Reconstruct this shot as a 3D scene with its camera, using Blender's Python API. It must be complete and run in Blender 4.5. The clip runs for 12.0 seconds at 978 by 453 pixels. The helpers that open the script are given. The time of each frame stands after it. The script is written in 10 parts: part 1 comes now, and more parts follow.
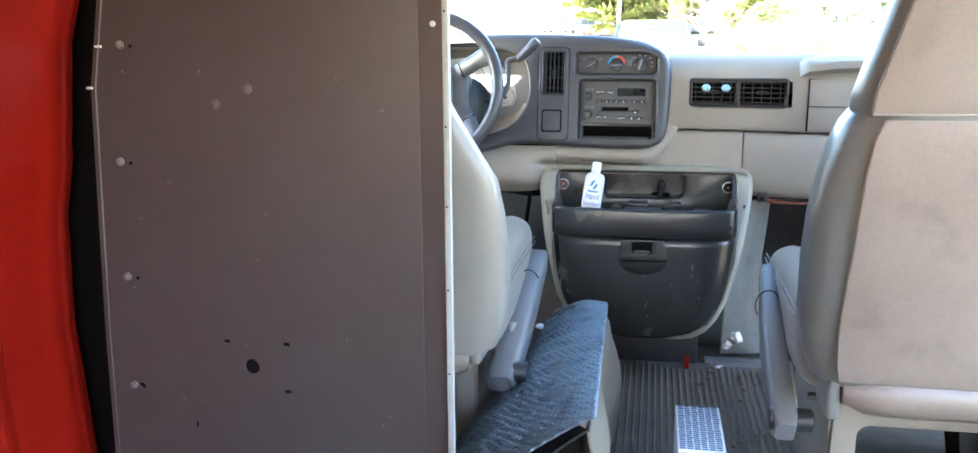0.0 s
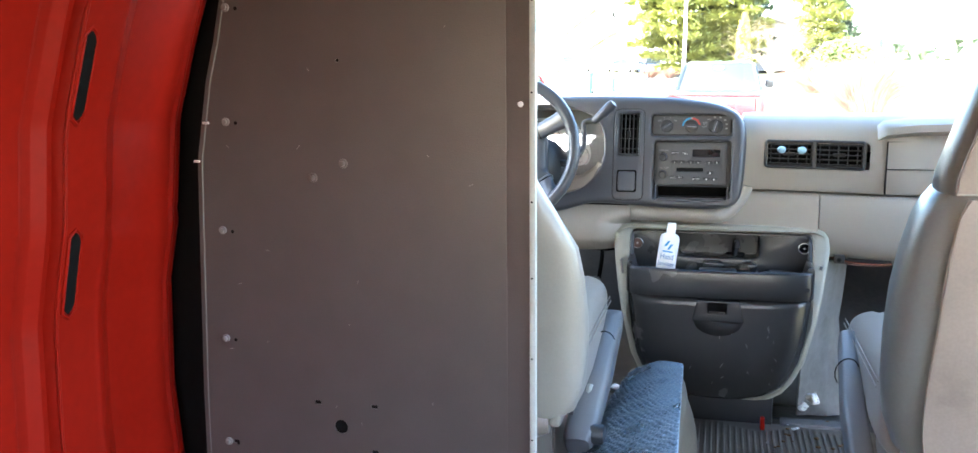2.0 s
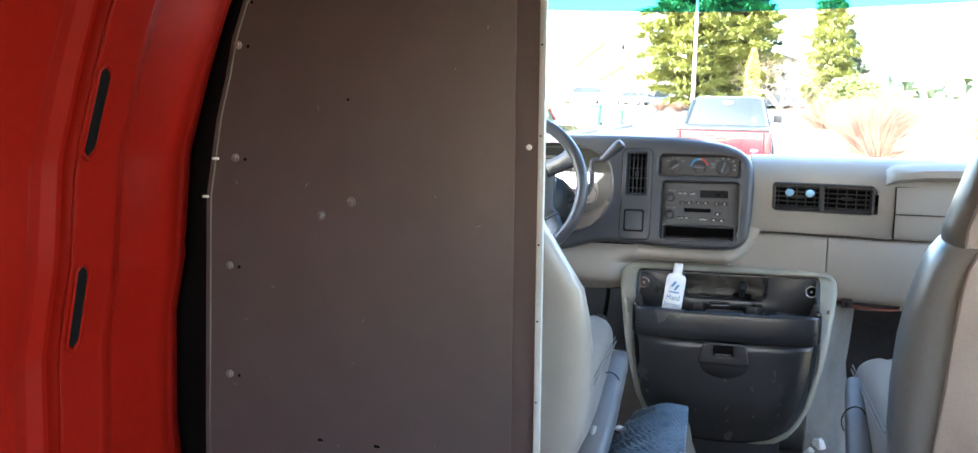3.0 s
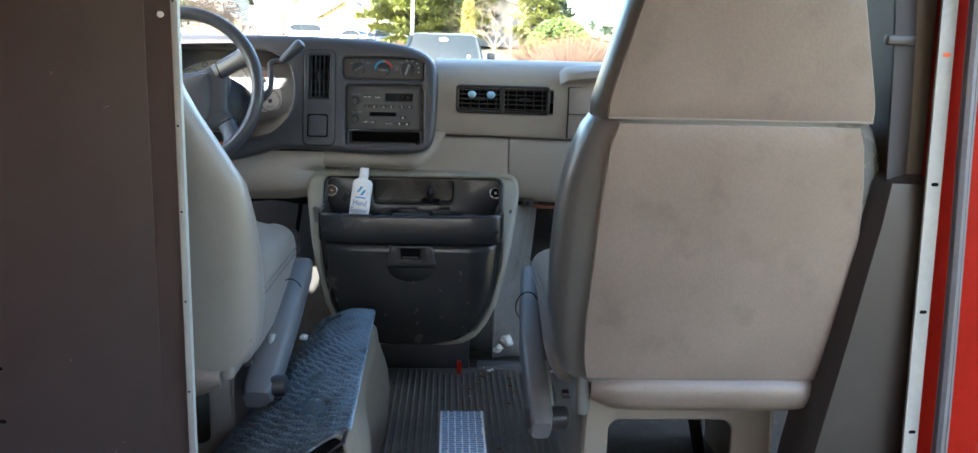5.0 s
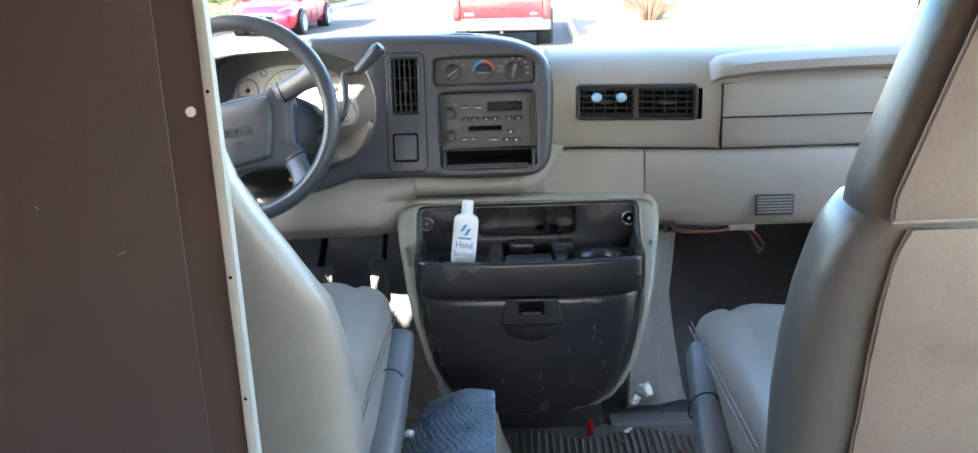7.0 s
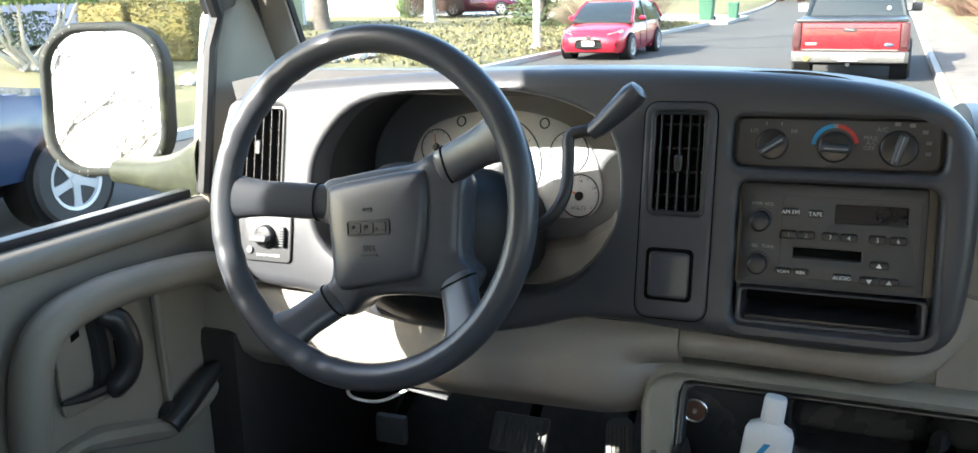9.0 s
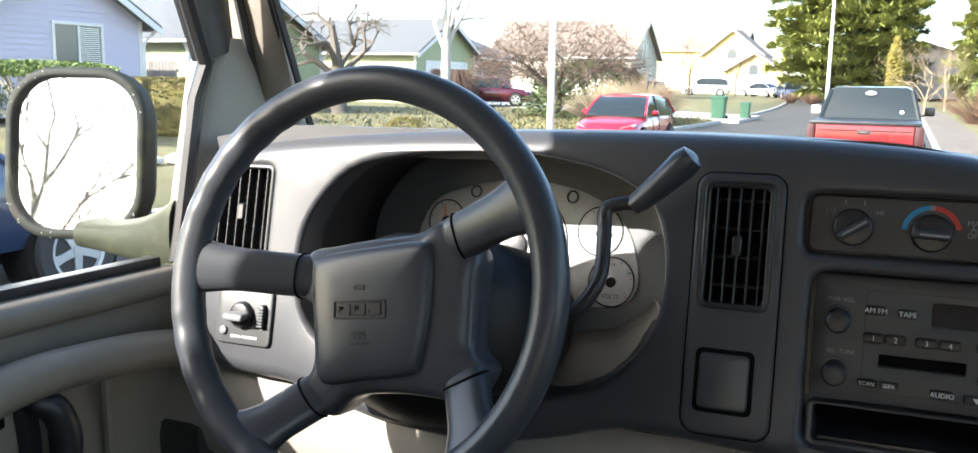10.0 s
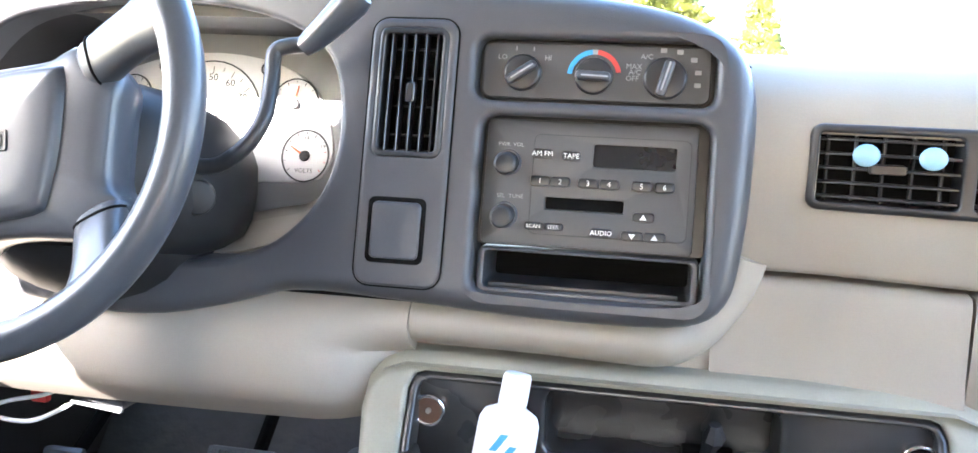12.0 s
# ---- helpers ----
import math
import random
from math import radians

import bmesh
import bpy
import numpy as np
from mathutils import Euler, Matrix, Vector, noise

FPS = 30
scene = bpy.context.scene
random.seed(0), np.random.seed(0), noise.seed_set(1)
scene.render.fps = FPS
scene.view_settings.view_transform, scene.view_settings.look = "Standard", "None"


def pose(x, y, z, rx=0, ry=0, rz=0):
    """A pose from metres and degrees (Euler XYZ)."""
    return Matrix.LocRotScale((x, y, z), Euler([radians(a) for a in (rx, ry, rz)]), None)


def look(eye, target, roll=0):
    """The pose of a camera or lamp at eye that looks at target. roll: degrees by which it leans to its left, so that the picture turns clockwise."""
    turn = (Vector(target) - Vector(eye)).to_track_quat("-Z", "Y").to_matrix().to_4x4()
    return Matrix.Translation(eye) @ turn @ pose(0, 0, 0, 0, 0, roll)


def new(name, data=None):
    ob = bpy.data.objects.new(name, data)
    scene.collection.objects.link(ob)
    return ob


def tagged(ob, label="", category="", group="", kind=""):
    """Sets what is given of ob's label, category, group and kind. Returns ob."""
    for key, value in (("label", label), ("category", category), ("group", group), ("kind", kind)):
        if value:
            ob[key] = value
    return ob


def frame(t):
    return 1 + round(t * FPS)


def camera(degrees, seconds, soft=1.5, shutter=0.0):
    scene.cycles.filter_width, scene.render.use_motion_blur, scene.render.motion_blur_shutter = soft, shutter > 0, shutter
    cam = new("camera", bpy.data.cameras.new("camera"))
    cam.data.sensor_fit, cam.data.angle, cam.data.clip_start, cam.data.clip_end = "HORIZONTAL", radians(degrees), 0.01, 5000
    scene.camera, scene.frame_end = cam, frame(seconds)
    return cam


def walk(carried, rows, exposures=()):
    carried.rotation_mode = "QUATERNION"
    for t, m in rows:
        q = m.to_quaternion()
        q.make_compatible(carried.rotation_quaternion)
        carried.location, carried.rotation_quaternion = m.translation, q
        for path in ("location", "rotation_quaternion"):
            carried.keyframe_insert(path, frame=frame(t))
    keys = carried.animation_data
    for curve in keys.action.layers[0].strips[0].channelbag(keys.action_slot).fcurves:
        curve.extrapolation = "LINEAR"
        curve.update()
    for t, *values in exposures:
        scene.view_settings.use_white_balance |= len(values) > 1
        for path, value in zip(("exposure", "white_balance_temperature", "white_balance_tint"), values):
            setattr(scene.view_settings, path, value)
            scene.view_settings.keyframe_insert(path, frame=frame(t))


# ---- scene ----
cam = camera(57.6, 12.0)
PATH = [
    (0, (0.011, -0.031, 0.819), (-0.345, 1.894, 0.411), -0.3),
    (0.5, (0.006, -0.039, 0.846), (-0.352, 1.892, 0.466), -0.3),
    (1, (0.0, -0.049, 0.855), (-0.375, 1.882, 0.494), -0.3),
    (1.5, (-0.005, -0.064, 0.857), (-0.423, 1.862, 0.514), -0.4),
    (2, (-0.013, -0.074, 0.877), (-0.509, 1.836, 0.554), -0.5),
    (2.5, (-0.019, -0.078, 0.914), (-0.531, 1.836, 0.641), 0.0),
    (3, (-0.014, -0.071, 0.896), (-0.527, 1.845, 0.637), 0.6),
    (3.5, (0.004, -0.058, 0.863), (-0.465, 1.869, 0.607), 0.9),
    (3.7, (0.024, -0.047, 0.844), (-0.346, 1.902, 0.588), 1.3),
    (5.3, (0.079, 0.01, 0.787), (0.189, 1.969, 0.397), 1.3),
    (5.5, (0.047, 0.015, 0.777), (0.134, 1.976, 0.39), 1.1),
    (6, (0.006, 0.133, 0.839), (-0.029, 2.096, 0.455), -2.8),
    (6.5, (-0.034, 0.294, 0.932), (-0.091, 2.228, 0.427), -2.3),
    (6.7, (-0.031, 0.36, 0.946), (-0.086, 2.286, 0.407), -2.2),
    (8.3, (-0.045, 1.074, 0.921), (-0.426, 2.958, 0.372), -1.9),
    (8.5, (-0.026, 1.141, 0.926), (-0.542, 3.002, 0.408), -1.7),
    (9, (-0.071, 1.269, 0.902), (-0.807, 3.068, 0.429), -1.4),
    (9.5, (-0.155, 1.371, 0.901), (-0.915, 3.191, 0.571), -0.3),
    (10, (-0.139, 1.41, 0.863), (-0.904, 3.236, 0.584), 0.8),
    (10.5, (-0.088, 1.409, 0.83), (-0.819, 3.247, 0.534), 1.8),
    (11, (-0.059, 1.447, 0.81), (-0.611, 3.344, 0.504), 2.7),
    (11.5, (-0.053, 1.446, 0.729), (-0.474, 3.381, 0.445), 2.3),
    (12, (-0.028, 1.463, 0.731), (-0.384, 3.413, 0.464), 2.5),
]
EXPOSURES = [(0.0, 4.8, 6300, 12), (2.5, 4.65, 6300, 12), (3.0, 4.3, 6300, 12), (3.5, 4.05, 6300, 12), (3.7, 3.95, 6300, 12), (5.3, 3.5, 6400, 10), (5.5, 3.55, 6400, 10), (6.0, 4.05, 6350, 11), (6.7, 4.25, 6350, 11), (8.3, 3.3, 6500, 8), (9.0, 3.0, 6500, 8), (9.5, 2.92, 6500, 9), (10.0, 2.5, 6550, 11), (10.5, 2.62, 6550, 11), (11.0, 3.1, 6480, 13), (11.5, 4.15, 6500, 16), (12.0, 5.3, 6500, 17)]
walk(cam, [(t, look(eye, target, roll)) for t, eye, target, roll in PATH], EXPOSURES)

# ---------------------------------------------------------------- light
SUN_EL, SUN_BACK = radians(30), radians(55)
TO_SUN = Vector((-math.cos(SUN_EL) * math.cos(SUN_BACK), -math.cos(SUN_EL) * math.sin(SUN_BACK), math.sin(SUN_EL)))
world = bpy.data.worlds.new("sky")
scene.world = world
world.use_nodes = True
wn = world.node_tree.nodes
sky = wn.new("ShaderNodeTexSky")
sky.sky_type = "NISHITA"
sky.sun_disc = False
sky.sun_elevation = SUN_EL
sky.sun_rotation = math.atan2(TO_SUN.x, TO_SUN.y)
sky.air_density, sky.dust_density = 1.0, 1.6
wn["Background"].inputs["Strength"].default_value = 0.15
world.node_tree.links.new(sky.outputs["Color"], wn["Background"].inputs["Color"])
sun = new("sun", bpy.data.lights.new("sun", "SUN"))
sun.data.energy, sun.data.angle, sun.data.color = 3.2, radians(0.55), (1.0, 0.955, 0.89)
sun.matrix_world = look(Vector((0, 0, 30)) + TO_SUN * 40, (0, 0, 30))


# ---------------------------------------------------------------- materials
def mat(name, col, rough=0.5, metal=0.0, var=0.15, scale=6.0, fine=90.0, bump=0.15, dist=0.0008, col2=None, stain=0.0,
        spec=0.5, coat=0.0, rvar=0.05, stretch=(1, 1, 1), piece=0.0):
    """Two scales of noise over the colour, fine relief, uneven gloss; stain mixes in col2 in blotches; piece varies whole objects."""
    m = bpy.data.materials.new(name)
    m.use_nodes = True
    n, l = m.node_tree.nodes, m.node_tree.links
    p = n["Principled BSDF"]
    tc = n.new("ShaderNodeTexCoord")
    mp = n.new("ShaderNodeMapping")
    mp.inputs["Scale"].default_value = stretch
    l.new(tc.outputs["Object"], mp.inputs["Vector"])
    big, small = n.new("ShaderNodeTexNoise"), n.new("ShaderNodeTexNoise")
    big.inputs["Scale"].default_value, big.inputs["Detail"].default_value = scale, 5
    small.inputs["Scale"].default_value, small.inputs["Detail"].default_value = fine, 3
    for t in (big, small):
        l.new(mp.outputs["Vector"], t.inputs["Vector"])
    mix = n.new("ShaderNodeMath")
    mix.operation = "MULTIPLY_ADD"
    mix.inputs[1].default_value = 0.6
    l.new(big.outputs["Fac"], mix.inputs[0])
    sm = n.new("ShaderNodeMath")
    sm.operation = "MULTIPLY"
    sm.inputs[1].default_value = 0.4
    l.new(small.outputs["Fac"], sm.inputs[0])
    l.new(sm.outputs[0], mix.inputs[2])
    rng = n.new("ShaderNodeMapRange")
    rng.interpolation_type = "SMOOTHSTEP"
    rng.inputs["From Min"].default_value, rng.inputs["From Max"].default_value = 0.2, 0.8
    rng.inputs["To Min"].default_value, rng.inputs["To Max"].default_value = 1 - var, 1 + var
    l.new(mix.outputs[0], rng.inputs["Value"])
    last = rng.outputs[0]
    if piece:
        oi = n.new("ShaderNodeObjectInfo")
        pr = n.new("ShaderNodeMapRange")
        pr.inputs["To Min"].default_value, pr.inputs["To Max"].default_value = 1 - piece, 1 + piece
        l.new(oi.outputs["Random"], pr.inputs["Value"])
        mm = n.new("ShaderNodeMath")
        mm.operation = "MULTIPLY"
        l.new(last, mm.inputs[0]), l.new(pr.outputs[0], mm.inputs[1])
        last = mm.outputs[0]
    base = n.new("ShaderNodeMix")
    base.data_type = "RGBA"
    base.inputs["A"].default_value = (*col, 1)
    base.inputs["B"].default_value = (*(col2 or col), 1)
    if stain:
        st = n.new("ShaderNodeTexNoise")
        st.inputs["Scale"].default_value, st.inputs["Detail"].default_value = scale * 2.3, 8
        l.new(mp.outputs["Vector"], st.inputs["Vector"])
        sr = n.new("ShaderNodeMapRange")
        sr.interpolation_type = "SMOOTHSTEP"
        sr.inputs["From Min"].default_value, sr.inputs["From Max"].default_value = 0.52, 0.72
        sr.inputs["To Max"].default_value = stain
        l.new(st.outputs["Fac"], sr.inputs["Value"])
        l.new(sr.outputs[0], base.inputs["Factor"])
    else:
        base.inputs["Factor"].default_value = 0.0
    sc = n.new("ShaderNodeVectorMath")
    sc.operation = "SCALE"
    l.new(base.outputs["Result"], sc.inputs[0]), l.new(last, sc.inputs["Scale"])
    l.new(sc.outputs[0], p.inputs["Base Color"])
    rr = n.new("ShaderNodeMapRange")
    rr.interpolation_type = "SMOOTHSTEP"
    rr.inputs["From Min"].default_value, rr.inputs["From Max"].default_value = 0.15, 0.85
    rr.inputs["To Min"].default_value, rr.inputs["To Max"].default_value = max(0.02, rough - rvar), min(1, rough + rvar)
    l.new(big.outputs["Fac"], rr.inputs["Value"])
    l.new(rr.outputs[0], p.inputs["Roughness"])
    p.inputs["Metallic"].default_value = metal
    p.inputs["Specular IOR Level"].default_value = spec
    p.inputs["Coat Weight"].default_value = coat
    p.inputs["Coat Roughness"].default_value = 0.06
    if bump:
        b = n.new("ShaderNodeBump")
        b.inputs["Strength"].default_value, b.inputs["Distance"].default_value = bump, max(dist, 0.0004)
        l.new(small.outputs["Fac"], b.inputs["Height"])
        l.new(b.outputs[0], p.inputs["Normal"])
    return m


def glass(name, tint=(1, 1, 1), clear=0.93, rough=0.0):
    """A thin pane: mostly clear, with a mirror film that grows at a slant."""
    m = bpy.data.materials.new(name)
    m.use_nodes = True
    n, l = m.node_tree.nodes, m.node_tree.links
    n.remove(n["Principled BSDF"])
    tr, gl, mx, fr, pw = (n.new(k) for k in ("ShaderNodeBsdfTransparent", "ShaderNodeBsdfGlossy", "ShaderNodeMixShader", "ShaderNodeLayerWeight", "ShaderNodeMath"))
    tr.inputs["Color"].default_value = (*[c * clear for c in tint], 1)
    gl.inputs["Roughness"].default_value = rough
    pw.operation = "POWER"
    pw.inputs[1].default_value = 4.0
    ad = n.new("ShaderNodeMath")
    ad.operation = "MULTIPLY_ADD"
    ad.inputs[1].default_value, ad.inputs[2].default_value = 0.5, 0.02
    l.new(fr.outputs["Facing"], pw.inputs[0]), l.new(pw.outputs[0], ad.inputs[0])
    l.new(ad.outputs[0], mx.inputs[0]), l.new(tr.outputs[0], mx.inputs[1]), l.new(gl.outputs[0], mx.inputs[2])
    l.new(mx.outputs[0], n["Material Output"].inputs["Surface"])
    return m


M_PANEL = mat("painted_steel_partition", (0.068, 0.057, 0.053), 0.36, 0.1, 0.10, 14, 420, 0.5, 0.0006, rvar=0.03)
M_PANELEDGE = mat("pale_green_primer", (0.33, 0.35, 0.325), 0.5, 0, 0.12, 12, 120, 0.1)
M_RED = mat("red_body_paint", (0.225, 0.007, 0.003), 0.40, 0, 0.12, 3, 60, 0.08, 0.0006, (0.16, 0.007, 0.003), 0.3, spec=0.09)
M_BEIGE = mat("beige_interior_plastic", (0.29, 0.262, 0.222), 0.5, 0, 0.06, 4, 700, 0.35, 0.0004, (0.22, 0.20, 0.17), 0.15)
M_BEIGE2 = mat("beige_door_plastic", (0.232, 0.207, 0.170), 0.46, 0, 0.07, 4, 600, 0.3, 0.0004, (0.18, 0.165, 0.14), 0.2)
M_GREENBEIGE = mat("worn_greenish_cover_plastic", (0.29, 0.285, 0.235), 0.5, 0, 0.08, 7, 500, 0.25, 0.0004, (0.20, 0.195, 0.16), 0.3)
M_DARK = mat("charcoal_dash_plastic", (0.052, 0.054, 0.060), 0.38, 0, 0.10, 5, 900, 0.4, 0.0003, (0.053, 0.053, 0.054), 0.25, spec=0.42)
M_DARKGLOSS = mat("smooth_charcoal_plastic", (0.044, 0.048, 0.056), 0.33, 0, 0.10, 6, 500, 0.12, 0.0003, (0.07, 0.07, 0.07), 0.25)
M_RADIO = mat("matt_grey_control_plastic", (0.055, 0.057, 0.059), 0.45, 0, 0.06, 8, 600, 0.15, 0.0003)
M_TRIMDARK = mat("dark_brown_trim_plastic", (0.030, 0.027, 0.025), 0.45, 0, 0.10, 6, 400, 0.25, 0.0004, (0.05, 0.045, 0.04), 0.3)
M_SEALANT = mat("painted_seam_sealant", (0.34, 0.075, 0.035), 0.5, 0, 0.15, 20, 200, 0.2)
M_RIVET = mat("worn_painted_rivet", (0.115, 0.10, 0.095), 0.45, 0.2, 0.15, 40, 300, 0.1)
M_ZINC = mat("dull_zinc", (0.20, 0.185, 0.18), 0.5, 0.35, 0.15, 40, 300, 0.15)
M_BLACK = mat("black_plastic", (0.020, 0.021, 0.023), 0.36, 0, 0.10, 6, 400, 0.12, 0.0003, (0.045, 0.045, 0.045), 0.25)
M_WIRE = mat("dull_orange_wire", (0.22, 0.055, 0.02), 0.5, 0, 0.2, 30, 200, 0.0)
M_COLUMN = mat("dull_black_column_plastic", (0.013, 0.013, 0.014), 0.5, 0, 0.15, 8, 300, 0.2, 0.0004, (0.02, 0.02, 0.02), 0.3, spec=0.3)
M_BIN = mat("scuffed_black_bin_plastic", (0.024, 0.025, 0.026), 0.26, 0, 0.10, 4, 700, 0.3, 0.0003, (0.05, 0.05, 0.05), 0.3)
# near-black that puts the deep shade of holes, gaps and hidden parts into colour
M_VOID = mat("near_black_shade", (0.005, 0.005, 0.005), 0.9, 0, 0.2, 9, 80, 0.2, spec=0.1)
M_VINYL = mat("grey_beige_seat_vinyl", (0.186, 0.150, 0.122), 0.34, 0, 0.16, 7, 240, 0.40, 0.0006, (0.120, 0.096, 0.078), 0.45)
M_VINYLSIDE = mat("smooth_grey_seat_vinyl", (0.235, 0.215, 0.185), 0.33, 0, 0.06, 5, 200, 0.3, 0.0006, (0.18, 0.17, 0.15), 0.2)
# darker, greener copy of the seat vinyl: the passenger side's shade in colour
M_VINYLSHADE = mat("shaded_grey_seat_vinyl", (0.130, 0.136, 0.124), 0.30, 0, 0.10, 6, 200, 0.35, 0.0006, (0.10, 0.10, 0.09), 0.3)
M_SEAM = mat("seat_piping", (0.22, 0.20, 0.17), 0.5, 0, 0.1, 20, 300, 0.2)
M_ARM = mat("grey_armrest_plastic", (0.135, 0.14, 0.145), 0.42, 0, 0.08, 8, 500, 0.2)
M_MAT = mat("black_ribbed_rubber", (0.140, 0.130, 0.115), 0.55, 0, 0.3, 8, 120, 0.3, 0.001, (0.20, 0.17, 0.13), 0.7)
M_SKIRT = mat("grey_vinyl_skirt", (0.165, 0.165, 0.160), 0.42, 0, 0.2, 7, 60, 0.5, 0.003, (0.085, 0.083, 0.078), 0.5)
M_TOE = mat("black_vinyl_floor_liner", (0.070, 0.070, 0.067), 0.36, 0, 0.2, 9, 60, 0.5, 0.004, (0.11, 0.10, 0.085), 0.45)
M_CARPET = mat("dusty_brown_floor", (0.085, 0.075, 0.058), 0.85, 0, 0.3, 14, 220, 0.5, 0.002, (0.15, 0.125, 0.09), 0.6)
M_FOIL = mat("reflective_bubble_foil", (0.23, 0.285, 0.325), 0.30, 0.8, 0.3, 12, 200, 0.9, 0.005, (0.10, 0.130, 0.155), 0.7)
M_METAL = mat("bare_steel", (0.55, 0.54, 0.52), 0.35, 0.9, 0.15, 30, 300, 0.15)
M_CHROME = mat("chrome", (0.75, 0.75, 0.74), 0.12, 1.0, 0.08, 20, 200, 0.05, rvar=0.06)
M_WHITE = mat("white_plastic", (0.78, 0.79, 0.78), 0.35, 0, 0.04, 20, 200, 0.05)
M_PRINT = mat("white_print", (0.70, 0.71, 0.70), 0.6, 0, 0.03, 20, 200, 0.0)
M_PRINTDIM = mat("grey_print", (0.28, 0.29, 0.30), 0.6, 0, 0.03, 20, 200, 0.0)
M_PRINTBLUE = mat("blue_print", (0.03, 0.16, 0.36), 0.5, 0, 0.05, 20, 200, 0.0)
M_PRINTCYAN = mat("bright_blue_print", (0.02, 0.27, 0.55), 0.5, 0, 0.05, 20, 200, 0.0)
M_PRINTRED = mat("red_print", (0.55, 0.05, 0.04), 0.5, 0, 0.05, 20, 200, 0.0)
M_ORANGE = mat("orange_plastic", (0.75, 0.13, 0.02), 0.45, 0, 0.05, 20, 200, 0.0)
M_GAUGE = mat("pale_gauge_face", (0.50, 0.51, 0.52), 0.55, 0, 0.04, 20, 200, 0.02)
M_GAUGE2 = mat("silver_gauge_surround", (0.20, 0.205, 0.21), 0.42, 0.2, 0.06, 20, 200, 0.05)
M_LCD = mat("dark_display", (0.012, 0.014, 0.016), 0.12, 0, 0.05, 20, 200, 0.0, rvar=0.03)
M_HEADLINER = mat("pale_headliner_cloth", (0.58, 0.56, 0.51), 0.85, 0, 0.06, 6, 400, 0.4, 0.001)
M_PAPER = mat("white_paper", (0.70, 0.71, 0.70), 0.7, 0, 0.08, 30, 120, 0.3, 0.001)
M_BELT = mat("dark_grey_webbing", (0.06, 0.06, 0.06), 0.7, 0, 0.15, 10, 500, 0.4)
M_BOARD = mat("dusty_beige_board", (0.19, 0.165, 0.125), 0.7, 0, 0.15, 10, 140, 0.3, 0.001, (0.17, 0.15, 0.115), 0.4)
M_RUBBER = mat("grey_rubber_seal", (0.075, 0.075, 0.085), 0.5, 0, 0.15, 15, 200, 0.3)
M_MIRROR = mat("mirror_silver", (0.9, 0.9, 0.9), 0.015, 1.0, 0.0, 5, 50, 0.0, rvar=0.0)
M_GLASS = glass("clear_glass", (0.98, 1.0, 0.985), 0.96)
M_BAND = glass("blue_shade_band", (0.25, 0.72, 0.85), 0.85)
M_LENS = glass("instrument_lens", (1, 1, 1), 0.90, 0.05)
M_BLUECLIP = mat("pale_blue_translucent_plastic", (0.27, 0.46, 0.57), 0.15, 0, 0.08, 60, 200, 0.0)


# ---------------------------------------------------------------- mesh helpers
def world_of(o):
    m = o.matrix_basis.copy()
    return world_of(o.parent) @ o.matrix_parent_inverse @ m if o.parent else m


def finish(name, bm, material, angle=38):
    me = bpy.data.meshes.new(name)
    bmesh.ops.recalc_face_normals(bm, faces=bm.faces)
    bm.to_mesh(me)
    bm.free()
    me.materials.append(material)
    me.polygons.foreach_set("use_smooth", [True] * len(me.polygons))
    me.set_sharp_from_angle(angle=radians(angle))
    return me


def part(name, bm, material, parent, label="", angle=38):
    """One mesh object under a thing or part, its points given in the world."""
    ob = new(name, finish(name, bm, material, angle))
    ob.parent = parent
    ob.matrix_parent_inverse = world_of(parent).inverted()
    return tagged(ob, label)


def thing(name, at, label, category, group="", kind=""):
    ob = new(name)
    ob.empty_display_size = 0.05
    ob.matrix_basis = Matrix.Translation(at)
    return tagged(ob, label, category, group, kind)


def solid(name, bm, material, label, category, group="", kind="", angle=38):
    """A thing of one mesh, or a piece of the setting."""
    return tagged(new(name, finish(name, bm, material, angle)), label, category, group, kind)


def B():
    return bmesh.new()


def V(*a):
    return Vector(a)


def box(bm, a, b, bev=0.0, seg=2, m=None):
    c, s = [(p + q) / 2 for p, q in zip(a, b)], [abs(q - p) for p, q in zip(a, b)]
    mm = Matrix.Translation(c) @ Matrix.Diagonal((*s, 1))
    vs = bmesh.ops.create_cube(bm, size=1, matrix=(m or Matrix()) @ mm)["verts"]
    if bev:
        es = list({e for v in vs for e in v.link_edges})
        bmesh.ops.bevel(bm, geom=es, offset=min(bev, min(s) * 0.49), segments=seg, profile=0.6, affect="EDGES", clamp_overlap=True)
    return bm


def loft(bm, rings, cap0=True, cap1=True, closed=True):
    vs = [[bm.verts.new(p) for p in r] for r in rings]
    n = len(vs[0])
    for a, b in zip(vs, vs[1:]):
        for i in range(n if closed else n - 1):
            j = (i + 1) % n
            bm.faces.new((a[i], a[j], b[j], b[i]))
    if closed and cap0:
        bm.faces.new(vs[0][::-1])
    if closed and cap1:
        bm.faces.new(vs[-1])
    return bm


def frame_of(d):
    d = Vector(d).normalized()
    s = d.cross(V(0, 0, 1)) if abs(d.z) < 0.95 else d.cross(V(1, 0, 0))
    s.normalize()
    return s, d.cross(s).normalized()


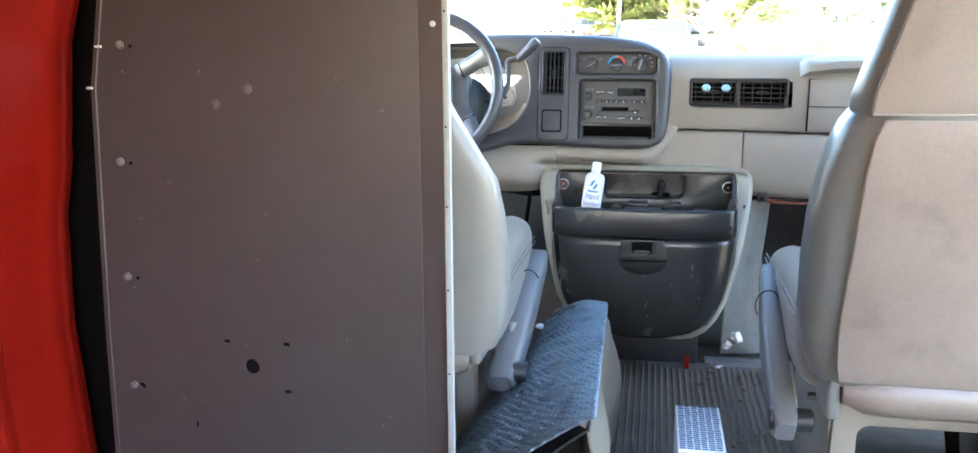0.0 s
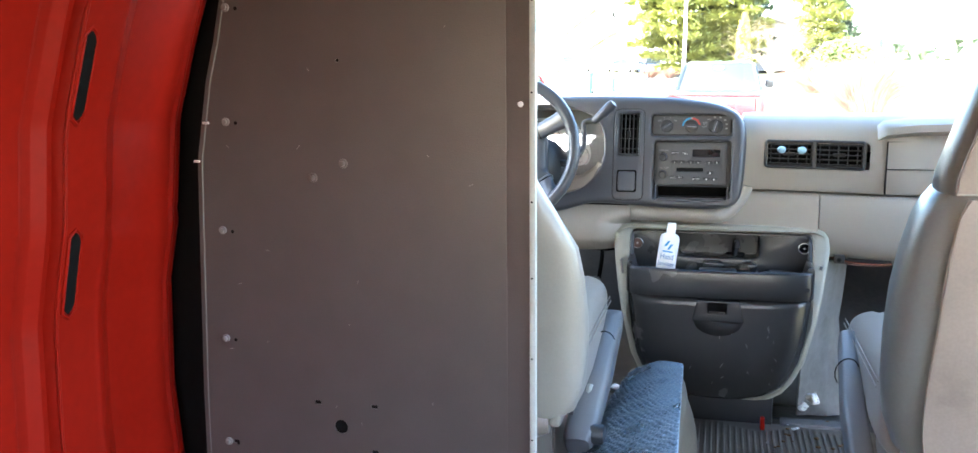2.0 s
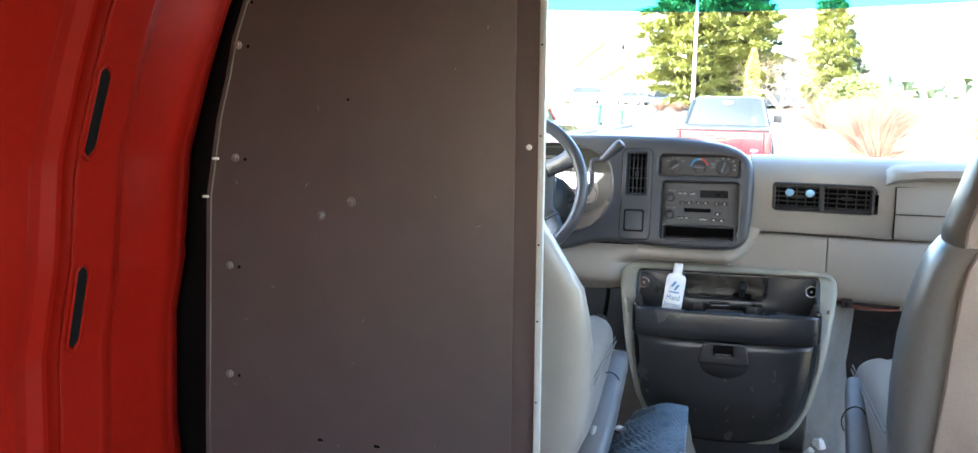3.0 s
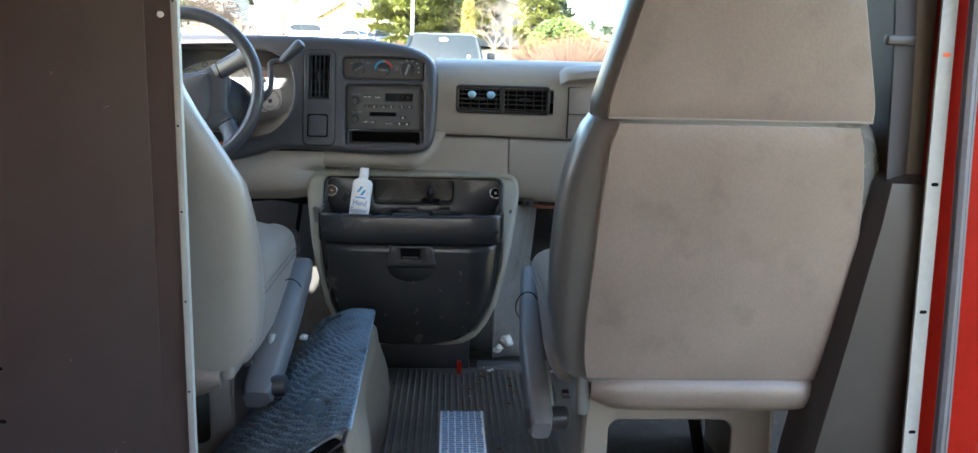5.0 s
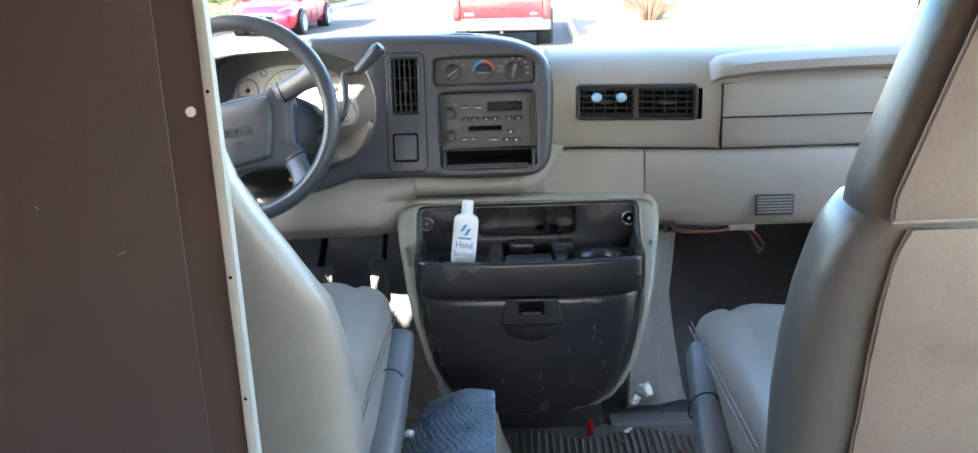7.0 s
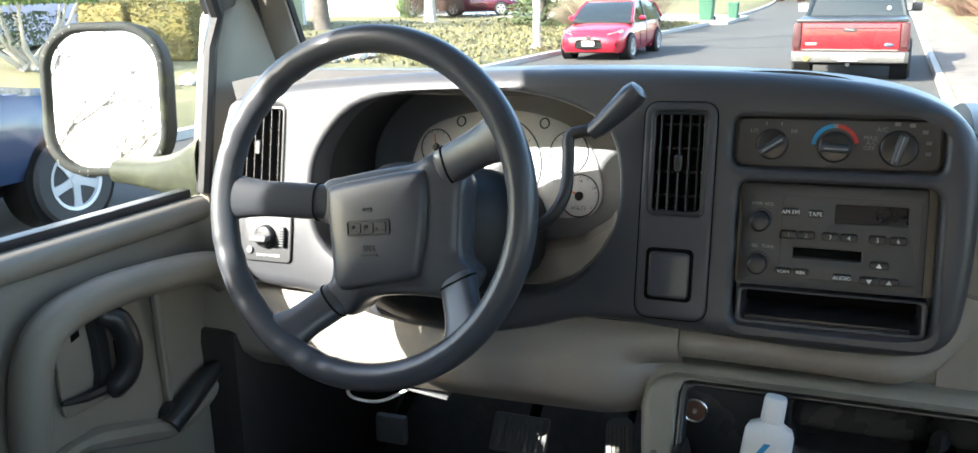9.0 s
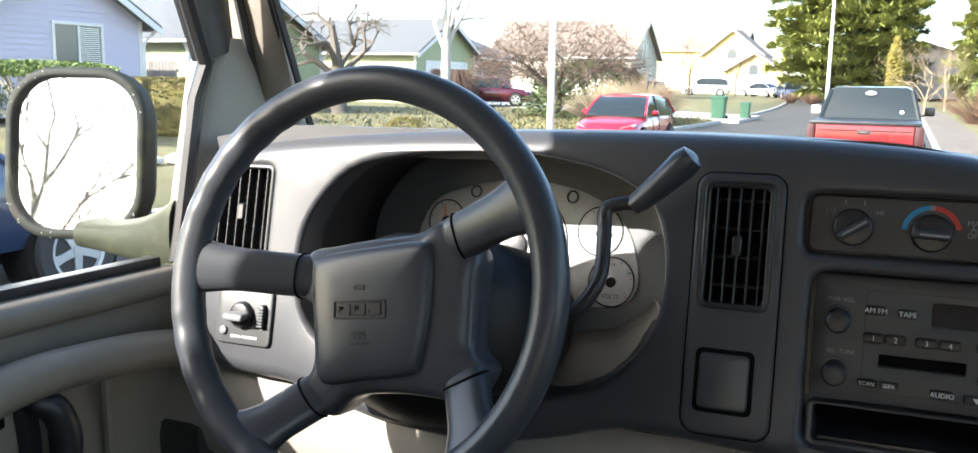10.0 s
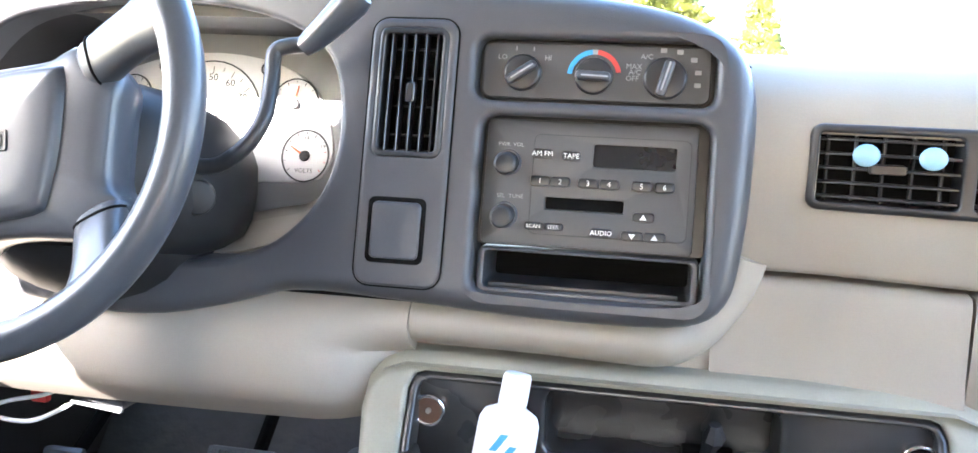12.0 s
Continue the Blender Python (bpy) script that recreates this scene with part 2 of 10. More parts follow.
def cyl(bm, p, q, r, r2=None, n=16, bev=0.0):
    p, q = Vector(p), Vector(q)
    r2 = r if r2 is None else r2
    s, t = frame_of(q - p)
    d = (q - p).normalized()
    ring = lambda c, rr: [c + (s * math.cos(2 * math.pi * i / n) + t * math.sin(2 * math.pi * i / n)) * rr for i in range(n)]
    if bev:
        rs = [ring(p, r - bev), ring(p + d * bev, r), ring(q - d * bev, r2), ring(q - d * bev * 0.3, r2 - bev * 0.3), ring(q, r2 - bev)]
    else:
        rs = [ring(p, r), ring(q, r2)]
    return loft(bm, rs)


def tube(bm, pts, r, n=8, closed=False):
    """A pipe along points; r may be a number or one for each point."""
    pts = [Vector(p) for p in pts]
    k = len(pts)
    rs = r if isinstance(r, (list, tuple)) else [r] * k
    s = None
    rings = []
    for i, p in enumerate(pts):
        d = (pts[(i + 1) % k] - pts[i - 1]) if closed or 0 < i < k - 1 else (pts[1] - pts[0] if i == 0 else pts[-1] - pts[-2])
        d.normalize()
        if s is None:
            s, _ = frame_of(d)
        s = (s - d * s.dot(d)).normalized()
        t = d.cross(s)
        rings.append([p + (s * math.cos(2 * math.pi * j / n) + t * math.sin(2 * math.pi * j / n)) * rs[i] for j in range(n)])
    if closed:
        rings.append(rings[0])
        loft(bm, rings, False, False)
        bmesh.ops.remove_doubles(bm, verts=bm.verts, dist=1e-6)
        return bm
    return loft(bm, rings)


def spline(pts, n=6, closed=False):
    """A smooth line through the points."""
    pts = [Vector(p) for p in pts]
    k = len(pts)
    out = []
    for i in range(k if closed else k - 1):
        p0, p1, p2, p3 = (pts[(i + j) % k] if closed else pts[min(max(i + j, 0), k - 1)] for j in (-1, 0, 1, 2))
        for a in range(n):
            t = a / n
            out.append(0.5 * ((2 * p1) + (p2 - p0) * t + (2 * p0 - 5 * p1 + 4 * p2 - p3) * t * t + (3 * p1 - p0 - 3 * p2 + p3) * t ** 3))
    if not closed:
        out.append(pts[-1])
    return out


def rrect(cx, cy, w, h, r, n=4):
    out = []
    for sx, sy, a0 in ((1, 1, 0), (-1, 1, 90), (-1, -1, 180), (1, -1, 270)):
        for i in range(n + 1):
            a = radians(a0 + 90 * i / n)
            out.append((cx + sx * (w / 2 - r) + r * math.cos(a), cy + sy * (h / 2 - r) + r * math.sin(a)))
    return out


def circle(cx, cy, r, n=24):
    return [(cx + r * math.cos(2 * math.pi * i / n), cy + r * math.sin(2 * math.pi * i / n)) for i in range(n)]


def area2(l):
    return sum(a[0] * b[1] - b[0] * a[1] for a, b in zip(l, l[1:] + l[:1]))


def inset(l, d):
    """Offset of a loop to its left."""
    n, out = len(l), []
    for i in range(n):
        p, q, r = Vector(l[i - 1]), Vector(l[i]), Vector(l[(i + 1) % n])
        a, b = (q - p), (r - q)
        if a.length < 1e-9 or b.length < 1e-9:
            out.append(tuple(q)); continue
        na, nb = Vector((-a.y, a.x)).normalized(), Vector((-b.y, b.x)).normalized()
        m = na + nb
        m = m / max(m.length_squared, 0.5) * 2
        out.append(tuple(q + m * d))
    return out


def plate(bm, outer, holes, depth, bev, mp, hbev=None, hdepth=None, seg=3):
    """A plate with holes and rounded rims; mp takes (u, v, depth inwards) to the world."""
    loops = [list(map(tuple, outer))] + [list(map(tuple, h)) for h in holes]
    front = []
    for k, l in enumerate(loops):
        if (area2(l) > 0) != (k == 0):
            l = l[::-1]
        b = bev if k == 0 else (bev if hbev is None else hbev)
        dd = depth if k == 0 or hdepth is None else hdepth
        rings = []
        for s in range(seg + 1):
            a = math.pi / 2 * s / seg
            rings.append([(p[0], p[1], b * (1 - math.sin(a))) for p in inset(l, b * (1 - math.cos(a)))])
        rows = [[bm.verts.new(mp(u, v, dd)) for u, v in l]] + [[bm.verts.new(mp(*p)) for p in r] for r in rings]
        n = len(l)
        for a, c in zip(rows, rows[1:]):
            for i in range(n):
                j = (i + 1) % n
                bm.faces.new((a[i], a[j], c[j], c[i]))
        front.append(rows[-1])
    es = []
    for r in front:
        for i in range(len(r)):
            e = bm.edges.get((r[i], r[(i + 1) % len(r)]))
            es.append(e)
    bmesh.ops.triangle_fill(bm, use_beauty=True, use_dissolve=False, edges=es)
    return bm


def grid(bm, f, nu, nv, thick=0.0, wrap=False):
    """A sheet from f(u, v), with u and v from 0 to 1; thick gives it a back."""
    P = [[Vector(f(i / nu, j / nv)) for j in range(nv + 1)] for i in range(nu + 1)]
    def layer(Q):
        vs = [[bm.verts.new(p) for p in r] for r in Q]
        for i in range(nu):
            for j in range(nv):
                bm.faces.new((vs[i][j], vs[i + 1][j], vs[i + 1][j + 1], vs[i][j + 1]))
        return vs
    a = layer(P)
    if thick:
        N = []
        for i in range(nu + 1):
            r = []
            for j in range(nv + 1):
                du = P[min(i + 1, nu)][j] - P[max(i - 1, 0)][j]
                dv = P[i][min(j + 1, nv)] - P[i][max(j - 1, 0)]
                r.append(P[i][j] - du.cross(dv).normalized() * thick)
            N.append(r)
        b = layer(N)
        rim = [(i, 0) for i in range(nu)] + [(nu, j) for j in range(nv)] + [(i, nv) for i in range(nu, 0, -1)] + [(0, j) for j in range(nv, 0, -1)]
        for (i, j), (k, l) in zip(rim, rim[1:] + rim[:1]):
            bm.faces.new((a[i][j], a[k][l], b[k][l], b[i][j]))
    return bm


def words(name, text, size, m, material, parent, depth=0.0004, align="CENTER"):
    """Raised or printed writing as a mesh; m: its plane, x along the line, z out of it."""
    cu = bpy.data.curves.new(name, "FONT")
    cu.body, cu.size, cu.extrude, cu.align_x, cu.align_y, cu.resolution_u = text, size, depth, align, "CENTER", 2
    ob = bpy.data.objects.new(name, cu)
    me = bpy.data.meshes.new_from_object(ob)
    bpy.data.objects.remove(ob)
    me.transform(m)
    me.materials.clear()
    me.materials.append(material)
    o = new(name, me)
    o.parent = parent
    o.matrix_parent_inverse = world_of(parent).inverted()
    return o


def mix(a, b, t):
    return a + (b - a) * t


def xyz(bm, p, r, n=8):
    """A small round body at p; r is a radius or three."""
    rr = r if isinstance(r, tuple) else (r, r, r)
    bmesh.ops.create_uvsphere(bm, u_segments=n, v_segments=max(4, n // 2), radius=1, matrix=Matrix.Translation(p) @ Matrix.Diagonal((*rr, 1)))
    return bm


# ---------------------------------------------------------------- the van's shell
ROOF, REAR = 1.37, -1.7
SIDE = [(-0.02, 0.955), (0.35, 0.982), (0.54, 0.975), (0.68, 0.945), (0.82, 0.930), (0.95, 0.890), (1.06, 0.850), (1.20, 0.780), (1.30, 0.66), (1.35, 0.50)]


def side_x(z):
    """Half width of the body at a height."""
    for (z0, x0), (z1, x1) in zip(SIDE, SIDE[1:]):
        if z <= z1:
            return mix(x0, x1, max(0, (z - z0) / (z1 - z0)))
    return SIDE[-1][1]


def left_x(z):
    return side_x(z) - 0.028


def build_shell():
    fl = solid("floor", box(B(), (-0.98, REAR, -0.06), (0.98, 2.42, 0.0)), M_CARPET, "dusty dark floor pan of the van", "floor", kind="structure")

    # left side: red inner skin with a pillar pressed out of it
    def skin(u, v):
        y, z = mix(REAR, 0.85, u / 0.3) if u < 0.3 else mix(0.85, 1.292, (u - 0.3) / 0.7), mix(-0.02, 1.35, v)
        x = -left_x(z) - 0.020 * max(0.0, (y - 1.262) / 0.03) ** 2
        ridge = 0.0
        for c, w, h in ((1.0, 0.085, 0.022), (0.952, 0.013, -0.018), (0.910, 0.006, -0.008), (1.250, 0.006, 0.003), (0.30, 0.09, 0.02), (-0.4, 0.09, 0.02), (-1.1, 0.09, 0.02)):
            d = abs(y - c) / w
            ridge += h * max(0.0, min(1.0, 2.2 - 2.0 * d)) if d < 1.1 else 0
        e = max(0.0, min(1.0, (z - 0.646) / 0.014))
        crease = 0.006 * (1 - e * e * (3 - 2 * e)) * max(0.0, min(1.0, (y - 1.045) / 0.02))
        return V(x + ridge + crease, y, z)
    bm = grid(B(), skin, 190, 110, 0.012)
    wl = solid("wall_left", bm, M_RED, "red painted inner skin of the cargo side wall with a slotted pillar", "wall", kind="structure", angle=50)
    for z0, z1, yc in ((0.828, 0.948, 0.984), (0.548, 0.668, 0.988), (1.10, 1.18, 1.0)):
        bm = B()
        rings = []
        for s, w in ((0, 0.001), (0.05, 0.007), (0.12, 0.0105), (0.5, 0.011), (0.88, 0.0105), (0.95, 0.007), (1, 0.001)):
            z = mix(z0, z1, s)
            x = -left_x(z) + 0.0235
            rings.append([V(x, yc - w, z), V(x + 0.0005, yc + w, z), V(x - 0.004, yc + w, z), V(x - 0.004, yc - w, z)])
        loft(bm, rings)
        part("slot", bm, M_VOID, wl, "dark slot in the pillar")
        bm = B()
        rim = [V(-left_x(z) + 0.0225, yc + w, z) for z, w in [(mix(z0, z1, s), 0.013) for s in (0.03, 0.2, 0.5, 0.8, 0.97)]]
        rim += [V(-left_x(z1) + 0.0225, yc, z1 + 0.006)]
        rim += [V(-left_x(z) + 0.0225, yc - w, z) for z, w in [(mix(z0, z1, s), 0.013) for s in (0.97, 0.8, 0.5, 0.2, 0.03)]]
        rim += [V(-left_x(z0) + 0.0225, yc, z0 - 0.006)]
        tube(bm, rim, 0.0034, 6, True)
        part("slot_rim", bm, M_RED, wl)

    for yr, q, m_ in ((0.930, 0.0020, M_SEALANT), (0.9365, 0.0020, M_SEALANT), (0.967, 0.0030, M_RED)):
        part("seam" if q < 0.0025 else "ridge", tube(B(), [V(-left_x(z) + (0.006 if q < 0.0025 else 0.0205), yr, z) for z in [i * 0.04 for i in range(34)]], q, 8), m_, wl)
    # near-black block: paints the gap's shade and stops sun leaking past the skin
    solid("wall_gap_shade", loft(B(), [[V(-1.10, 1.290, z), V(max(-0.80, 0.012 - left_x(z)), 1.290, z), V(max(-0.80, 0.012 - left_x(z)), 1.378, z), V(-1.10, 1.378, z)] for z in (-0.02, 0.5, 0.9, 1.0, 1.1, 1.2, 1.26, 1.3, 1.35)]), M_VOID, "near-black block that paints the shade in the gap behind the partition edge", "wall", kind="structure")

    # right side: wall behind the side door's opening, and over it
    def skin_r(y0, y1, z0, z1):
        def f(u, v):
            z = mix(z0, z1, v)
            return V(side_x(z), mix(y0, y1, u), z)
        return f
    solid("wall_right", grid(B(), skin_r(REAR, -0.25, -0.02, 1.35), 10, 30, -0.012), M_RED, "red painted inner skin behind the side door opening", "wall", kind="structure")
    solid("door_header", grid(B(), skin_r(-0.25, 1.16, 1.24, 1.35), 10, 6, -0.02), M_RED, "red roof rail over the open side door", "wall", kind="structure")

    # roof and rear
    def roof(u, v):
        x, y = mix(-0.66, 0.66, u), mix(REAR, 2.20, v)
        return V(x, y, ROOF - 0.07 * (x / 0.66) ** 4)
    solid("ceiling", grid(B(), roof, 20, 20, -0.02), M_HEADLINER, "pale cloth headliner", "ceiling", kind="structure")
    mp = lambda u, v, d: V(u, REAR - d, v)
    bm = plate(B(), [(-0.98, -0.02), (0.98, -0.02), (0.98, 0.6), (0.85, 1.06), (0.6, 1.37), (-0.6, 1.37), (-0.85, 1.06), (-0.98, 0.6)],
               [rrect(-0.42, 0.88, 0.6, 0.5, 0.06), rrect(0.42, 0.88, 0.6, 0.5, 0.06)], 0.03, 0.004, mp)
    solid("wall_rear", bm, M_RED, "closed red rear doors with two windows", "wall", kind="structure")


def build_partition():
    """Bolted steel half bulkhead behind the driver."""
    Y = 1.207
    w = thing("partition_panel", (-0.56, Y, 0), "brown-grey painted steel cargo partition with bolts and punched holes", "partition", kind="structure")
    left = [(-0.855, 0.0), (-0.852, 0.153), (-0.849, 0.364), (-0.840, 0.60), (-0.834, 0.753), (-0.811, 0.881), (-0.794, 0.941), (-0.780, 1.004), (-0.755, 1.07), (-0.69, 1.20), (-0.61, 1.27)]
    slots = [(-0.639, 0.358), (-0.540, 0.358), (-0.541, 0.280), (-0.793, 0.275)]
    rounds = [(-0.599, 0.319, 0.0120), (-0.584, 0.910, 0.0030), (-0.745, 1.06, 0.0035)]
    holes = [circle(x, z, r, 20) for x, z, r in rounds] + [rrect(x, z, 0.0120, 0.0068, 0.003, 3) for x, z in slots] + [rrect(-0.701, 0.213, 0.005, 0.012, 0.002, 3)]
    outer = [(-0.318, 0.0), (-0.318, 1.29)] + left[::-1]
    mp = lambda u, v, d: V(u, Y + d, v)
    part("sheet", plate(B(), outer, holes, 0.003, 0.0006, mp, seg=1), M_PANEL, w)
    # folded flange along the free edge, with a pale bare rim
    bm = B()
    loft(bm, [[V(-0.318, Y + 0.0002, z), V(-0.315, Y - 0.0003, z), V(-0.282, Y - 0.0014, z), V(-0.282, Y + 0.001, z), V(-0.318, Y + 0.003, z)] for z in (0.0, 0.4, 0.8, 1.29)])
    part("flange", bm, M_PANEL, w)
    bm = B()
    box(bm, (-0.2818, Y - 0.008, 0.0), (-0.2725, Y + 0.004, 1.29), 0.0015, 2)
    part("edge_strip", bm, M_PANELEDGE, w, "pale chipped edge strip")
    for z in (0.06, 0.17, 0.33, 0.46, 0.585, 0.70, 0.86, 0.99):
        part("edge_hole", cyl(B(), (-0.278, Y - 0.0086, z), (-0.278, Y - 0.0076, z), 0.0016, n=8), M_VOID, w)
    part("white_plug", cyl(B(), (-0.296, Y, 0.843), (-0.296, Y - 0.0045, 0.843), 0.0042, n=14, bev=0.001), M_PRINT, w, "small white plug")
    part("edge_fold", loft(B(), [[V(x, Y + 0.001, z), V(x + 0.001, Y - 0.0016, z), V(x + 0.008, Y - 0.0016, z), V(x + 0.010, Y + 0.001, z)] for x, z in left]), M_PANEL, w)
    for u, v, r in [(x, z, r + 0.003) for x, z, r in rounds] + [(x, z, 0.009) for x, z in slots] + [(-0.701, 0.213, 0.009)]:
        part("hole_backing", cyl(B(), (u, Y + 0.0036, v), (u, Y + 0.006, v), r, n=14), M_VOID, w)
    for x, z in ((-0.779, 0.816), (-0.795, 0.640), (-0.800, 0.457), (-0.806, 0.275), (-0.769, 0.994)):
        bm = B()
        cyl(bm, (x, Y + 0.001, z), (x, Y - 0.0035, z), 0.0066, n=14, bev=0.0012)
        cyl(bm, (x, Y - 0.003, z), (x, Y - 0.007, z), 0.0045, n=6, bev=0.0008)
        part("bolt", bm, M_ZINC, w, "zinc bolt head")
        part("bolt_hole", cyl(B(), (x + 0.017, Y + 0.001, z - 0.002), (x + 0.017, Y - 0.0006, z - 0.002), 0.003, n=8), M_VOID, w)
    for x, z in ((-0.631, 0.729), (-0.579, 0.752)):
        bm = B()
        cyl(bm, (x, Y + 0.001, z), (x, Y - 0.003, z), 0.0075, n=18, bev=0.0015)
        cyl(bm, (x, Y - 0.001, z), (x, Y - 0.007, z), 0.0045, n=12, bev=0.002)
        part("rivet", bm, M_RIVET, w, "worn rivet head")
    for z0, z1, dx in ((0.750, 0.762, 0), (0.812, 0.824, 0.004)):
        x = -0.838 if z1 < 0.78 else -0.818
        part("clip_tab", box(B(), (x - 0.002, Y - 0.004, z0), (x + 0.009, Y + 0.001, z0 + 0.004), 0.001, 1), M_PRINT, w)
    # light scratches
    rs = random.Random(4)
    for _ in range(22):
        x, z, a, L = rs.uniform(-0.80, -0.33), rs.uniform(0.15, 1.15), rs.uniform(0, 3.1), rs.uniform(0.002, 0.009)
        bm = B()
        m = Matrix.Translation((x, Y - 0.0003, z)) @ Matrix.Rotation(a, 4, "Y")
        box(bm, (-L / 2, -0.0002, -0.0005), (L / 2, 0.0004, 0.0003), m=m)
        part("scratch", bm, M_ZINC, w)


def build_right_side():
    # mounting rail for the missing half of the bulkhead
    w = thing("pillar_rail", (0.77, 1.2, 0), "pale green primed steel rail with punched slots on the pillar", "rail", kind="structure")
    def rx(z):
        return 0.7385 + (0.816 - z) * 0.0276
    slots = [0.816, 0.639, 0.455, 0.272, 0.09]
    bm = B()
    loft(bm, [[V(rx(z), 1.205, z), V(rx(z) + 0.021, 1.205, z), V(rx(z) + 0.021, 1.21, z), V(rx(z), 1.21, z)] for z in (0.0, 0.3, 0.6, 0.9, 1.25)])
    part("rail", bm, M_PANELEDGE, w)
    for i, z in enumerate(slots):
        x = rx(z) + 0.0115
        part("slot", plate(B(), rrect(x, z, 0.0105, 0.0052, 0.0024, 3), [], 0.002, 0.0003, lambda u, v, d: V(u, 1.2042 + d, v), seg=1), M_ORANGE if i == 0 else M_VOID, w)
    # rubber seal and red pillar edge
    bm = B()
    tube(bm, [(rx(z) + 0.034 + 0.004 * math.sin(z * 5), 1.18, z) for z in [i * 0.1 for i in range(13)]], 0.0085, 8)
    tube(bm, [(rx(z) + 0.046 + 0.004 * math.sin(z * 5 + 0.4), 1.185, z) for z in [i * 0.1 for i in range(13)]], 0.005, 8)
    solid("door_seal", bm, M_RUBBER, "grey rubber weatherstrip round the side door opening", "seal", kind="structure")
    p = thing("pillar_right", (0.85, 1.22, 0), "red painted body pillar beside the open side door", "pillar", kind="structure")
    bm = B()
    loft(bm, [[V(rx(z) + 0.018, 1.212, z), V(rx(z) + 0.105 + 0.02 * max(0, 0.5 - z), 1.20, z), V(rx(z) + 0.125 + 0.02 * max(0, 0.5 - z), 1.235, z), V(rx(z) + 0.125, 1.32, z), V(rx(z) + 0.018, 1.32, z)] for z in (-0.05, 0.2, 0.4, 0.6, 0.9, 1.25)])
    part("pillar_skin", bm, M_RED, p)
    s = part("striker_plate", box(B(), (0.852, 1.186, 0.40), (0.872, 1.20, 0.47), 0.003), M_METAL, p, "bolted steel door check bracket")
    for z in (0.415, 0.455):
        part("bolt", cyl(B(), (0.862, 1.188, z), (0.862, 1.180, z), 0.006, n=6, bev=0.001), M_METAL, s)
    part("check_arm", tube(B(), [(0.865, 1.187, 0.44), (0.88, 1.17, 0.436), (0.93, 1.15, 0.43), (0.99, 1.15, 0.425)], [0.006, 0.005, 0.006, 0.004], 8), M_METAL, s)
    # dark lower trim and belt cover by the passenger seat
    bm = B()
    rings = []
    for z, x0, x1, y0 in ((0.0, 0.60, 0.80, 1.25), (0.2, 0.622, 0.79, 1.245), (0.4, 0.655, 0.785, 1.235), (0.58, 0.685, 0.775, 1.23), (0.635, 0.695, 0.772, 1.235), (0.648, 0.705, 0.77, 1.26)):
        rings.append([V(x0, y0 + 0.09, z), V(x0, y0 + 0.02, z), V(x0 + 0.015, y0, z), V(x1, y0 - 0.005, z), V(x1, y0 + 0.09, z)])
    loft(bm, rings)
    tr = thing("pillar_trim", (0.70, 1.3, 0), "dark brown plastic pillar trim beside the passenger seat", "trim", kind="structure")
    part("lower_trim", bm, M_TRIMDARK, tr)
    bm = B()
    loft(bm, [[V(x0, 1.36, z), V(x0 + 0.004, 1.27, z), V(x0 + 0.03, 1.255, z), V(x0 + 0.09, 1.25, z), V(x0 + 0.09, 1.36, z)] for z, x0 in ((0.62, 0.712), (0.8, 0.705), (1.0, 0.69), (1.26, 0.65))])
    part("upper_trim", bm, M_TRIMDARK, tr)
    bt = thing("seat_belt", (0.70, 1.24, 0.64), "dark seat belt hanging beside the passenger seat", "seat belt")
    bm = B()
    loft(bm, [[V(x, y, z), V(x + 0.036, y + 0.012, z), V(x + 0.036, y + 0.014, z), V(x, y + 0.002, z)] for x, y, z in ((0.706, 1.245, 0.64), (0.700, 1.243, 0.75), (0.692, 1.24, 0.86), (0.66, 1.25, 1.2))])
    part("webbing", bm, M_BELT, bt)
    part("buckle_guide", box(B(), (0.682, 1.235, 0.828), (0.722, 1.25, 0.842), 0.004), M_BLACK, bt)
    # open front leaf of the side door
    d = thing("side_door", (1.2, 1.27, -0.1), "open red side door with a beige inner panel", "door", kind="structure")
    mp = lambda u, v, dd: V(u, 1.29 + dd, v)
    part("door_skin", plate(B(), rrect(1.20, 0.55, 0.62, 1.35, 0.06), [rrect(1.2, 0.94, 0.46, 0.40, 0.05)], 0.06, 0.012, mp), M_RED, d)
    mp = lambda u, v, dd: V(u, 1.262 + dd, v)
    part("inner_panel", plate(B(), rrect(1.21, 0.31, 0.60, 0.80, 0.04), [], 0.03, 0.010, mp), M_BEIGE2, d)
    part("armrest", box(B(), (0.93, 1.215, 0.60), (1.42, 1.27, 0.66), 0.018, 3), M_BEIGE2, d)
    part("panel_groove", box(B(), (0.915, 1.2605, 0.44), (1.50, 1.2625, 0.444)), M_VOID, d)
    part("pane", box(B(), (0.97, 1.31, 0.74), (1.43, 1.316, 1.14)), M_GLASS, d).visible_shadow = False


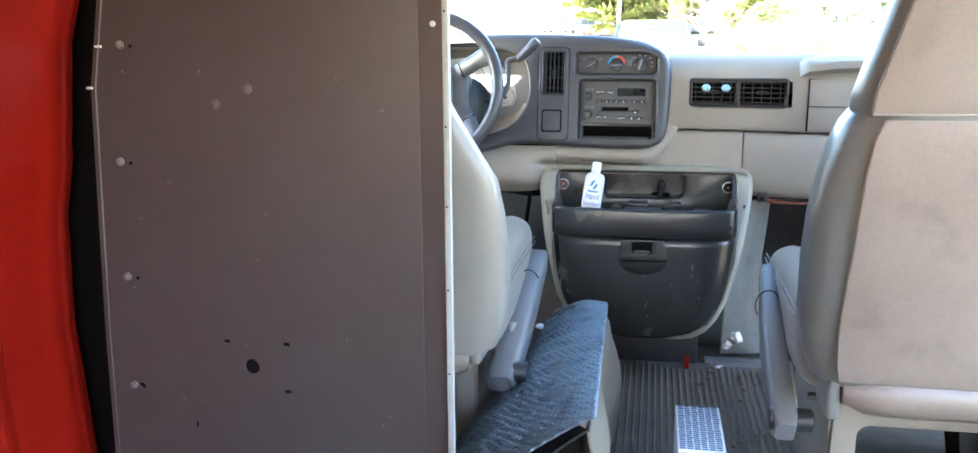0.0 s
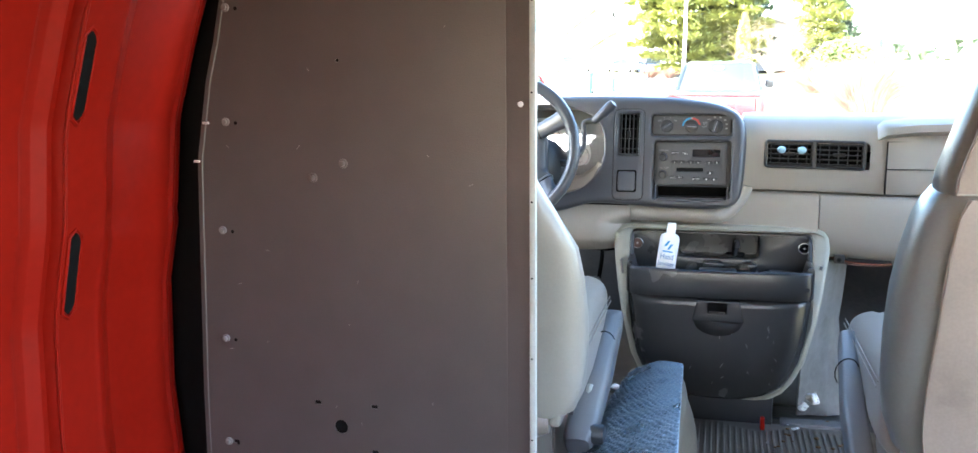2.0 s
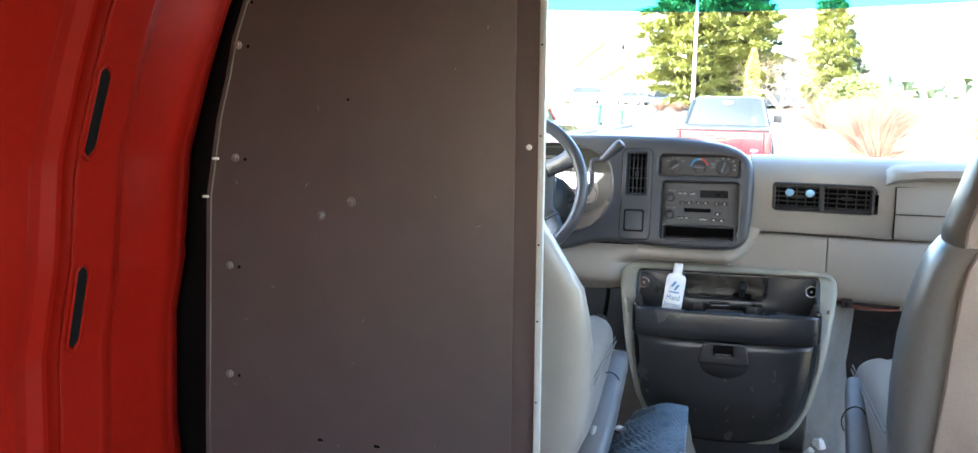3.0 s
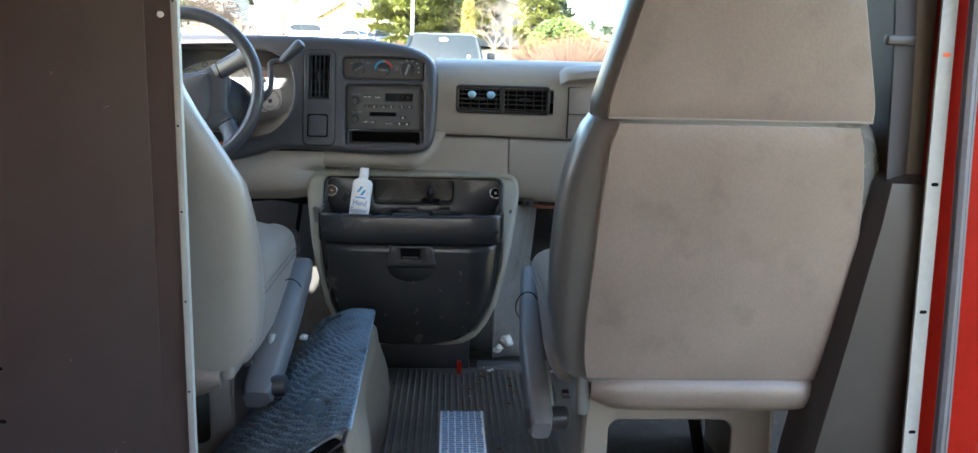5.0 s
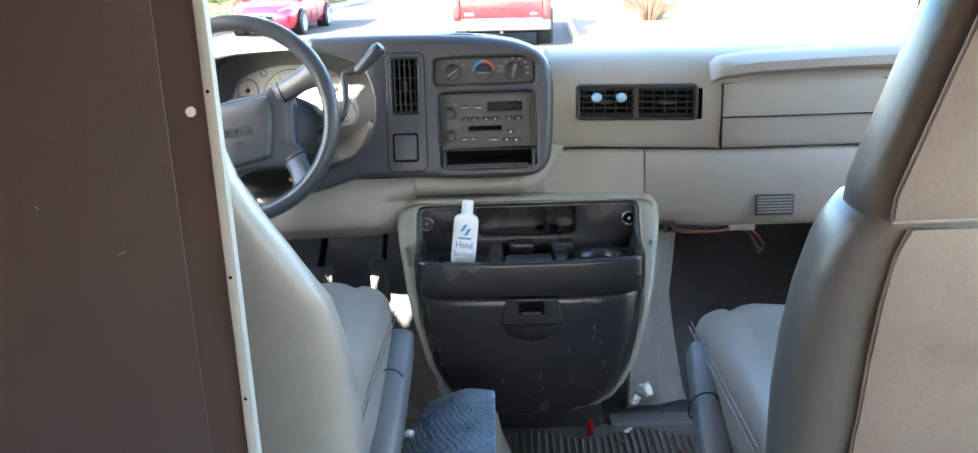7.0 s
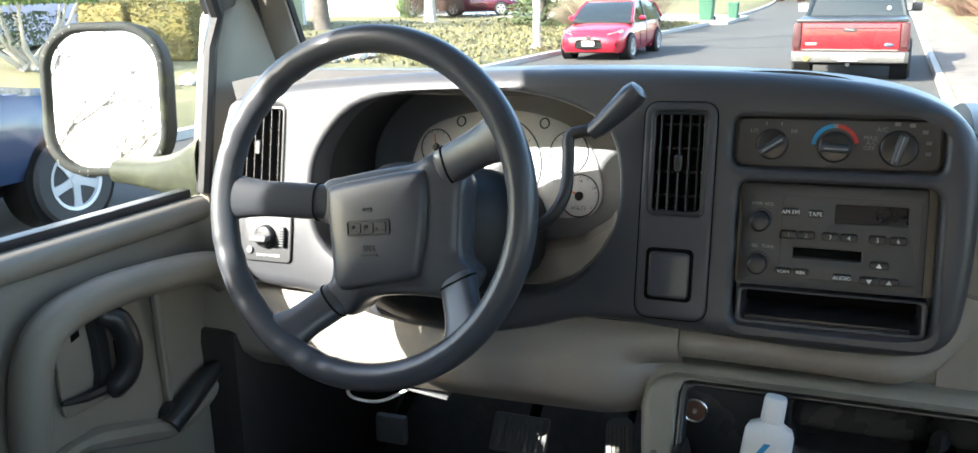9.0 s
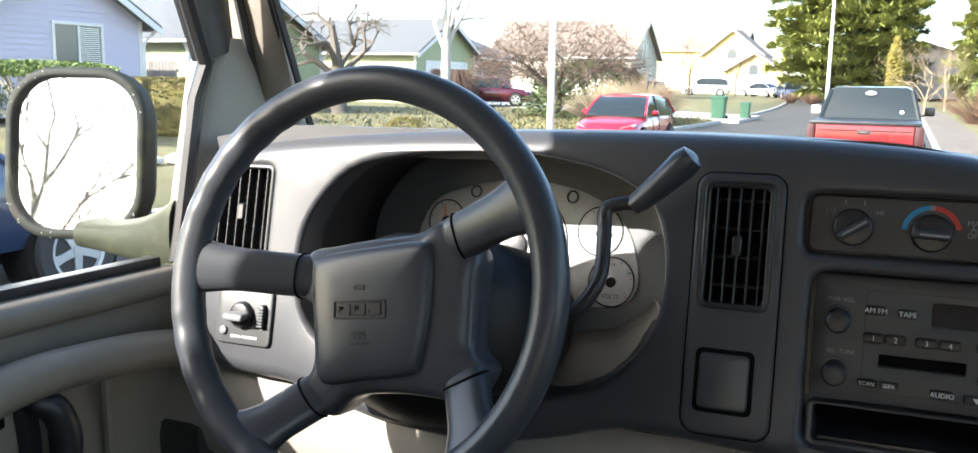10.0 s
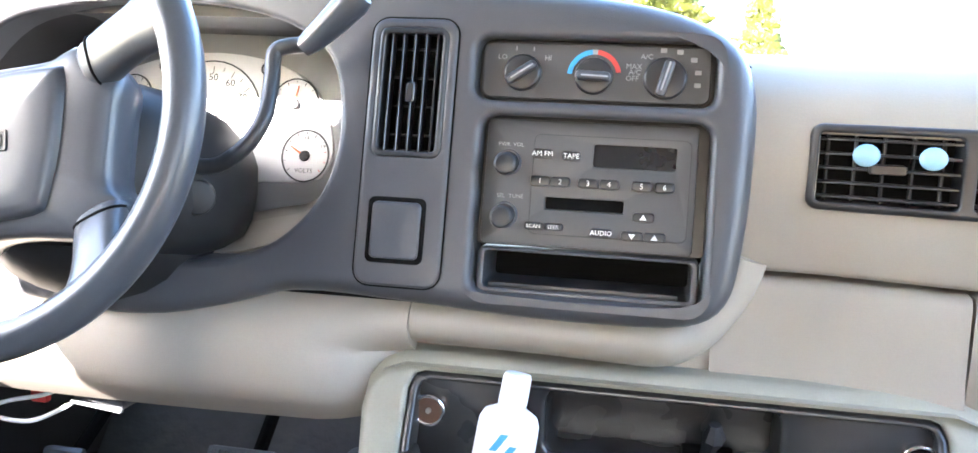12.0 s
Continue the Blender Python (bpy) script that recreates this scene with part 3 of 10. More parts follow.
def build_front_shell():
    # footwell, firewall and floor liner
    bm = B()
    def toe(u, v):
        x = mix(-0.95, 0.95, u)
        y = mix(2.25, 2.72, v)
        z = 0.36 * max(0, (v - 0.25) / 0.75) ** 1.3 + 0.012 * noise.noise(V(x * 9, y * 9, 0))
        return V(x, y, z - 0.02)
    grid(bm, toe, 50, 16, -0.02)
    solid("footwell_liner", bm, M_TOE, "crumpled black liner of the footwell", "floor", kind="structure")
    # firewall coloured near-black for the shade under the dash
    solid("firewall", box(B(), (-0.95, 2.70, -0.05), (0.95, 2.74, 0.66)), M_VOID, "firewall behind the dashboard, its shade put into a near-black colour", "wall", kind="structure")
    for s, nm in ((-1, "driver"), (1, "passenger")):
        bm = box(B(), (s * 0.80, 2.16, -0.02), (s * 0.97, 2.72, 0.50), 0.02)
        solid("kick_panel", bm, M_TRIMDARK, "dark kick panel of the footwell", "trim", kind="structure")
    # windshield with its shade band
    def screen(z0, z1):
        def f(u, v):
            x, z = mix(-1, 1, u), mix(z0, z1, v)
            half = mix(0.88, 0.73, (z - 0.76) / 0.52)
            y = mix(2.76, 2.30, (z - 0.76) / 0.52) - 0.24 * x * x
            return V(x * half, y, z)
        return f
    w = thing("window_1", (0, 2.7, 0.8), "wide raked windshield with a blue shade band", "windshield", kind="structure")
    g = part("pane", grid(B(), screen(0.70, 1.16), 24, 10, 0.005), M_GLASS, w, angle=80)
    g.visible_shadow = False
    g = part("shade_band", grid(B(), screen(1.1605, 1.28), 24, 4, 0.005), M_BAND, w, "blue tinted band", angle=80)
    g.visible_shadow = False
    f = screen(0.76, 1.28)
    bm = B()
    tube(bm, [f(i / 20, 1.0) + V(0, -0.01, 0.01) for i in range(21)], 0.02, 8)
    solid("windshield_header", bm, M_BEIGE, "beige trim along the top of the windshield", "trim", kind="structure")
    for s in (-1, 1):
        # pillar between windshield and door, beige plastic with a pale outer rim
        bm = B()
        rings, seal = [], []
        for t in [i / 10 for i in range(11)]:
            z = mix(0.70, 1.30, t)
            e = f(0.0, (z - 0.76) / 0.52) if s < 0 else f(1.0, (z - 0.76) / 0.52)
            x = abs(e.x)
            yb = 2.42 - 0.09 * max(0, z - 0.70) / 0.30 if z < 1.0 else 2.33 - 0.72 * (z - 1.0)
            xo = max(x + 0.012, mix(0.866, 0.80, max(0, (z - 1.0) / 0.3)))
            yf = max(e.y, yb + 0.02)
            rings.append([V(s * (x + 0.01), e.y + 0.01, z), V(s * (x - 0.018), e.y - 0.02, z), V(s * mix(x - 0.030, xo - 0.02, 0.35), mix(e.y - 0.02, yb, 0.4), z),
                          V(s * mix(x - 0.022, xo - 0.012, 0.75), mix(e.y - 0.02, yb, 0.8), z), V(s * xo, yb, z), V(s * (xo + 0.045), yb, z), V(s * (xo + 0.05), yf + 0.02, z)])
            seal.append(V(s * (xo - 0.002), yb - 0.006, z))
        loft(bm, rings)
        solid("pillar_front", bm, M_BEIGE, "beige plastic windshield pillar trim", "pillar", kind="structure", angle=60)
        bm = B()
        tube(bm, [f(0.0 if s < 0 else 1.0, (z - 0.76) / 0.52) + V(s * -0.012, -0.008, 0) for z in (0.78, 0.9, 1.0, 1.1, 1.2, 1.28)], 0.008, 6)
        solid("windshield_gasket", bm, M_BLACK, "black rubber gasket at the windshield edge", "trim", kind="structure")
        solid("pillar_seal", tube(B(), seal, 0.006, 6), M_BLACK, "black rubber seal between pillar and door", "trim", kind="structure")
        # roof rail over the doors
        bm = B()
        loft(bm, [[V(s * 0.80, y, 1.25), V(s * 0.83, y, 1.30), V(s * 0.62, y, 1.37), V(s * 0.64, y, 1.30)] for y in (1.2, 1.6, 2.0, 2.25)])
        solid("roof_rail", bm, M_BEIGE, "beige trim over the door", "trim", kind="structure")


def door(s):
    """A cab door with its inner panel; s: -1 driver, 1 passenger."""
    nm = "door_1" if s < 0 else "door_2"
    d = thing(nm, (s * 0.88, 1.75, 0), "beige plastic cab door panel with window crank and pull" if s < 0 else "open passenger door with a beige panel", "door", kind="structure")
    # panel
    def f(u, v):
        y, z = mix(1.385, 2.288, u), mix(0.02, 0.662, v)
        x = 0.872 - 0.02 * math.sin(math.pi * v) + 0.02 * (v > 0.97)
        return V(s * x, y, z)
    part("inner_panel", grid(B(), f, 24, 24, 0.02 * -s), M_BEIGE2, d, angle=50)
    bm = B()
    tube(bm, [(s * 0.868, y, 0.655) for y in (1.385, 1.6, 2.0, 2.2)], 0.017, 10)
    part("sill_roll", bm, M_BEIGE2, d)
    part("sill_seal", box(B(), (s * 0.872, 1.385, 0.670), (s * 0.892, 2.19, 0.682), 0.003), M_BLACK, d)
    # window, frame and glass
    win = part("window_frame", B(), M_BLACK, d)
    bm = B()
    # driver's window is cut short at its unseen rear to limit the sun
    y0 = 1.62 if s < 0 else 1.42
    fr = [(s * 0.885, y0, 0.67), (s * 0.875, y0, 0.95), (s * 0.80, y0 + 0.02, 1.22), (s * 0.79, 1.93, 1.26), (s * 0.80, 2.06, 1.20), (s * 0.835, 2.18, 1.03), (s * 0.866, 2.268, 0.905), (s * 0.874, 2.258, 0.86), (s * 0.878, 2.222, 0.67)]
    tube(bm, spline(fr[:3], 4)[:-1] + spline(fr[2:6], 4)[:-1] + [fr[6], fr[7], fr[8]], 0.010, 8)
    loft(bm, [[V(s * x, y, z), V(s * (x - 0.008), y + w * 0.5, z + 0.01), V(s * (x + 0.002), y + w, z + 0.02), V(s * (x + 0.02), y + w, z + 0.02), V(s * (x + 0.02), y, z)] for x, y, z, w in ((0.866, 2.268, 0.905, 0.055), (0.835, 2.18, 1.03, 0.085), (0.80, 2.06, 1.20, 0.09), (0.79, 1.95, 1.25, 0.14))])
    win.data = finish("window_frame", bm, M_BLACK)
    bm = B()
    def gl(u, v):
        z = mix(0.66, 1.245, v)
        return V(s * mix(0.89, 0.80, max(0, (z - 0.85) / 0.4)), mix(y0 + 0.01, 2.222 + 0.19 * (z - 0.67) if z < 0.9 else mix(2.266, 2.02, (z - 0.9) / 0.35), u), z)
    g = part("pane", grid(bm, gl, 6, 8, 0.004), M_GLASS, d, angle=80)
    g.visible_shadow = False
    # fixed trim behind the window; unseen, widened on the driver's side to block sun
    bm = B()
    loft(bm, [[V(s * x, 1.335, z), V(s * x, y0 + 0.005, z), V(s * (x + 0.05), y0 + 0.005, z), V(s * (x + 0.05), 1.335, z)] for x, z in ((0.868, 0.655), (0.868, 0.90), (0.84, 1.05), (0.80, 1.22), (0.72, 1.33))])
    part("rear_trim_light_stop", bm, M_BEIGE2, d)
    # triangular sail panel ahead of the window
    bm = B()
    loft(bm, [[V(s * 0.878, ya, z), V(s * 0.872, ya + 0.004, z), V(s * 0.862, mix(ya, yc, 0.30), z), V(s * 0.858, yc, z), V(s * 0.895, yc, z), V(s * 0.895, ya, z)] for z, ya, yc in ((0.62, 2.212, 2.42), (0.67, 2.222, 2.415), (0.75, 2.235, 2.405), (0.84, 2.256, 2.380), (0.90, 2.270, 2.350), (0.935, 2.298, 2.325))])
    part("sail_panel", bm, M_BEIGE2, d)
    # armrest moulding: a raised roll that runs round a shallow pocket and turns down behind the handle
    a = [(s * 0.846, 1.872, 0.26), (s * 0.842, 1.872, 0.42), (s * 0.838, 1.880, 0.53), (s * 0.834, 1.905, 0.585), (s * 0.832, 1.965, 0.603), (s * 0.832, 2.05, 0.601), (s * 0.834, 2.13, 0.592), (s * 0.838, 2.185, 0.575), (s * 0.842, 2.212, 0.53), (s * 0.846, 2.20, 0.46)]
    part("armrest_roll", tube(B(), spline(a, 6), 0.021, 10), M_BEIGE2, d)
    bm = tube(B(), spline([(s * 0.846, 2.20, 0.47), (s * 0.847, 2.16, 0.42), (s * 0.848, 2.09, 0.395), (s * 0.85, 2.02, 0.415), (s * 0.851, 1.95, 0.435), (s * 0.852, 1.90, 0.43)], 5), [0.014] * 20 + [0.010] * 6, 8)
    part("pocket_rim", bm, M_BEIGE2, d)
    part("pocket_rib", tube(B(), [(s * 0.850, 2.080, 0.575), (s * 0.851, 2.083, 0.50), (s * 0.851, 2.085, 0.43)], 0.006, 8), M_BEIGE2, d)
    bm = tube(B(), spline([(s * 0.852, 2.215, 0.25), (s * 0.852, 2.15, 0.30), (s * 0.853, 2.05, 0.27), (s * 0.853, 1.95, 0.20)], 5), 0.012, 8)
    part("pocket_rim", bm, M_BEIGE2, d)
    # pull handle over its torn opening
    h = part("pull_recess", plate(B(), rrect(1.985, 0.525, 0.115, 0.105, 0.010), [], 0.004, 0.0015, lambda u, v, q: V(s * (0.851 + q), u, v)), M_BEIGE2, d)
    part("pull_hole", plate(B(), [(2.010, 0.495), (2.046, 0.497), (2.044, 0.535), (2.008, 0.538)], [], 0.002, 0.0004, lambda u, v, q: V(s * (0.850 + q), u, v), seg=1), M_VOID, h)
    part("pull_hole", plate(B(), [(1.950, 0.556), (1.962, 0.560), (1.962, 0.574), (1.950, 0.570)], [], 0.002, 0.0004, lambda u, v, q: V(s * (0.850 + q), u, v), seg=1), M_VOID, h)
    grip = spline([(s * 0.845, 1.985, 0.578), (s * 0.832, 2.000, 0.568), (s * 0.828, 2.010, 0.535), (s * 0.832, 2.004, 0.502), (s * 0.845, 1.985, 0.484)], 4)
    hb = tube(B(), grip, [0.012] + [0.0145] * (len(grip) - 2) + [0.011], 12)
    part("pull_handle", hb, M_BLACK, h, "black inside door handle")
    part("pull_back", loft(B(), [[V(s * 0.850, y0_, z_), V(s * 0.843, y0_ + 0.004, z_), V(s * 0.843, y0_ + 0.020, z_), V(s * 0.850, y0_ + 0.024, z_)] for z_, y0_ in ((0.575, 1.970), (0.54, 1.974), (0.51, 1.974), (0.485, 1.968))]), M_BLACK, h)
    part("latch_lever", tube(B(), [(s * 0.845, 1.985, 0.490), (s * 0.842, 1.950, 0.492), (s * 0.845, 1.922, 0.496)], [0.008, 0.006, 0.003], 8), M_BLACK, h)
    c = part("crank_hub", cyl(B(), (s * 0.855, 2.085, 0.410), (s * 0.838, 2.085, 0.410), 0.021, 0.018, 16, 0.004), M_BLACK, d)
    bm = tube(B(), [(s * 0.842, 2.072, 0.402), (s * 0.838, 2.10, 0.420), (s * 0.836, 2.145, 0.440), (s * 0.834, 2.182, 0.452)], [0.016, 0.0165, 0.013, 0.010], 10)
    part("crank_arm", bm, M_BLACK, c)
    part("crank_knob", cyl(B(), (s * 0.836, 2.188, 0.454), (s * 0.806, 2.188, 0.456), 0.0145, 0.0160, 16, 0.005), M_BLACK, c)
    if s < 0:
        # tag tucked in the panel's edge
        t = thing("key_tag", (-0.845, 2.25, 0.31), "black printed plastic tag hanging on the door panel", "tag")
        m = Matrix.Translation((-0.846, 2.250, 0.360)) @ Matrix.Rotation(radians(30), 4, "X")
        part("card", box(B(), (-0.001, -0.011, -0.05), (0.002, 0.011, 0.05), 0.001, 1, m), M_BLACK, t)
        for k in range(5):
            part("print_bar", box(B(), (0.002, -0.006, 0.022 - k * 0.014), (0.0026, 0.005 - (k % 2) * 0.004, 0.029 - k * 0.014), m=m), M_PRINTDIM, t)
    return d


def build_mirror():
    """Big outside mirror on the driver's door, seen through the glass."""
    d = thing("side_mirror", (-1.0, 2.27, 0.62), "large weathered black door mirror flecked with dirt", "mirror")
    n = V(0.30, -0.945, 0.115).normalized()
    o = V(-1.066, 2.25, 0.790)
    ux = V(n.y * -1, n.x, 0).normalized()
    if ux.x < 0:
        ux = -ux
    uz = n.cross(ux) if n.cross(ux).z > 0 else ux.cross(n)
    mp = lambda u, v, q: o + ux * u + uz * v - n * q
    W, H = 0.164, 0.194
    shell = part("mirror_housing", plate(B(), rrect(0, 0, W + 0.024, H + 0.026, 0.064, 8), [rrect(0, 0, W, H, 0.055, 8)], 0.030, 0.006, mp, 0.004, 0.012), M_MIRRORCASE, d)
    bm = B()
    l0 = rrect(0, 0, W + 0.024, H + 0.026, 0.064, 8)
    rings = [[mp(u * k, v * k, q) for u, v in l0] for k, q in ((0.995, 0.026), (0.90, 0.055), (0.72, 0.075), (0.4, 0.085))]
    part("mirror_back", loft(bm, rings), M_MIRRORCASE, d)
    part("mirror_glass", plate(B(), rrect(0, 0, W + 0.002, H + 0.002, 0.055, 8), [], 0.002, 0.0005, lambda u, v, q: mp(u, v, q + 0.009), seg=1), M_MIRROR, d, "silvered mirror glass")
    bm = B()
    rings = []
    for t in [k / 10 for k in range(11)]:
        x, y = mix(-1.04, -0.885, t), mix(2.25, 2.265, t)
        zt, zb = 0.708 + 0.045 * t ** 3, 0.672 - 0.030 * t ** 1.5
        zc, hh, dd = (zt + zb) / 2, (zt - zb) / 2, mix(0.030, 0.048, t)
        rings.append([V(x, y + dd * math.copysign(abs(math.cos(a)) ** 0.7, math.cos(a)), zc + hh * math.copysign(abs(math.sin(a)) ** 0.7, math.sin(a))) for a in [2 * math.pi * q / 18 for q in range(18)]])
    part("mirror_arm", loft(bm, rings), M_MOSS, d, "mossy green mirror arm", angle=60)
    rs = random.Random(2)
    for _ in range(30):
        a = rs.choice(l0)
        u, v = a[0] * rs.uniform(0.93, 0.99), a[1] * rs.uniform(0.9, 0.99)
        part("dirt_speck", xyz(B(), mp(u, v, -0.0003), rs.uniform(0.0003, 0.0008), 6), M_PRINT, d)


M_MOSS = mat("moss_on_black_plastic", (0.030, 0.034, 0.022), 0.6, 0, 0.3, 20, 160, 0.5, 0.001, (0.058, 0.064, 0.034), 0.8, spec=0.2)
M_MIRRORCASE = mat("mossy_black_plastic", (0.020, 0.022, 0.020), 0.65, 0, 0.2, 14, 250, 0.3, 0.0006, (0.055, 0.065, 0.028), 0.5, spec=0.25)
build_shell()
build_partition()
build_right_side()
build_front_shell()
door(-1)
hinge = V(0.92, 2.27, 0)
d2 = door(1)
d2.matrix_basis = Matrix.Translation(hinge) @ Matrix.Rotation(radians(64), 4, "Z") @ Matrix.Translation(-hinge) @ d2.matrix_basis
tagged(d2, "open passenger door with a beige inner panel")
build_mirror()


# ---------------------------------------------------------------- dashboard
def face_y(z):
    return 2.194 + 0.20 * (z - 0.64)


def bezel_xz(u, v):
    """From the bezel's own grid to the van: x and height."""
    return 0.965 * u - 0.0082, v + 0.004 + 0.055 * (0.759 - v)


def dash_mp(off=0.0):
    def mp(u, v, d):
        x, z = bezel_xz(u, v)
        return V(x, face_y(z) + off + d, z)
    return mp


OUT = spline([(p[0], p[1], 0) for p in ((-0.862, 0.66), (-0.858, 0.74), (-0.835, 0.795), (-0.76, 0.815), (-0.60, 0.829), (-0.446, 0.835), (-0.30, 0.836), (-0.17, 0.833), (-0.076, 0.826), (-0.005, 0.812),
        (0.042, 0.786), (0.060, 0.745), (0.061, 0.68), (0.056, 0.61), (0.045, 0.565), (0.012, 0.545), (-0.066, 0.541), (-0.15, 0.543), (-0.23, 0.547), (-0.33, 0.549), (-0.40, 0.53), (-0.48, 0.515),
        (-0.60, 0.52), (-0.70, 0.543), (-0.78, 0.548), (-0.84, 0.565))], 4, True)
OUT = [(p.x, p.y) for p in OUT]
HOOD = [(p.x, p.y) for p in spline([(a, b, 0) for a, b in ((-0.705, 0.68), (-0.695, 0.735), (-0.65, 0.787), (-0.58, 0.806), (-0.50, 0.813), (-0.42, 0.809), (-0.355, 0.793), (-0.315, 0.765), (-0.300, 0.71),
        (-0.306, 0.655), (-0.332, 0.612), (-0.375, 0.582), (-0.44, 0.570), (-0.55, 0.572), (-0.64, 0.585), (-0.69, 0.62))], 4, True)]


def slat_vent(parent, name, cx, cz, w, h, off, vertical, nslats, ncross, label):
    """An air vent: frame, dark back, slats each by itself, a small thumb tab."""
    mp = dash_mp(off)
    v = part(name, plate(B(), rrect(cx, cz, w, h, 0.008, 4), [rrect(cx, cz, w - 0.012, h - 0.012, 0.004, 3)], 0.02, 0.003, mp, 0.002, 0.03), M_BLACK, parent, label)
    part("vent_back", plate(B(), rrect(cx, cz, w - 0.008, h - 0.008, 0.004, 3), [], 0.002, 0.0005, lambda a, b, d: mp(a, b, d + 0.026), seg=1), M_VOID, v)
    iw, ih = w - 0.012, h - 0.012
    for i in range(nslats):
        t = (i + 0.5) / nslats - 0.5
        bm = B()
        if vertical:
            a, b = (cx + t * iw - 0.0009, cz - ih / 2), (cx + t * iw + 0.0009, cz + ih / 2)
        else:
            a, b = (cx - iw / 2, cz + t * ih - 0.0011), (cx + iw / 2, cz + t * ih + 0.0011)
        plate(bm, [(a[0], a[1]), (b[0], a[1]), (b[0], b[1]), (a[0], b[1])], [], 0.012, 0.0006, lambda p, q, d: mp(p, q, d + 0.003), seg=1)
        part("slat", bm, M_BLACK, v)
    for i in range(ncross):
        t = (i + 0.5) / ncross - 0.5
        if vertical:
            a, b = (cx - iw / 2, cz + t * ih - 0.001), (cx + iw / 2, cz + t * ih + 0.001)
        else:
            a, b = (cx + t * iw - 0.001, cz - ih / 2), (cx + t * iw + 0.001, cz + ih / 2)
        part("cross_slat", plate(B(), [(a[0], a[1]), (b[0], a[1]), (b[0], b[1]), (a[0], b[1])], [], 0.008, 0.0005, lambda p, q, d: mp(p, q, d + 0.016), seg=1), M_BLACK, v)
    tabw = (0.008, 0.018) if vertical else (0.022, 0.007)
    part("thumb_tab", plate(B(), rrect(cx, cz, *tabw, 0.002, 2), [], 0.008, 0.001, mp, seg=1), M_BLACK, v)
    return v


def dial(parent, name, cx, cz, r, angle, off):
    mp = dash_mp(off)
    k = part(name, plate(B(), circle(cx, cz, r, 28), [], 0.012, 0.003, lambda u, v, d: mp(u, v, d - 0.008)), M_BLACK, parent, "black rotary knob")
    c, s = math.cos(angle), math.sin(angle)
    bar = [(cx + c * a - s * b, cz + s * a + c * b) for a, b in rrect(0, 0, r * 1.8, r * 0.5, r * 0.2, 3)]
    part("grip", plate(B(), bar, [], 0.012, 0.003, lambda u, v, d: mp(u, v, d - 0.017)), M_DARKGLOSS, k)
    tick = [(cx + c * a - s * b, cz + s * a + c * b) for a, b in rrect(r * 0.1, 0, r * 1.4, r * 0.09, r * 0.03, 1)]
    part("pointer", plate(B(), tick, [], 0.001, 0.0001, lambda u, v, d: mp(u, v, d - 0.0176), seg=1), M_PRINTDIM, k)
    return k


def lettering(parent, text, cx, cz, size, off, material=None, depth=0.0002):
    t = math.atan(0.20)
    p = dash_mp(off)(cx, cz, -0.0003)
    m = Matrix.Translation(p) @ Matrix.Rotation(radians(90) - t, 4, "X")
    return words("lettering", text, size, m, material or M_PRINTDIM, parent, depth)


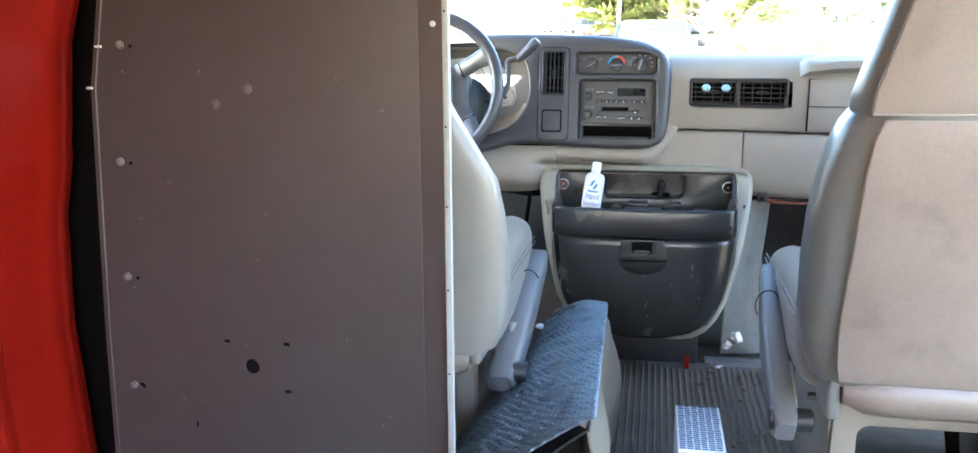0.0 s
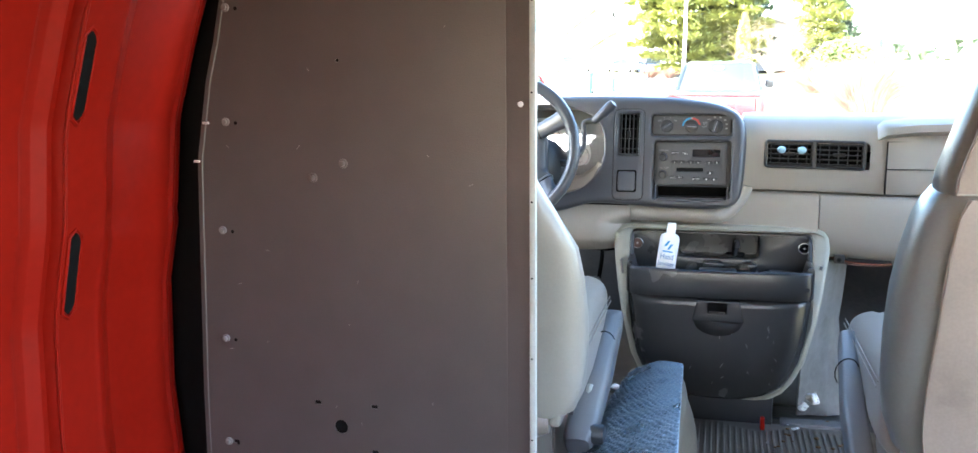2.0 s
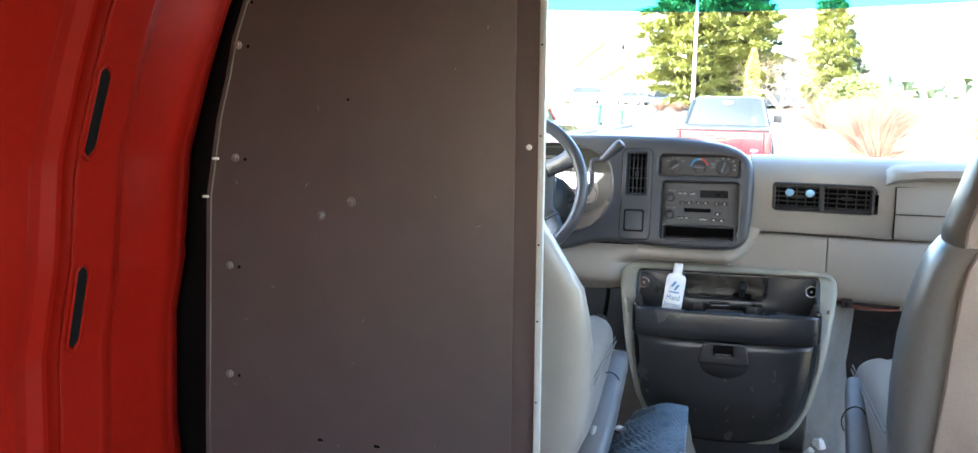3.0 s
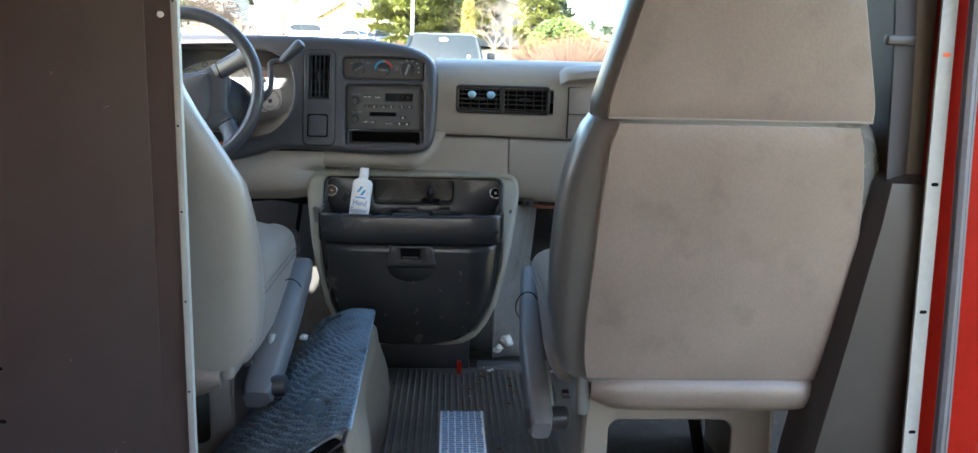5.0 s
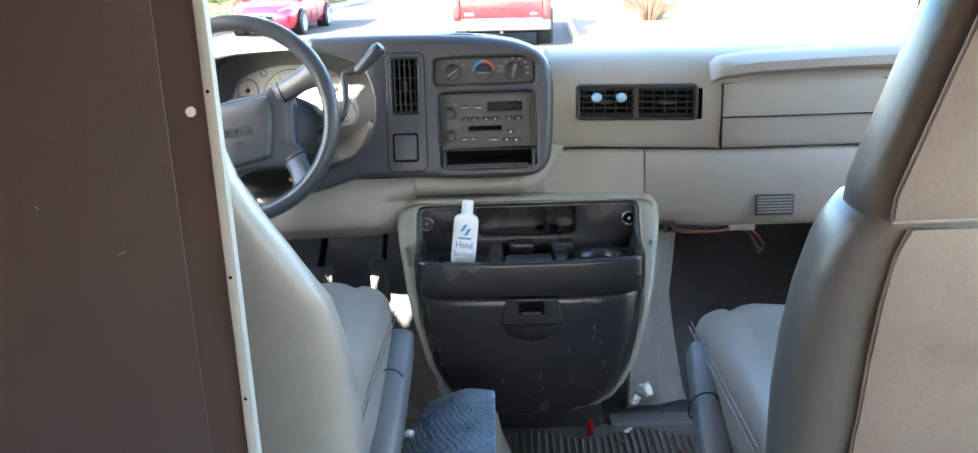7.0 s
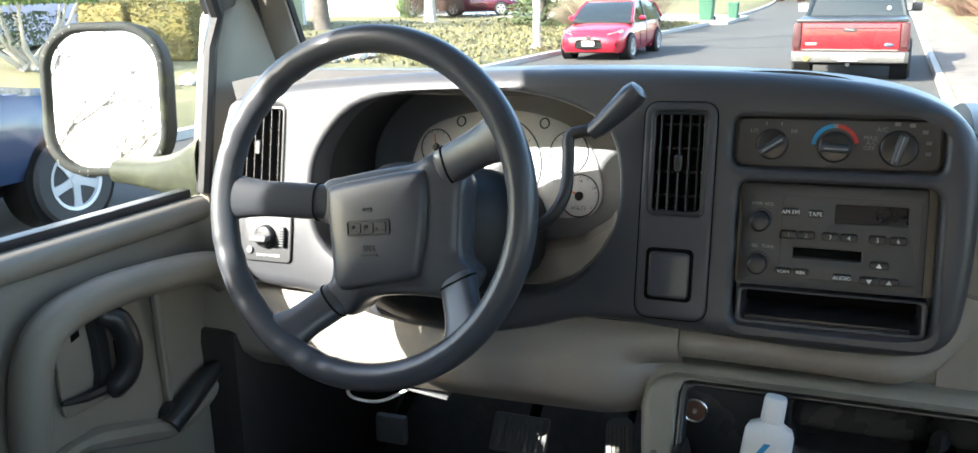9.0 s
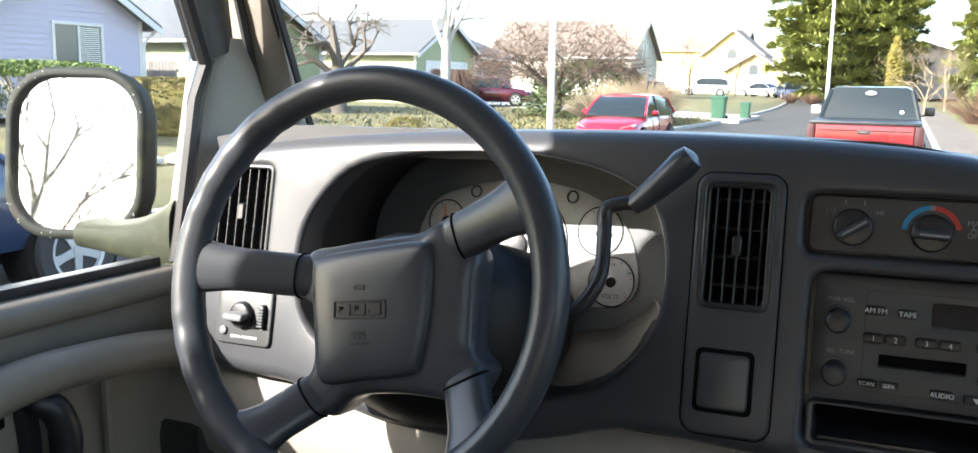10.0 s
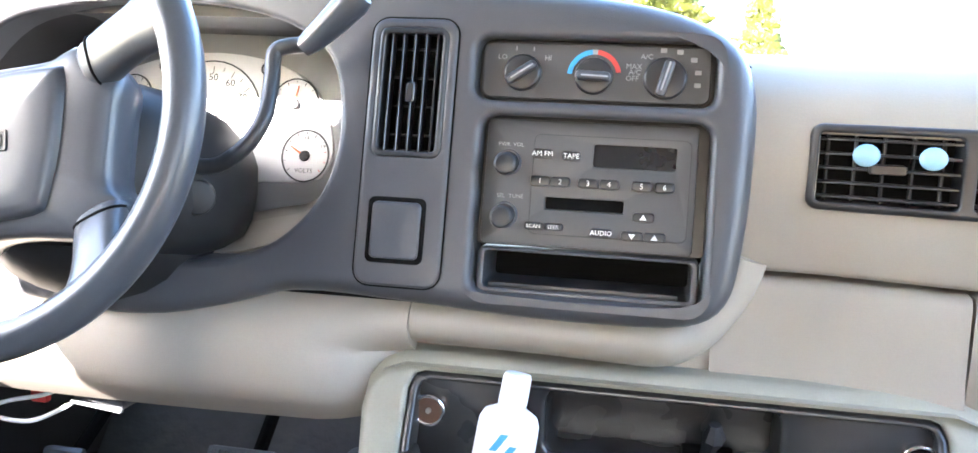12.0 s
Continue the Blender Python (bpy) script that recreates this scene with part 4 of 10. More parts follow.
def build_dash():
    d = thing("dashboard", (0.0, 2.3, 0.45), "beige and charcoal van dashboard with faded plastic", "dashboard")
    # beige upper face right of the cluster, rolled over at the top
    def prof(x):
        k, q = max(0.0, (x - 0.70) / 0.22), max(0.0, min(1.0, (0.37 - x) / 0.26))
        return 0.10 * k * k + 0.060 * q
    XS = [-0.30, -0.1, 0.0, 0.1, 0.227, 0.366, 0.5, 0.65, 0.75, 0.83, 0.90]
    def ribbon(pts, xs):
        return [[V(x, y + prof(x), z) for y, z in pts] for x in xs]
    up = spline([V(2.80, 0.690, 0), V(2.55, 0.750, 0), V(2.36, 0.785, 0), V(2.27, 0.789, 0), V(2.215, 0.780, 0), V(2.185, 0.762, 0), V(2.168, 0.738, 0), V(2.162, 0.70, 0), V(2.166, 0.65, 0), V(2.174, 0.612, 0), V(2.180, 0.6035, 0), V(2.195, 0.601, 0)], 4)
    up = [(p.x, p.y) for p in up] + [(2.30, 0.601), (2.80, 0.64)]
    bm = loft(B(), ribbon(up, [0.045, 0.06, 0.07, 0.08, 0.09, 0.1025, 0.115, 0.13, 0.227, 0.28, 0.3305, 0.366, 0.5, 0.65, 0.75, 0.83, 0.90]))
    hole = [f for f in bm.faces if 0.1 < f.calc_center_median().x < 0.333 and 0.668 < f.calc_center_median().z < 0.722 and f.calc_center_median().y < 2.3 and abs(f.normal.x) < 0.8]
    bmesh.ops.delete(bm, geom=hole, context="FACES")
    part("upper_pad", bm, M_BEIGE, d, angle=45)
    lo = [(2.193, 0.5985), (2.181, 0.596), (2.177, 0.590), (2.178, 0.54), (2.184, 0.48), (2.192, 0.452), (2.205, 0.440), (2.30, 0.43), (2.34, 0.598)]
    part("glove_panel", loft(B(), ribbon(lo, [0.2295, 0.366, 0.5, 0.65, 0.75, 0.83, 0.90])), M_BEIGE, d, angle=45)
    mid = [(2.193, 0.5985), (2.181, 0.596), (2.177, 0.590), (2.176, 0.56), (2.174, 0.53), (2.170, 0.508), (2.30, 0.50), (2.34, 0.598)]
    part("centre_trim", loft(B(), ribbon(mid, [0.03, 0.1, 0.16, 0.2265])), M_BEIGE, d, angle=45)
    # rounded ledge under the bezel, bending up round its corner
    line = spline([V(-0.2275, 0, 0.544), V(-0.12, 0, 0.543), V(-0.05, 0, 0.541), V(-0.016, 0, 0.541), V(0.008, 0, 0.549), V(0.026, 0, 0.567), V(0.042, 0, 0.592), V(0.050, 0, 0.615)], 5)
    rings = []
    for k, p in enumerate(line):
        t = (line[min(k + 1, len(line) - 1)] - line[max(k - 1, 0)]).normalized()
        out = V(t.z, 0, -t.x)
        sink = 0.026 * max(0, (p.x + 0.01) / 0.06)
        rings.append([V(p.x, y + sink, p.z) + out * o for o, y in ((-0.021, 2.212), (-0.018, 2.200), (-0.010, 2.1925), (0.000, 2.190), (0.008, 2.1915), (0.016, 2.197), (0.022, 2.208), (0.026, 2.245), (-0.02, 2.29))])
    part("ledge_trim", loft(B(), rings), M_BEIGE, d, angle=60)
    part("recess_trim", box(B(), (-0.24, 2.236, 0.50), (0.035, 2.29, 0.533), 0.004), M_BEIGE, d)
    # narrow pocket door line beside the grab handle
    part("seam", box(B(), (0.3645, 2.1575, 0.606), (0.3665, 2.172, 0.728), 0), M_VOID, d)
    part("seam", box(B(), (0.3665, 2.1595, 0.664), (0.70, 2.166, 0.6655), 0), M_VOID, d)
    part("seam", box(B(), (0.3665, 2.166, 0.7275), (0.80, 2.178, 0.7295), 0), M_VOID, d)
    bm = B()
    loft(bm, [[V(x, y0, z0) for y0, z0 in ((2.21, zt + 0.002), (2.165 - b, zt), (2.135 - b, zt - 0.012), (2.135 - b, zt - 0.028), (2.165 - b, zt - 0.038), (2.215, zt - 0.034))] for x, zt, b in ((0.345, 0.764, -0.02), (0.36, 0.774, 0.0), (0.42, 0.782, 0.01), (0.55, 0.786, 0.012), (0.70, 0.788, 0.01), (0.78, 0.788, 0.0), (0.85, 0.786, -0.04))])
    part("grab_handle", bm, M_BEIGE, d, "padded grey-beige grab handle", angle=60)
    # low grille on the passenger side
    mp = lambda u, v, q: V(u, 2.176 + q, v)
    g = part("low_grille", plate(B(), rrect(0.478, 0.487, 0.075, 0.042, 0.003, 2), [], 0.004, 0.001, mp, seg=1), M_DARK, d)
    for i in range(6):
        z = 0.472 + i * 0.006
        part("slat", box(B(), (0.444, 2.173, z), (0.512, 2.177, z + 0.0022)), M_BEIGE, g)
    # charcoal cluster bezel
    holes = [HOOD, rrect(-0.7905, 0.733, 0.082, 0.108, 0.010, 4), rrect(-0.236, 0.735, 0.066, 0.120, 0.010, 4), rrect(-0.077, 0.759, 0.206, 0.056, 0.012, 4), rrect(-0.073, 0.640, 0.196, 0.156, 0.014, 4)]
    bz = part("cluster_bezel", plate(B(), OUT, holes, 0.085, 0.020, dash_mp(-0.010), 0.007, 0.045, seg=5), M_DARK, d, "charcoal instrument bezel")
    # pad behind the bezel towards the windshield
    def pad(u, v):
        x = mix(-0.835, 0.046, u)
        zt = 0.8335 - 0.033 * max(0, (-0.72 - x) / 0.18) ** 1.6 - 0.07 * max(0, (x + 0.14) / 0.2) ** 2
        y = mix(face_y(zt) + 0.018, 2.79, v)
        zb = 0.745 - 0.055 * max(0, min(1, (x + 0.35) / 0.4))
        return V(x, y, mix(zt, zb, v ** 1.25) + 0.004 * math.sin(math.pi * min(1, v * 3)))
    part("top_pad", grid(B(), pad, 40, 14, 0.03), M_DARK, d, angle=60)
    # closed lower left: beige knee panel
    def knee(u, v):
        x = mix(-0.86, -0.2285, u)
        zt = 0.552 + 0.0 * u
        zb = 0.452 + 0.02 * math.sin(math.pi * u) * -0.3
        z = mix(zt, zb, v)
        y = 2.205 - 0.022 * math.sin(math.pi * min(1, v * 0.9)) + 0.07 * max(0, v - 0.75) + 0.02 * max(0, 0.15 - v)
        e = max(0.0, min(1.0, (x + 0.315) / 0.075)) * max(0.0, min(1.0, (v - 0.12) / 0.25))
        y += 0.040 * e * e * (3 - 2 * e)
        return V(x, y, z)
    part("knee_panel", grid(B(), knee, 36, 16, 0.012), M_BEIGE, d, "beige knee panel under the wheel", angle=60)
    part("knee_return", box(B(), (-0.86, 2.215, 0.447), (-0.23, 2.40, 0.455), 0.003), M_BEIGE, d)
    for k in range(6):
        part("column_grille_bar", box(B(), (-0.455, 2.176, 0.474 + k * 0.006), (-0.385, 2.19, 0.4765 + k * 0.006), 0.0008, 1), M_PRINT, d)
    # flat near-black plates that paint the shade of openings onto the knee panel
    for x0, x1, z0, z1 in ((-0.640, -0.596, 0.463, 0.490), (-0.545, -0.488, 0.470, 0.500)):
        part("knee_shade_plate", plate(B(), rrect((x0 + x1) / 2, (z0 + z1) / 2, x1 - x0, z1 - z0, 0.009, 4), [], 0.012, 0.002, lambda u, v, q: V(u, 2.178 + q, v), seg=1), M_VOID, d)
    part("notch_shade_plate", plate(B(), rrect(-0.42, 0.49, 0.09, 0.042, 0.012, 4), [], 0.01, 0.002, lambda u, v, q: V(u, 2.181 + q, v), seg=1), M_VOID, d)
    # vents
    slat_vent(d, "side_vent", -0.7905, 0.733, 0.086, 0.112, -0.009, True, 6, 5, "black side air vent")
    # centre strip with vent and blank switch
    st = part("centre_strip", plate(B(), rrect(-0.2355, 0.682, 0.078, 0.238, 0.014, 5), [rrect(-0.236, 0.735, 0.062, 0.114, 0.008, 4)], 0.012, 0.003, dash_mp(-0.013)), M_DARK, d)
    slat_vent(d, "centre_vent", -0.236, 0.735, 0.064, 0.117, -0.0135, True, 5, 4, "black upright air vent")
    part("blank_switch", plate(B(), rrect(-0.2385, 0.6125, 0.044, 0.050, 0.005, 4), [], 0.006, 0.002, dash_mp(-0.0165)), M_DARKGLOSS, st)
    gr = rrect(-0.2355, 0.682, 0.0808, 0.2408, 0.0155, 5)
    part("strip_gap", plate(B(), gr, [rrect(-0.236, 0.735, 0.062, 0.114, 0.008, 4)], 0.002, 0.0003, dash_mp(-0.0106), seg=1), M_VOID, st)
    part("switch_gap", plate(B(), rrect(-0.2385, 0.6125, 0.052, 0.058, 0.006, 4), [], 0.002, 0.0004, dash_mp(-0.0141), seg=1), M_VOID, st)
    # dark backs that close the bezel openings
    part("console_back", plate(B(), rrect(-0.077, 0.759, 0.216, 0.066, 0.012, 4), [], 0.003, 0.0005, dash_mp(0.0165), seg=1), M_BLACK, d)
    part("console_back", plate(B(), rrect(-0.073, 0.662, 0.206, 0.120, 0.010, 4), [], 0.003, 0.0005, dash_mp(0.0165), seg=1), M_BLACK, d)
    # climate control
    cl = part("climate_panel", plate(B(), rrect(-0.077, 0.759, 0.198, 0.050, 0.008, 4), [], 0.008, 0.001, dash_mp(0.006), seg=1), M_RADIO, d, "climate control panel with three knobs")
    dial(cl, "fan_knob", -0.140, 0.757, 0.0165, radians(35), 0.006)
    dial(cl, "temperature_knob", -0.0775, 0.756, 0.0165, radians(-2), 0.006)
    dial(cl, "mode_knob", -0.0165, 0.756, 0.0185, radians(75), 0.006)
    for lo_a, hi_a, m_ in ((96, 176, M_PRINTCYAN), (10, 84, M_PRINTRED), (84, 96, M_PRINTDIM)):
        arc = [(-0.0775 + r * math.cos(radians(a)), 0.756 + r * math.sin(radians(a))) for r, a in [(0.0235, lo_a + (hi_a - lo_a) * i / 12) for i in range(13)] + [(0.0192, hi_a - (hi_a - lo_a) * i / 12) for i in range(13)]]
        part("temperature_arc", plate(B(), arc, [], 0.0006, 0.0001, dash_mp(0.0055), seg=1), m_, cl)
    for t, a, b in (("LO", -0.159, 0.7705), ("HI", -0.1185, 0.7705), ("OFF", -0.0445, 0.755), ("MAX", -0.0435, 0.7655), ("A/C", -0.0425, 0.7605), ("A/C", -0.033, 0.7745)):
        lettering(cl, t, a, b, 0.0062, 0.006)
    for a, b in ((-0.147, 0.7785), (-0.1315, 0.7785), (-0.019, 0.7805), (-0.005, 0.7795), (0.007, 0.773), (0.011, 0.762), (0.011, 0.751)):
        part("symbol", plate(B(), rrect(a, b, 0.0012 if a < -0.1 else 0.0055, 0.004, 0.0004, 1), [], 0.0005, 0.0001, dash_mp(0.0055), seg=1), M_PRINTDIM, cl)
    # radio
    rd = part("radio", plate(B(), rrect(-0.0757, 0.6600, 0.182, 0.110, 0.004, 3), [rrect(-0.078, 0.6425, 0.068, 0.0110, 0.0015, 2), rrect(-0.0375, 0.6860, 0.0705, 0.0200, 0.002, 2)], 0.01, 0.0015, dash_mp(0.004), 0.0008, 0.010, seg=2), M_RADIO, d, "charcoal cassette radio")
    part("radio_display", plate(B(), rrect(-0.0375, 0.6860, 0.071, 0.0205, 0.002, 2), [], 0.002, 0.0003, dash_mp(0.0065), seg=1), M_LCD, rd, "dark radio display")
    part("cassette_slot", plate(B(), rrect(-0.078, 0.6425, 0.0685, 0.0115, 0.0015, 2), [], 0.002, 0.0003, dash_mp(0.0105), seg=1), M_VOID, rd)
    ln = rrect(-0.0575, 0.659, 0.135, 0.088, 0.006, 4)
    part("trim_line", plate(B(), ln, [inset(ln, 0.0008)], 0.0006, 0.0001, dash_mp(0.0036), seg=1), M_BLACK, rd)
    for z in (0.6765, 0.6305):
        k = part("radio_knob", plate(B(), circle(-0.1466, z, 0.0100, 22), [], 0.022, 0.003, dash_mp(-0.016)), M_BLACK, rd)
        part("knob_skirt", plate(B(), circle(-0.1466, z, 0.0118, 22), [], 0.004, 0.001, dash_mp(0.001), seg=1), M_DARK, k)
    def button(cx, cz, w, h, text="", split=False):
        b_ = part("button", plate(B(), rrect(cx, cz, w, h, h * 0.35, 3), [], 0.006, 0.0012, dash_mp(0.0005), seg=2), M_BLACK, rd)
        if text:
            lettering(b_, text, cx, cz, h * 0.75, 0.0005, M_PRINT)
        return b_
    button(-0.1165, 0.6860, 0.0175, 0.0080, "AM FM"); button(-0.0915, 0.6850, 0.0155, 0.0080, "TAPE")
    for i in range(6):
        button((-0.1170, -0.0995, -0.0755, -0.0575, -0.0300, -0.0107)[i], 0.6620, 0.0172, 0.0085, str(i + 1))
    button(-0.1200, 0.6225, 0.0160, 0.0062, "SCAN"); button(-0.1025, 0.6225, 0.0160, 0.0062, "SEEK")
    button(-0.0615, 0.6200, 0.0180, 0.0075, "AUDIO")
    for x, z, s_ in ((-0.0270, 0.6355, 1), (-0.0355, 0.6190, -1), (-0.0165, 0.6190, 1)):
        b_ = button(x, z, 0.0185, 0.0080)
        part("arrow", plate(B(), [(x - 0.003, z - 0.002 * s_), (x + 0.003, z - 0.002 * s_), (x, z + 0.0026 * s_)], [], 0.0004, 0.0001, dash_mp(0.0002), seg=1), M_PRINT, b_)
    for t, a, b in (("PWR", -0.1510, 0.6925), ("VOL", -0.1385, 0.6925), ("SEL", -0.1510, 0.6470), ("TUNE", -0.1375, 0.6470)):
        lettering(rd, t, a, b, 0.0048, 0.004)
    # open cubby under the radio
    cb = part("cubby", plate(B(), rrect(-0.073, 0.581, 0.190, 0.040, 0.006, 4), [rrect(-0.073, 0.582, 0.178, 0.032, 0.004, 3)], 0.02, 0.002, dash_mp(0.006), 0.0015, 0.07), M_DARKGLOSS, d, "open cubby under the radio")
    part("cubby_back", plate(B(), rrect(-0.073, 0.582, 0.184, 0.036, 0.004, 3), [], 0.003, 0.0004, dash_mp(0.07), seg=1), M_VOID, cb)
    part("cubby_lip", box(B(), (-0.160, 2.190, 0.5800), (-0.002, 2.198, 0.5850), 0.002), M_BLACK, cb)
    # right hand vents with two scent clips
    def flat(off=0.0):
        return lambda u, v, q: V(u, 2.160 + 0.060 * (0.37 - u) / 0.26 + 0.02 * (0.70 - v) + off + q, v)
    vt = part("twin_vent", plate(B(), rrect(0.2085, 0.6945, 0.228, 0.070, 0.010, 4), [rrect(0.1525, 0.6945, 0.102, 0.056, 0.004, 3), rrect(0.2645, 0.6945, 0.102, 0.056, 0.004, 3)], 0.02, 0.004, flat(-0.004), 0.002, 0.03), M_BLACK, d, "pair of black air vents")
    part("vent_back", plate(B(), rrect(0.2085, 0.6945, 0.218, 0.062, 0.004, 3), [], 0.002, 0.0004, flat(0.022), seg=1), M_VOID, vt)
    for cx in (0.1525, 0.2645):
        for i in range(5):
            z = 0.694 + ((i + 0.5) / 5 - 0.5) * 0.058
            part("slat", plate(B(), [(cx - 0.052, z - 0.0012), (cx + 0.052, z - 0.0012), (cx + 0.052, z + 0.0012), (cx - 0.052, z + 0.0012)], [], 0.010, 0.0006, flat(0.002), seg=1), M_BLACK, vt)
        for i in range(5):
            x = cx + ((i + 0.5) / 5 - 0.5) * 0.104
            part("cross_slat", plate(B(), [(x - 0.001, 0.666), (x + 0.001, 0.666), (x + 0.001, 0.722), (x - 0.001, 0.722)], [], 0.006, 0.0004, flat(0.012), seg=1), M_BLACK, vt)
        part("thumb_tab", plate(B(), rrect(cx, 0.695, 0.026, 0.008, 0.002, 2), [], 0.008, 0.001, flat(-0.004), seg=1), M_BLACK, vt)
    for cx in (0.1335, 0.1795):
        yc = 2.199 - 0.23 * (cx - 0.1335)
        s_ = thing("scent_clip", (cx, yc, 0.704), "pale blue translucent scent clip on the vent slats", "air freshener", "scent clips on the vent")
        bm = B()
        bmesh.ops.create_uvsphere(bm, u_segments=16, v_segments=8, radius=1, matrix=Matrix.Translation((cx, yc, 0.7060)) @ Matrix.Diagonal((0.0105, 0.005, 0.0090, 1)))
        part("scent_disc", bm, M_BLUECLIP, s_)
        part("clip_prong", box(B(), (cx - 0.003, yc + 0.002, 0.7030), (cx + 0.003, yc + 0.018, 0.7060)), M_WHITE, s_)
    # headlamp switch
    hs = part("headlamp_switch", plate(B(), rrect(-0.7666, 0.6156, 0.0745, 0.064, 0.006, 3), [], 0.006, 0.002, dash_mp(-0.014)), M_RADIO, d, "headlamp switch panel")
    k = part("switch_knob", plate(B(), circle(-0.768, 0.6186, 0.0145, 20), [], 0.01, 0.003, dash_mp(-0.022)), M_BLACK, hs)
    part("switch_grip", plate(B(), rrect(-0.768, 0.6186, 0.026, 0.008, 0.003, 3), [], 0.012, 0.002, dash_mp(-0.034)), M_ARM, k)
    w_ = part("dimmer_wheel", plate(B(), rrect(-0.740, 0.6186, 0.007, 0.026, 0.002, 2), [], 0.008, 0.002, dash_mp(-0.020)), M_BLACK, hs)
    for i in range(7):
        part("dimmer_rib", plate(B(), rrect(-0.740, 0.6086 + i * 0.0033, 0.007, 0.0012, 0.0003, 1), [], 0.004, 0.0003, dash_mp(-0.0212), seg=1), M_ARM, w_)
    part("switch_button", plate(B(), circle(-0.792, 0.5986, 0.005, 14), [], 0.006, 0.001, dash_mp(-0.017)), M_ARM, hs)
    lettering(hs, "DOME OVERRIDE", -0.764, 0.5926, 0.0045, -0.014, M_PRINT)


def build_gauges():
    """Instrument cluster at the back of the hood."""
    c = thing("instrument_cluster", (-0.49, 2.35, 0.60), "pale-faced instrument cluster behind a clear lens", "instruments")
    tilt = 0.26
    mp = lambda u, v, d: V(0.965 * u - 0.0065, 2.335 + tilt * (v - 0.69) + d, v + 0.015)
    outl = [(-0.50 + (x + 0.50) * 0.945, 0.70 + (z - 0.70) * 0.875) for x, z in HOOD]
    part("cluster_back", plate(B(), outl, [], 0.01, 0.002, mp), M_GAUGE2, c)
    # tunnel walls of the hood
    bm = B()
    r0 = [dash_mp()(x, z, 0.034) for x, z in HOOD]
    k = len(HOOD)
    cen = V(-0.50, 2.338, 0.69)
    r1 = []
    for x, z in HOOD:
        xx, zz = -0.50 + (x + 0.50) * 0.93, 0.70 + (z - 0.70) * 0.86
        r1.append(mp(xx, zz, -0.002))
    loft(bm, [r0, r1], False, False)
    part("hood_wall", bm, M_COLUMN, c, "dark inner wall of the instrument hood", angle=60)
    # pale gauge field
    fld = [(p.x, p.y) for p in spline([(a, b, 0) for a, b in ((-0.632, 0.68), (-0.615, 0.730), (-0.565, 0.752), (-0.50, 0.760), (-0.435, 0.752), (-0.385, 0.728), (-0.360, 0.685), (-0.360, 0.645), (-0.40, 0.630), (-0.58, 0.63), (-0.62, 0.645))], 4, True)]
    part("gauge_field", plate(B(), fld, [], 0.004, 0.001, lambda u, v, d: mp(u, v, d - 0.003), seg=1), M_GAUGE, c)
    def gauge(cx, cz, r, needle, sub):
        g = part("gauge", plate(B(), circle(cx, cz, r, 36), [circle(cx, cz, r - 0.0015, 36)], 0.003, 0.0003, lambda u, v, d: mp(u, v, d - 0.0045), seg=1), M_BLACK, c)
        part("gauge_face", plate(B(), circle(cx, cz, r - 0.0015, 36), [], 0.001, 0.0002, lambda u, v, d: mp(u, v, d - 0.0036), seg=1), M_GAUGE, g)
        n = 21 if sub else 11
        for i in range(n):
            a = radians(220 - 260 * i / (n - 1))
            rr = r * 0.9
            ln = r * (0.12 if i % 2 == 0 else 0.07)
            q = [(cx + math.cos(a) * p - math.sin(a) * w, cz + math.sin(a) * p + math.cos(a) * w) for p, w in ((rr, -0.0004), (rr, 0.0004), (rr - ln, 0.0004), (rr - ln, -0.0004))]
            part("tick", plate(B(), q, [], 0.0003, 0.0001, lambda u, v, d: mp(u, v, d - 0.0040), seg=1), M_PRINTRED if not sub and i > n - 4 else M_BLACK, g)
        part("gauge_hub", plate(B(), circle(cx, cz, r * 0.2, 18), [], 0.006, 0.001, lambda u, v, d: mp(u, v, d - 0.008)), M_BLACK, g)
        a = radians(needle)
        q = [(cx + math.cos(a) * p - math.sin(a) * w, cz + math.sin(a) * p + math.cos(a) * w) for p, w in ((0, -0.0012), (r * 0.72, -0.0004), (r * 0.72, 0.0004), (0, 0.0012))]
        part("needle", plate(B(), q, [], 0.001, 0.0002, lambda u, v, d: mp(u, v, d - 0.0068), seg=1), M_ORANGE, g, "orange needle")
        return g
    def gtext(g, t, x, z, s, m_=None):
        m = Matrix.Translation(mp(x, z, -0.0042)) @ Matrix.Rotation(radians(90) - math.atan(tilt), 4, "X")
        words("lettering", t, s, m, m_ or M_BLACK, g, 0.0001)
    g = gauge(-0.502, 0.690, 0.062, 215, True)
    for i, t in enumerate(("10", "20", "30", "40", "50", "60", "70", "80", "90", "100")):
        a = radians(200 - 250 * i / 9)
        gtext(g, t, -0.502 + 0.044 * math.cos(a), 0.690 + 0.044 * math.sin(a), 0.011)
    gtext(g, "mph", -0.478, 0.69, 0.007)
    gauge(-0.595, 0.711, 0.0235, 100, False)
    gauge(-0.596, 0.657, 0.0235, 100, False)
    g = gauge(-0.404, 0.710, 0.0265, 80, False)
    gtext(g, "E", -0.419, 0.706, 0.007); gtext(g, "F", -0.389, 0.706, 0.007)
    g = gauge(-0.386, 0.658, 0.0265, 150, False)
    gtext(g, "VOLTS", -0.386, 0.643, 0.0065); gtext(g, "14", -0.386, 0.676, 0.006); gtext(g, "19", -0.367, 0.668, 0.006)
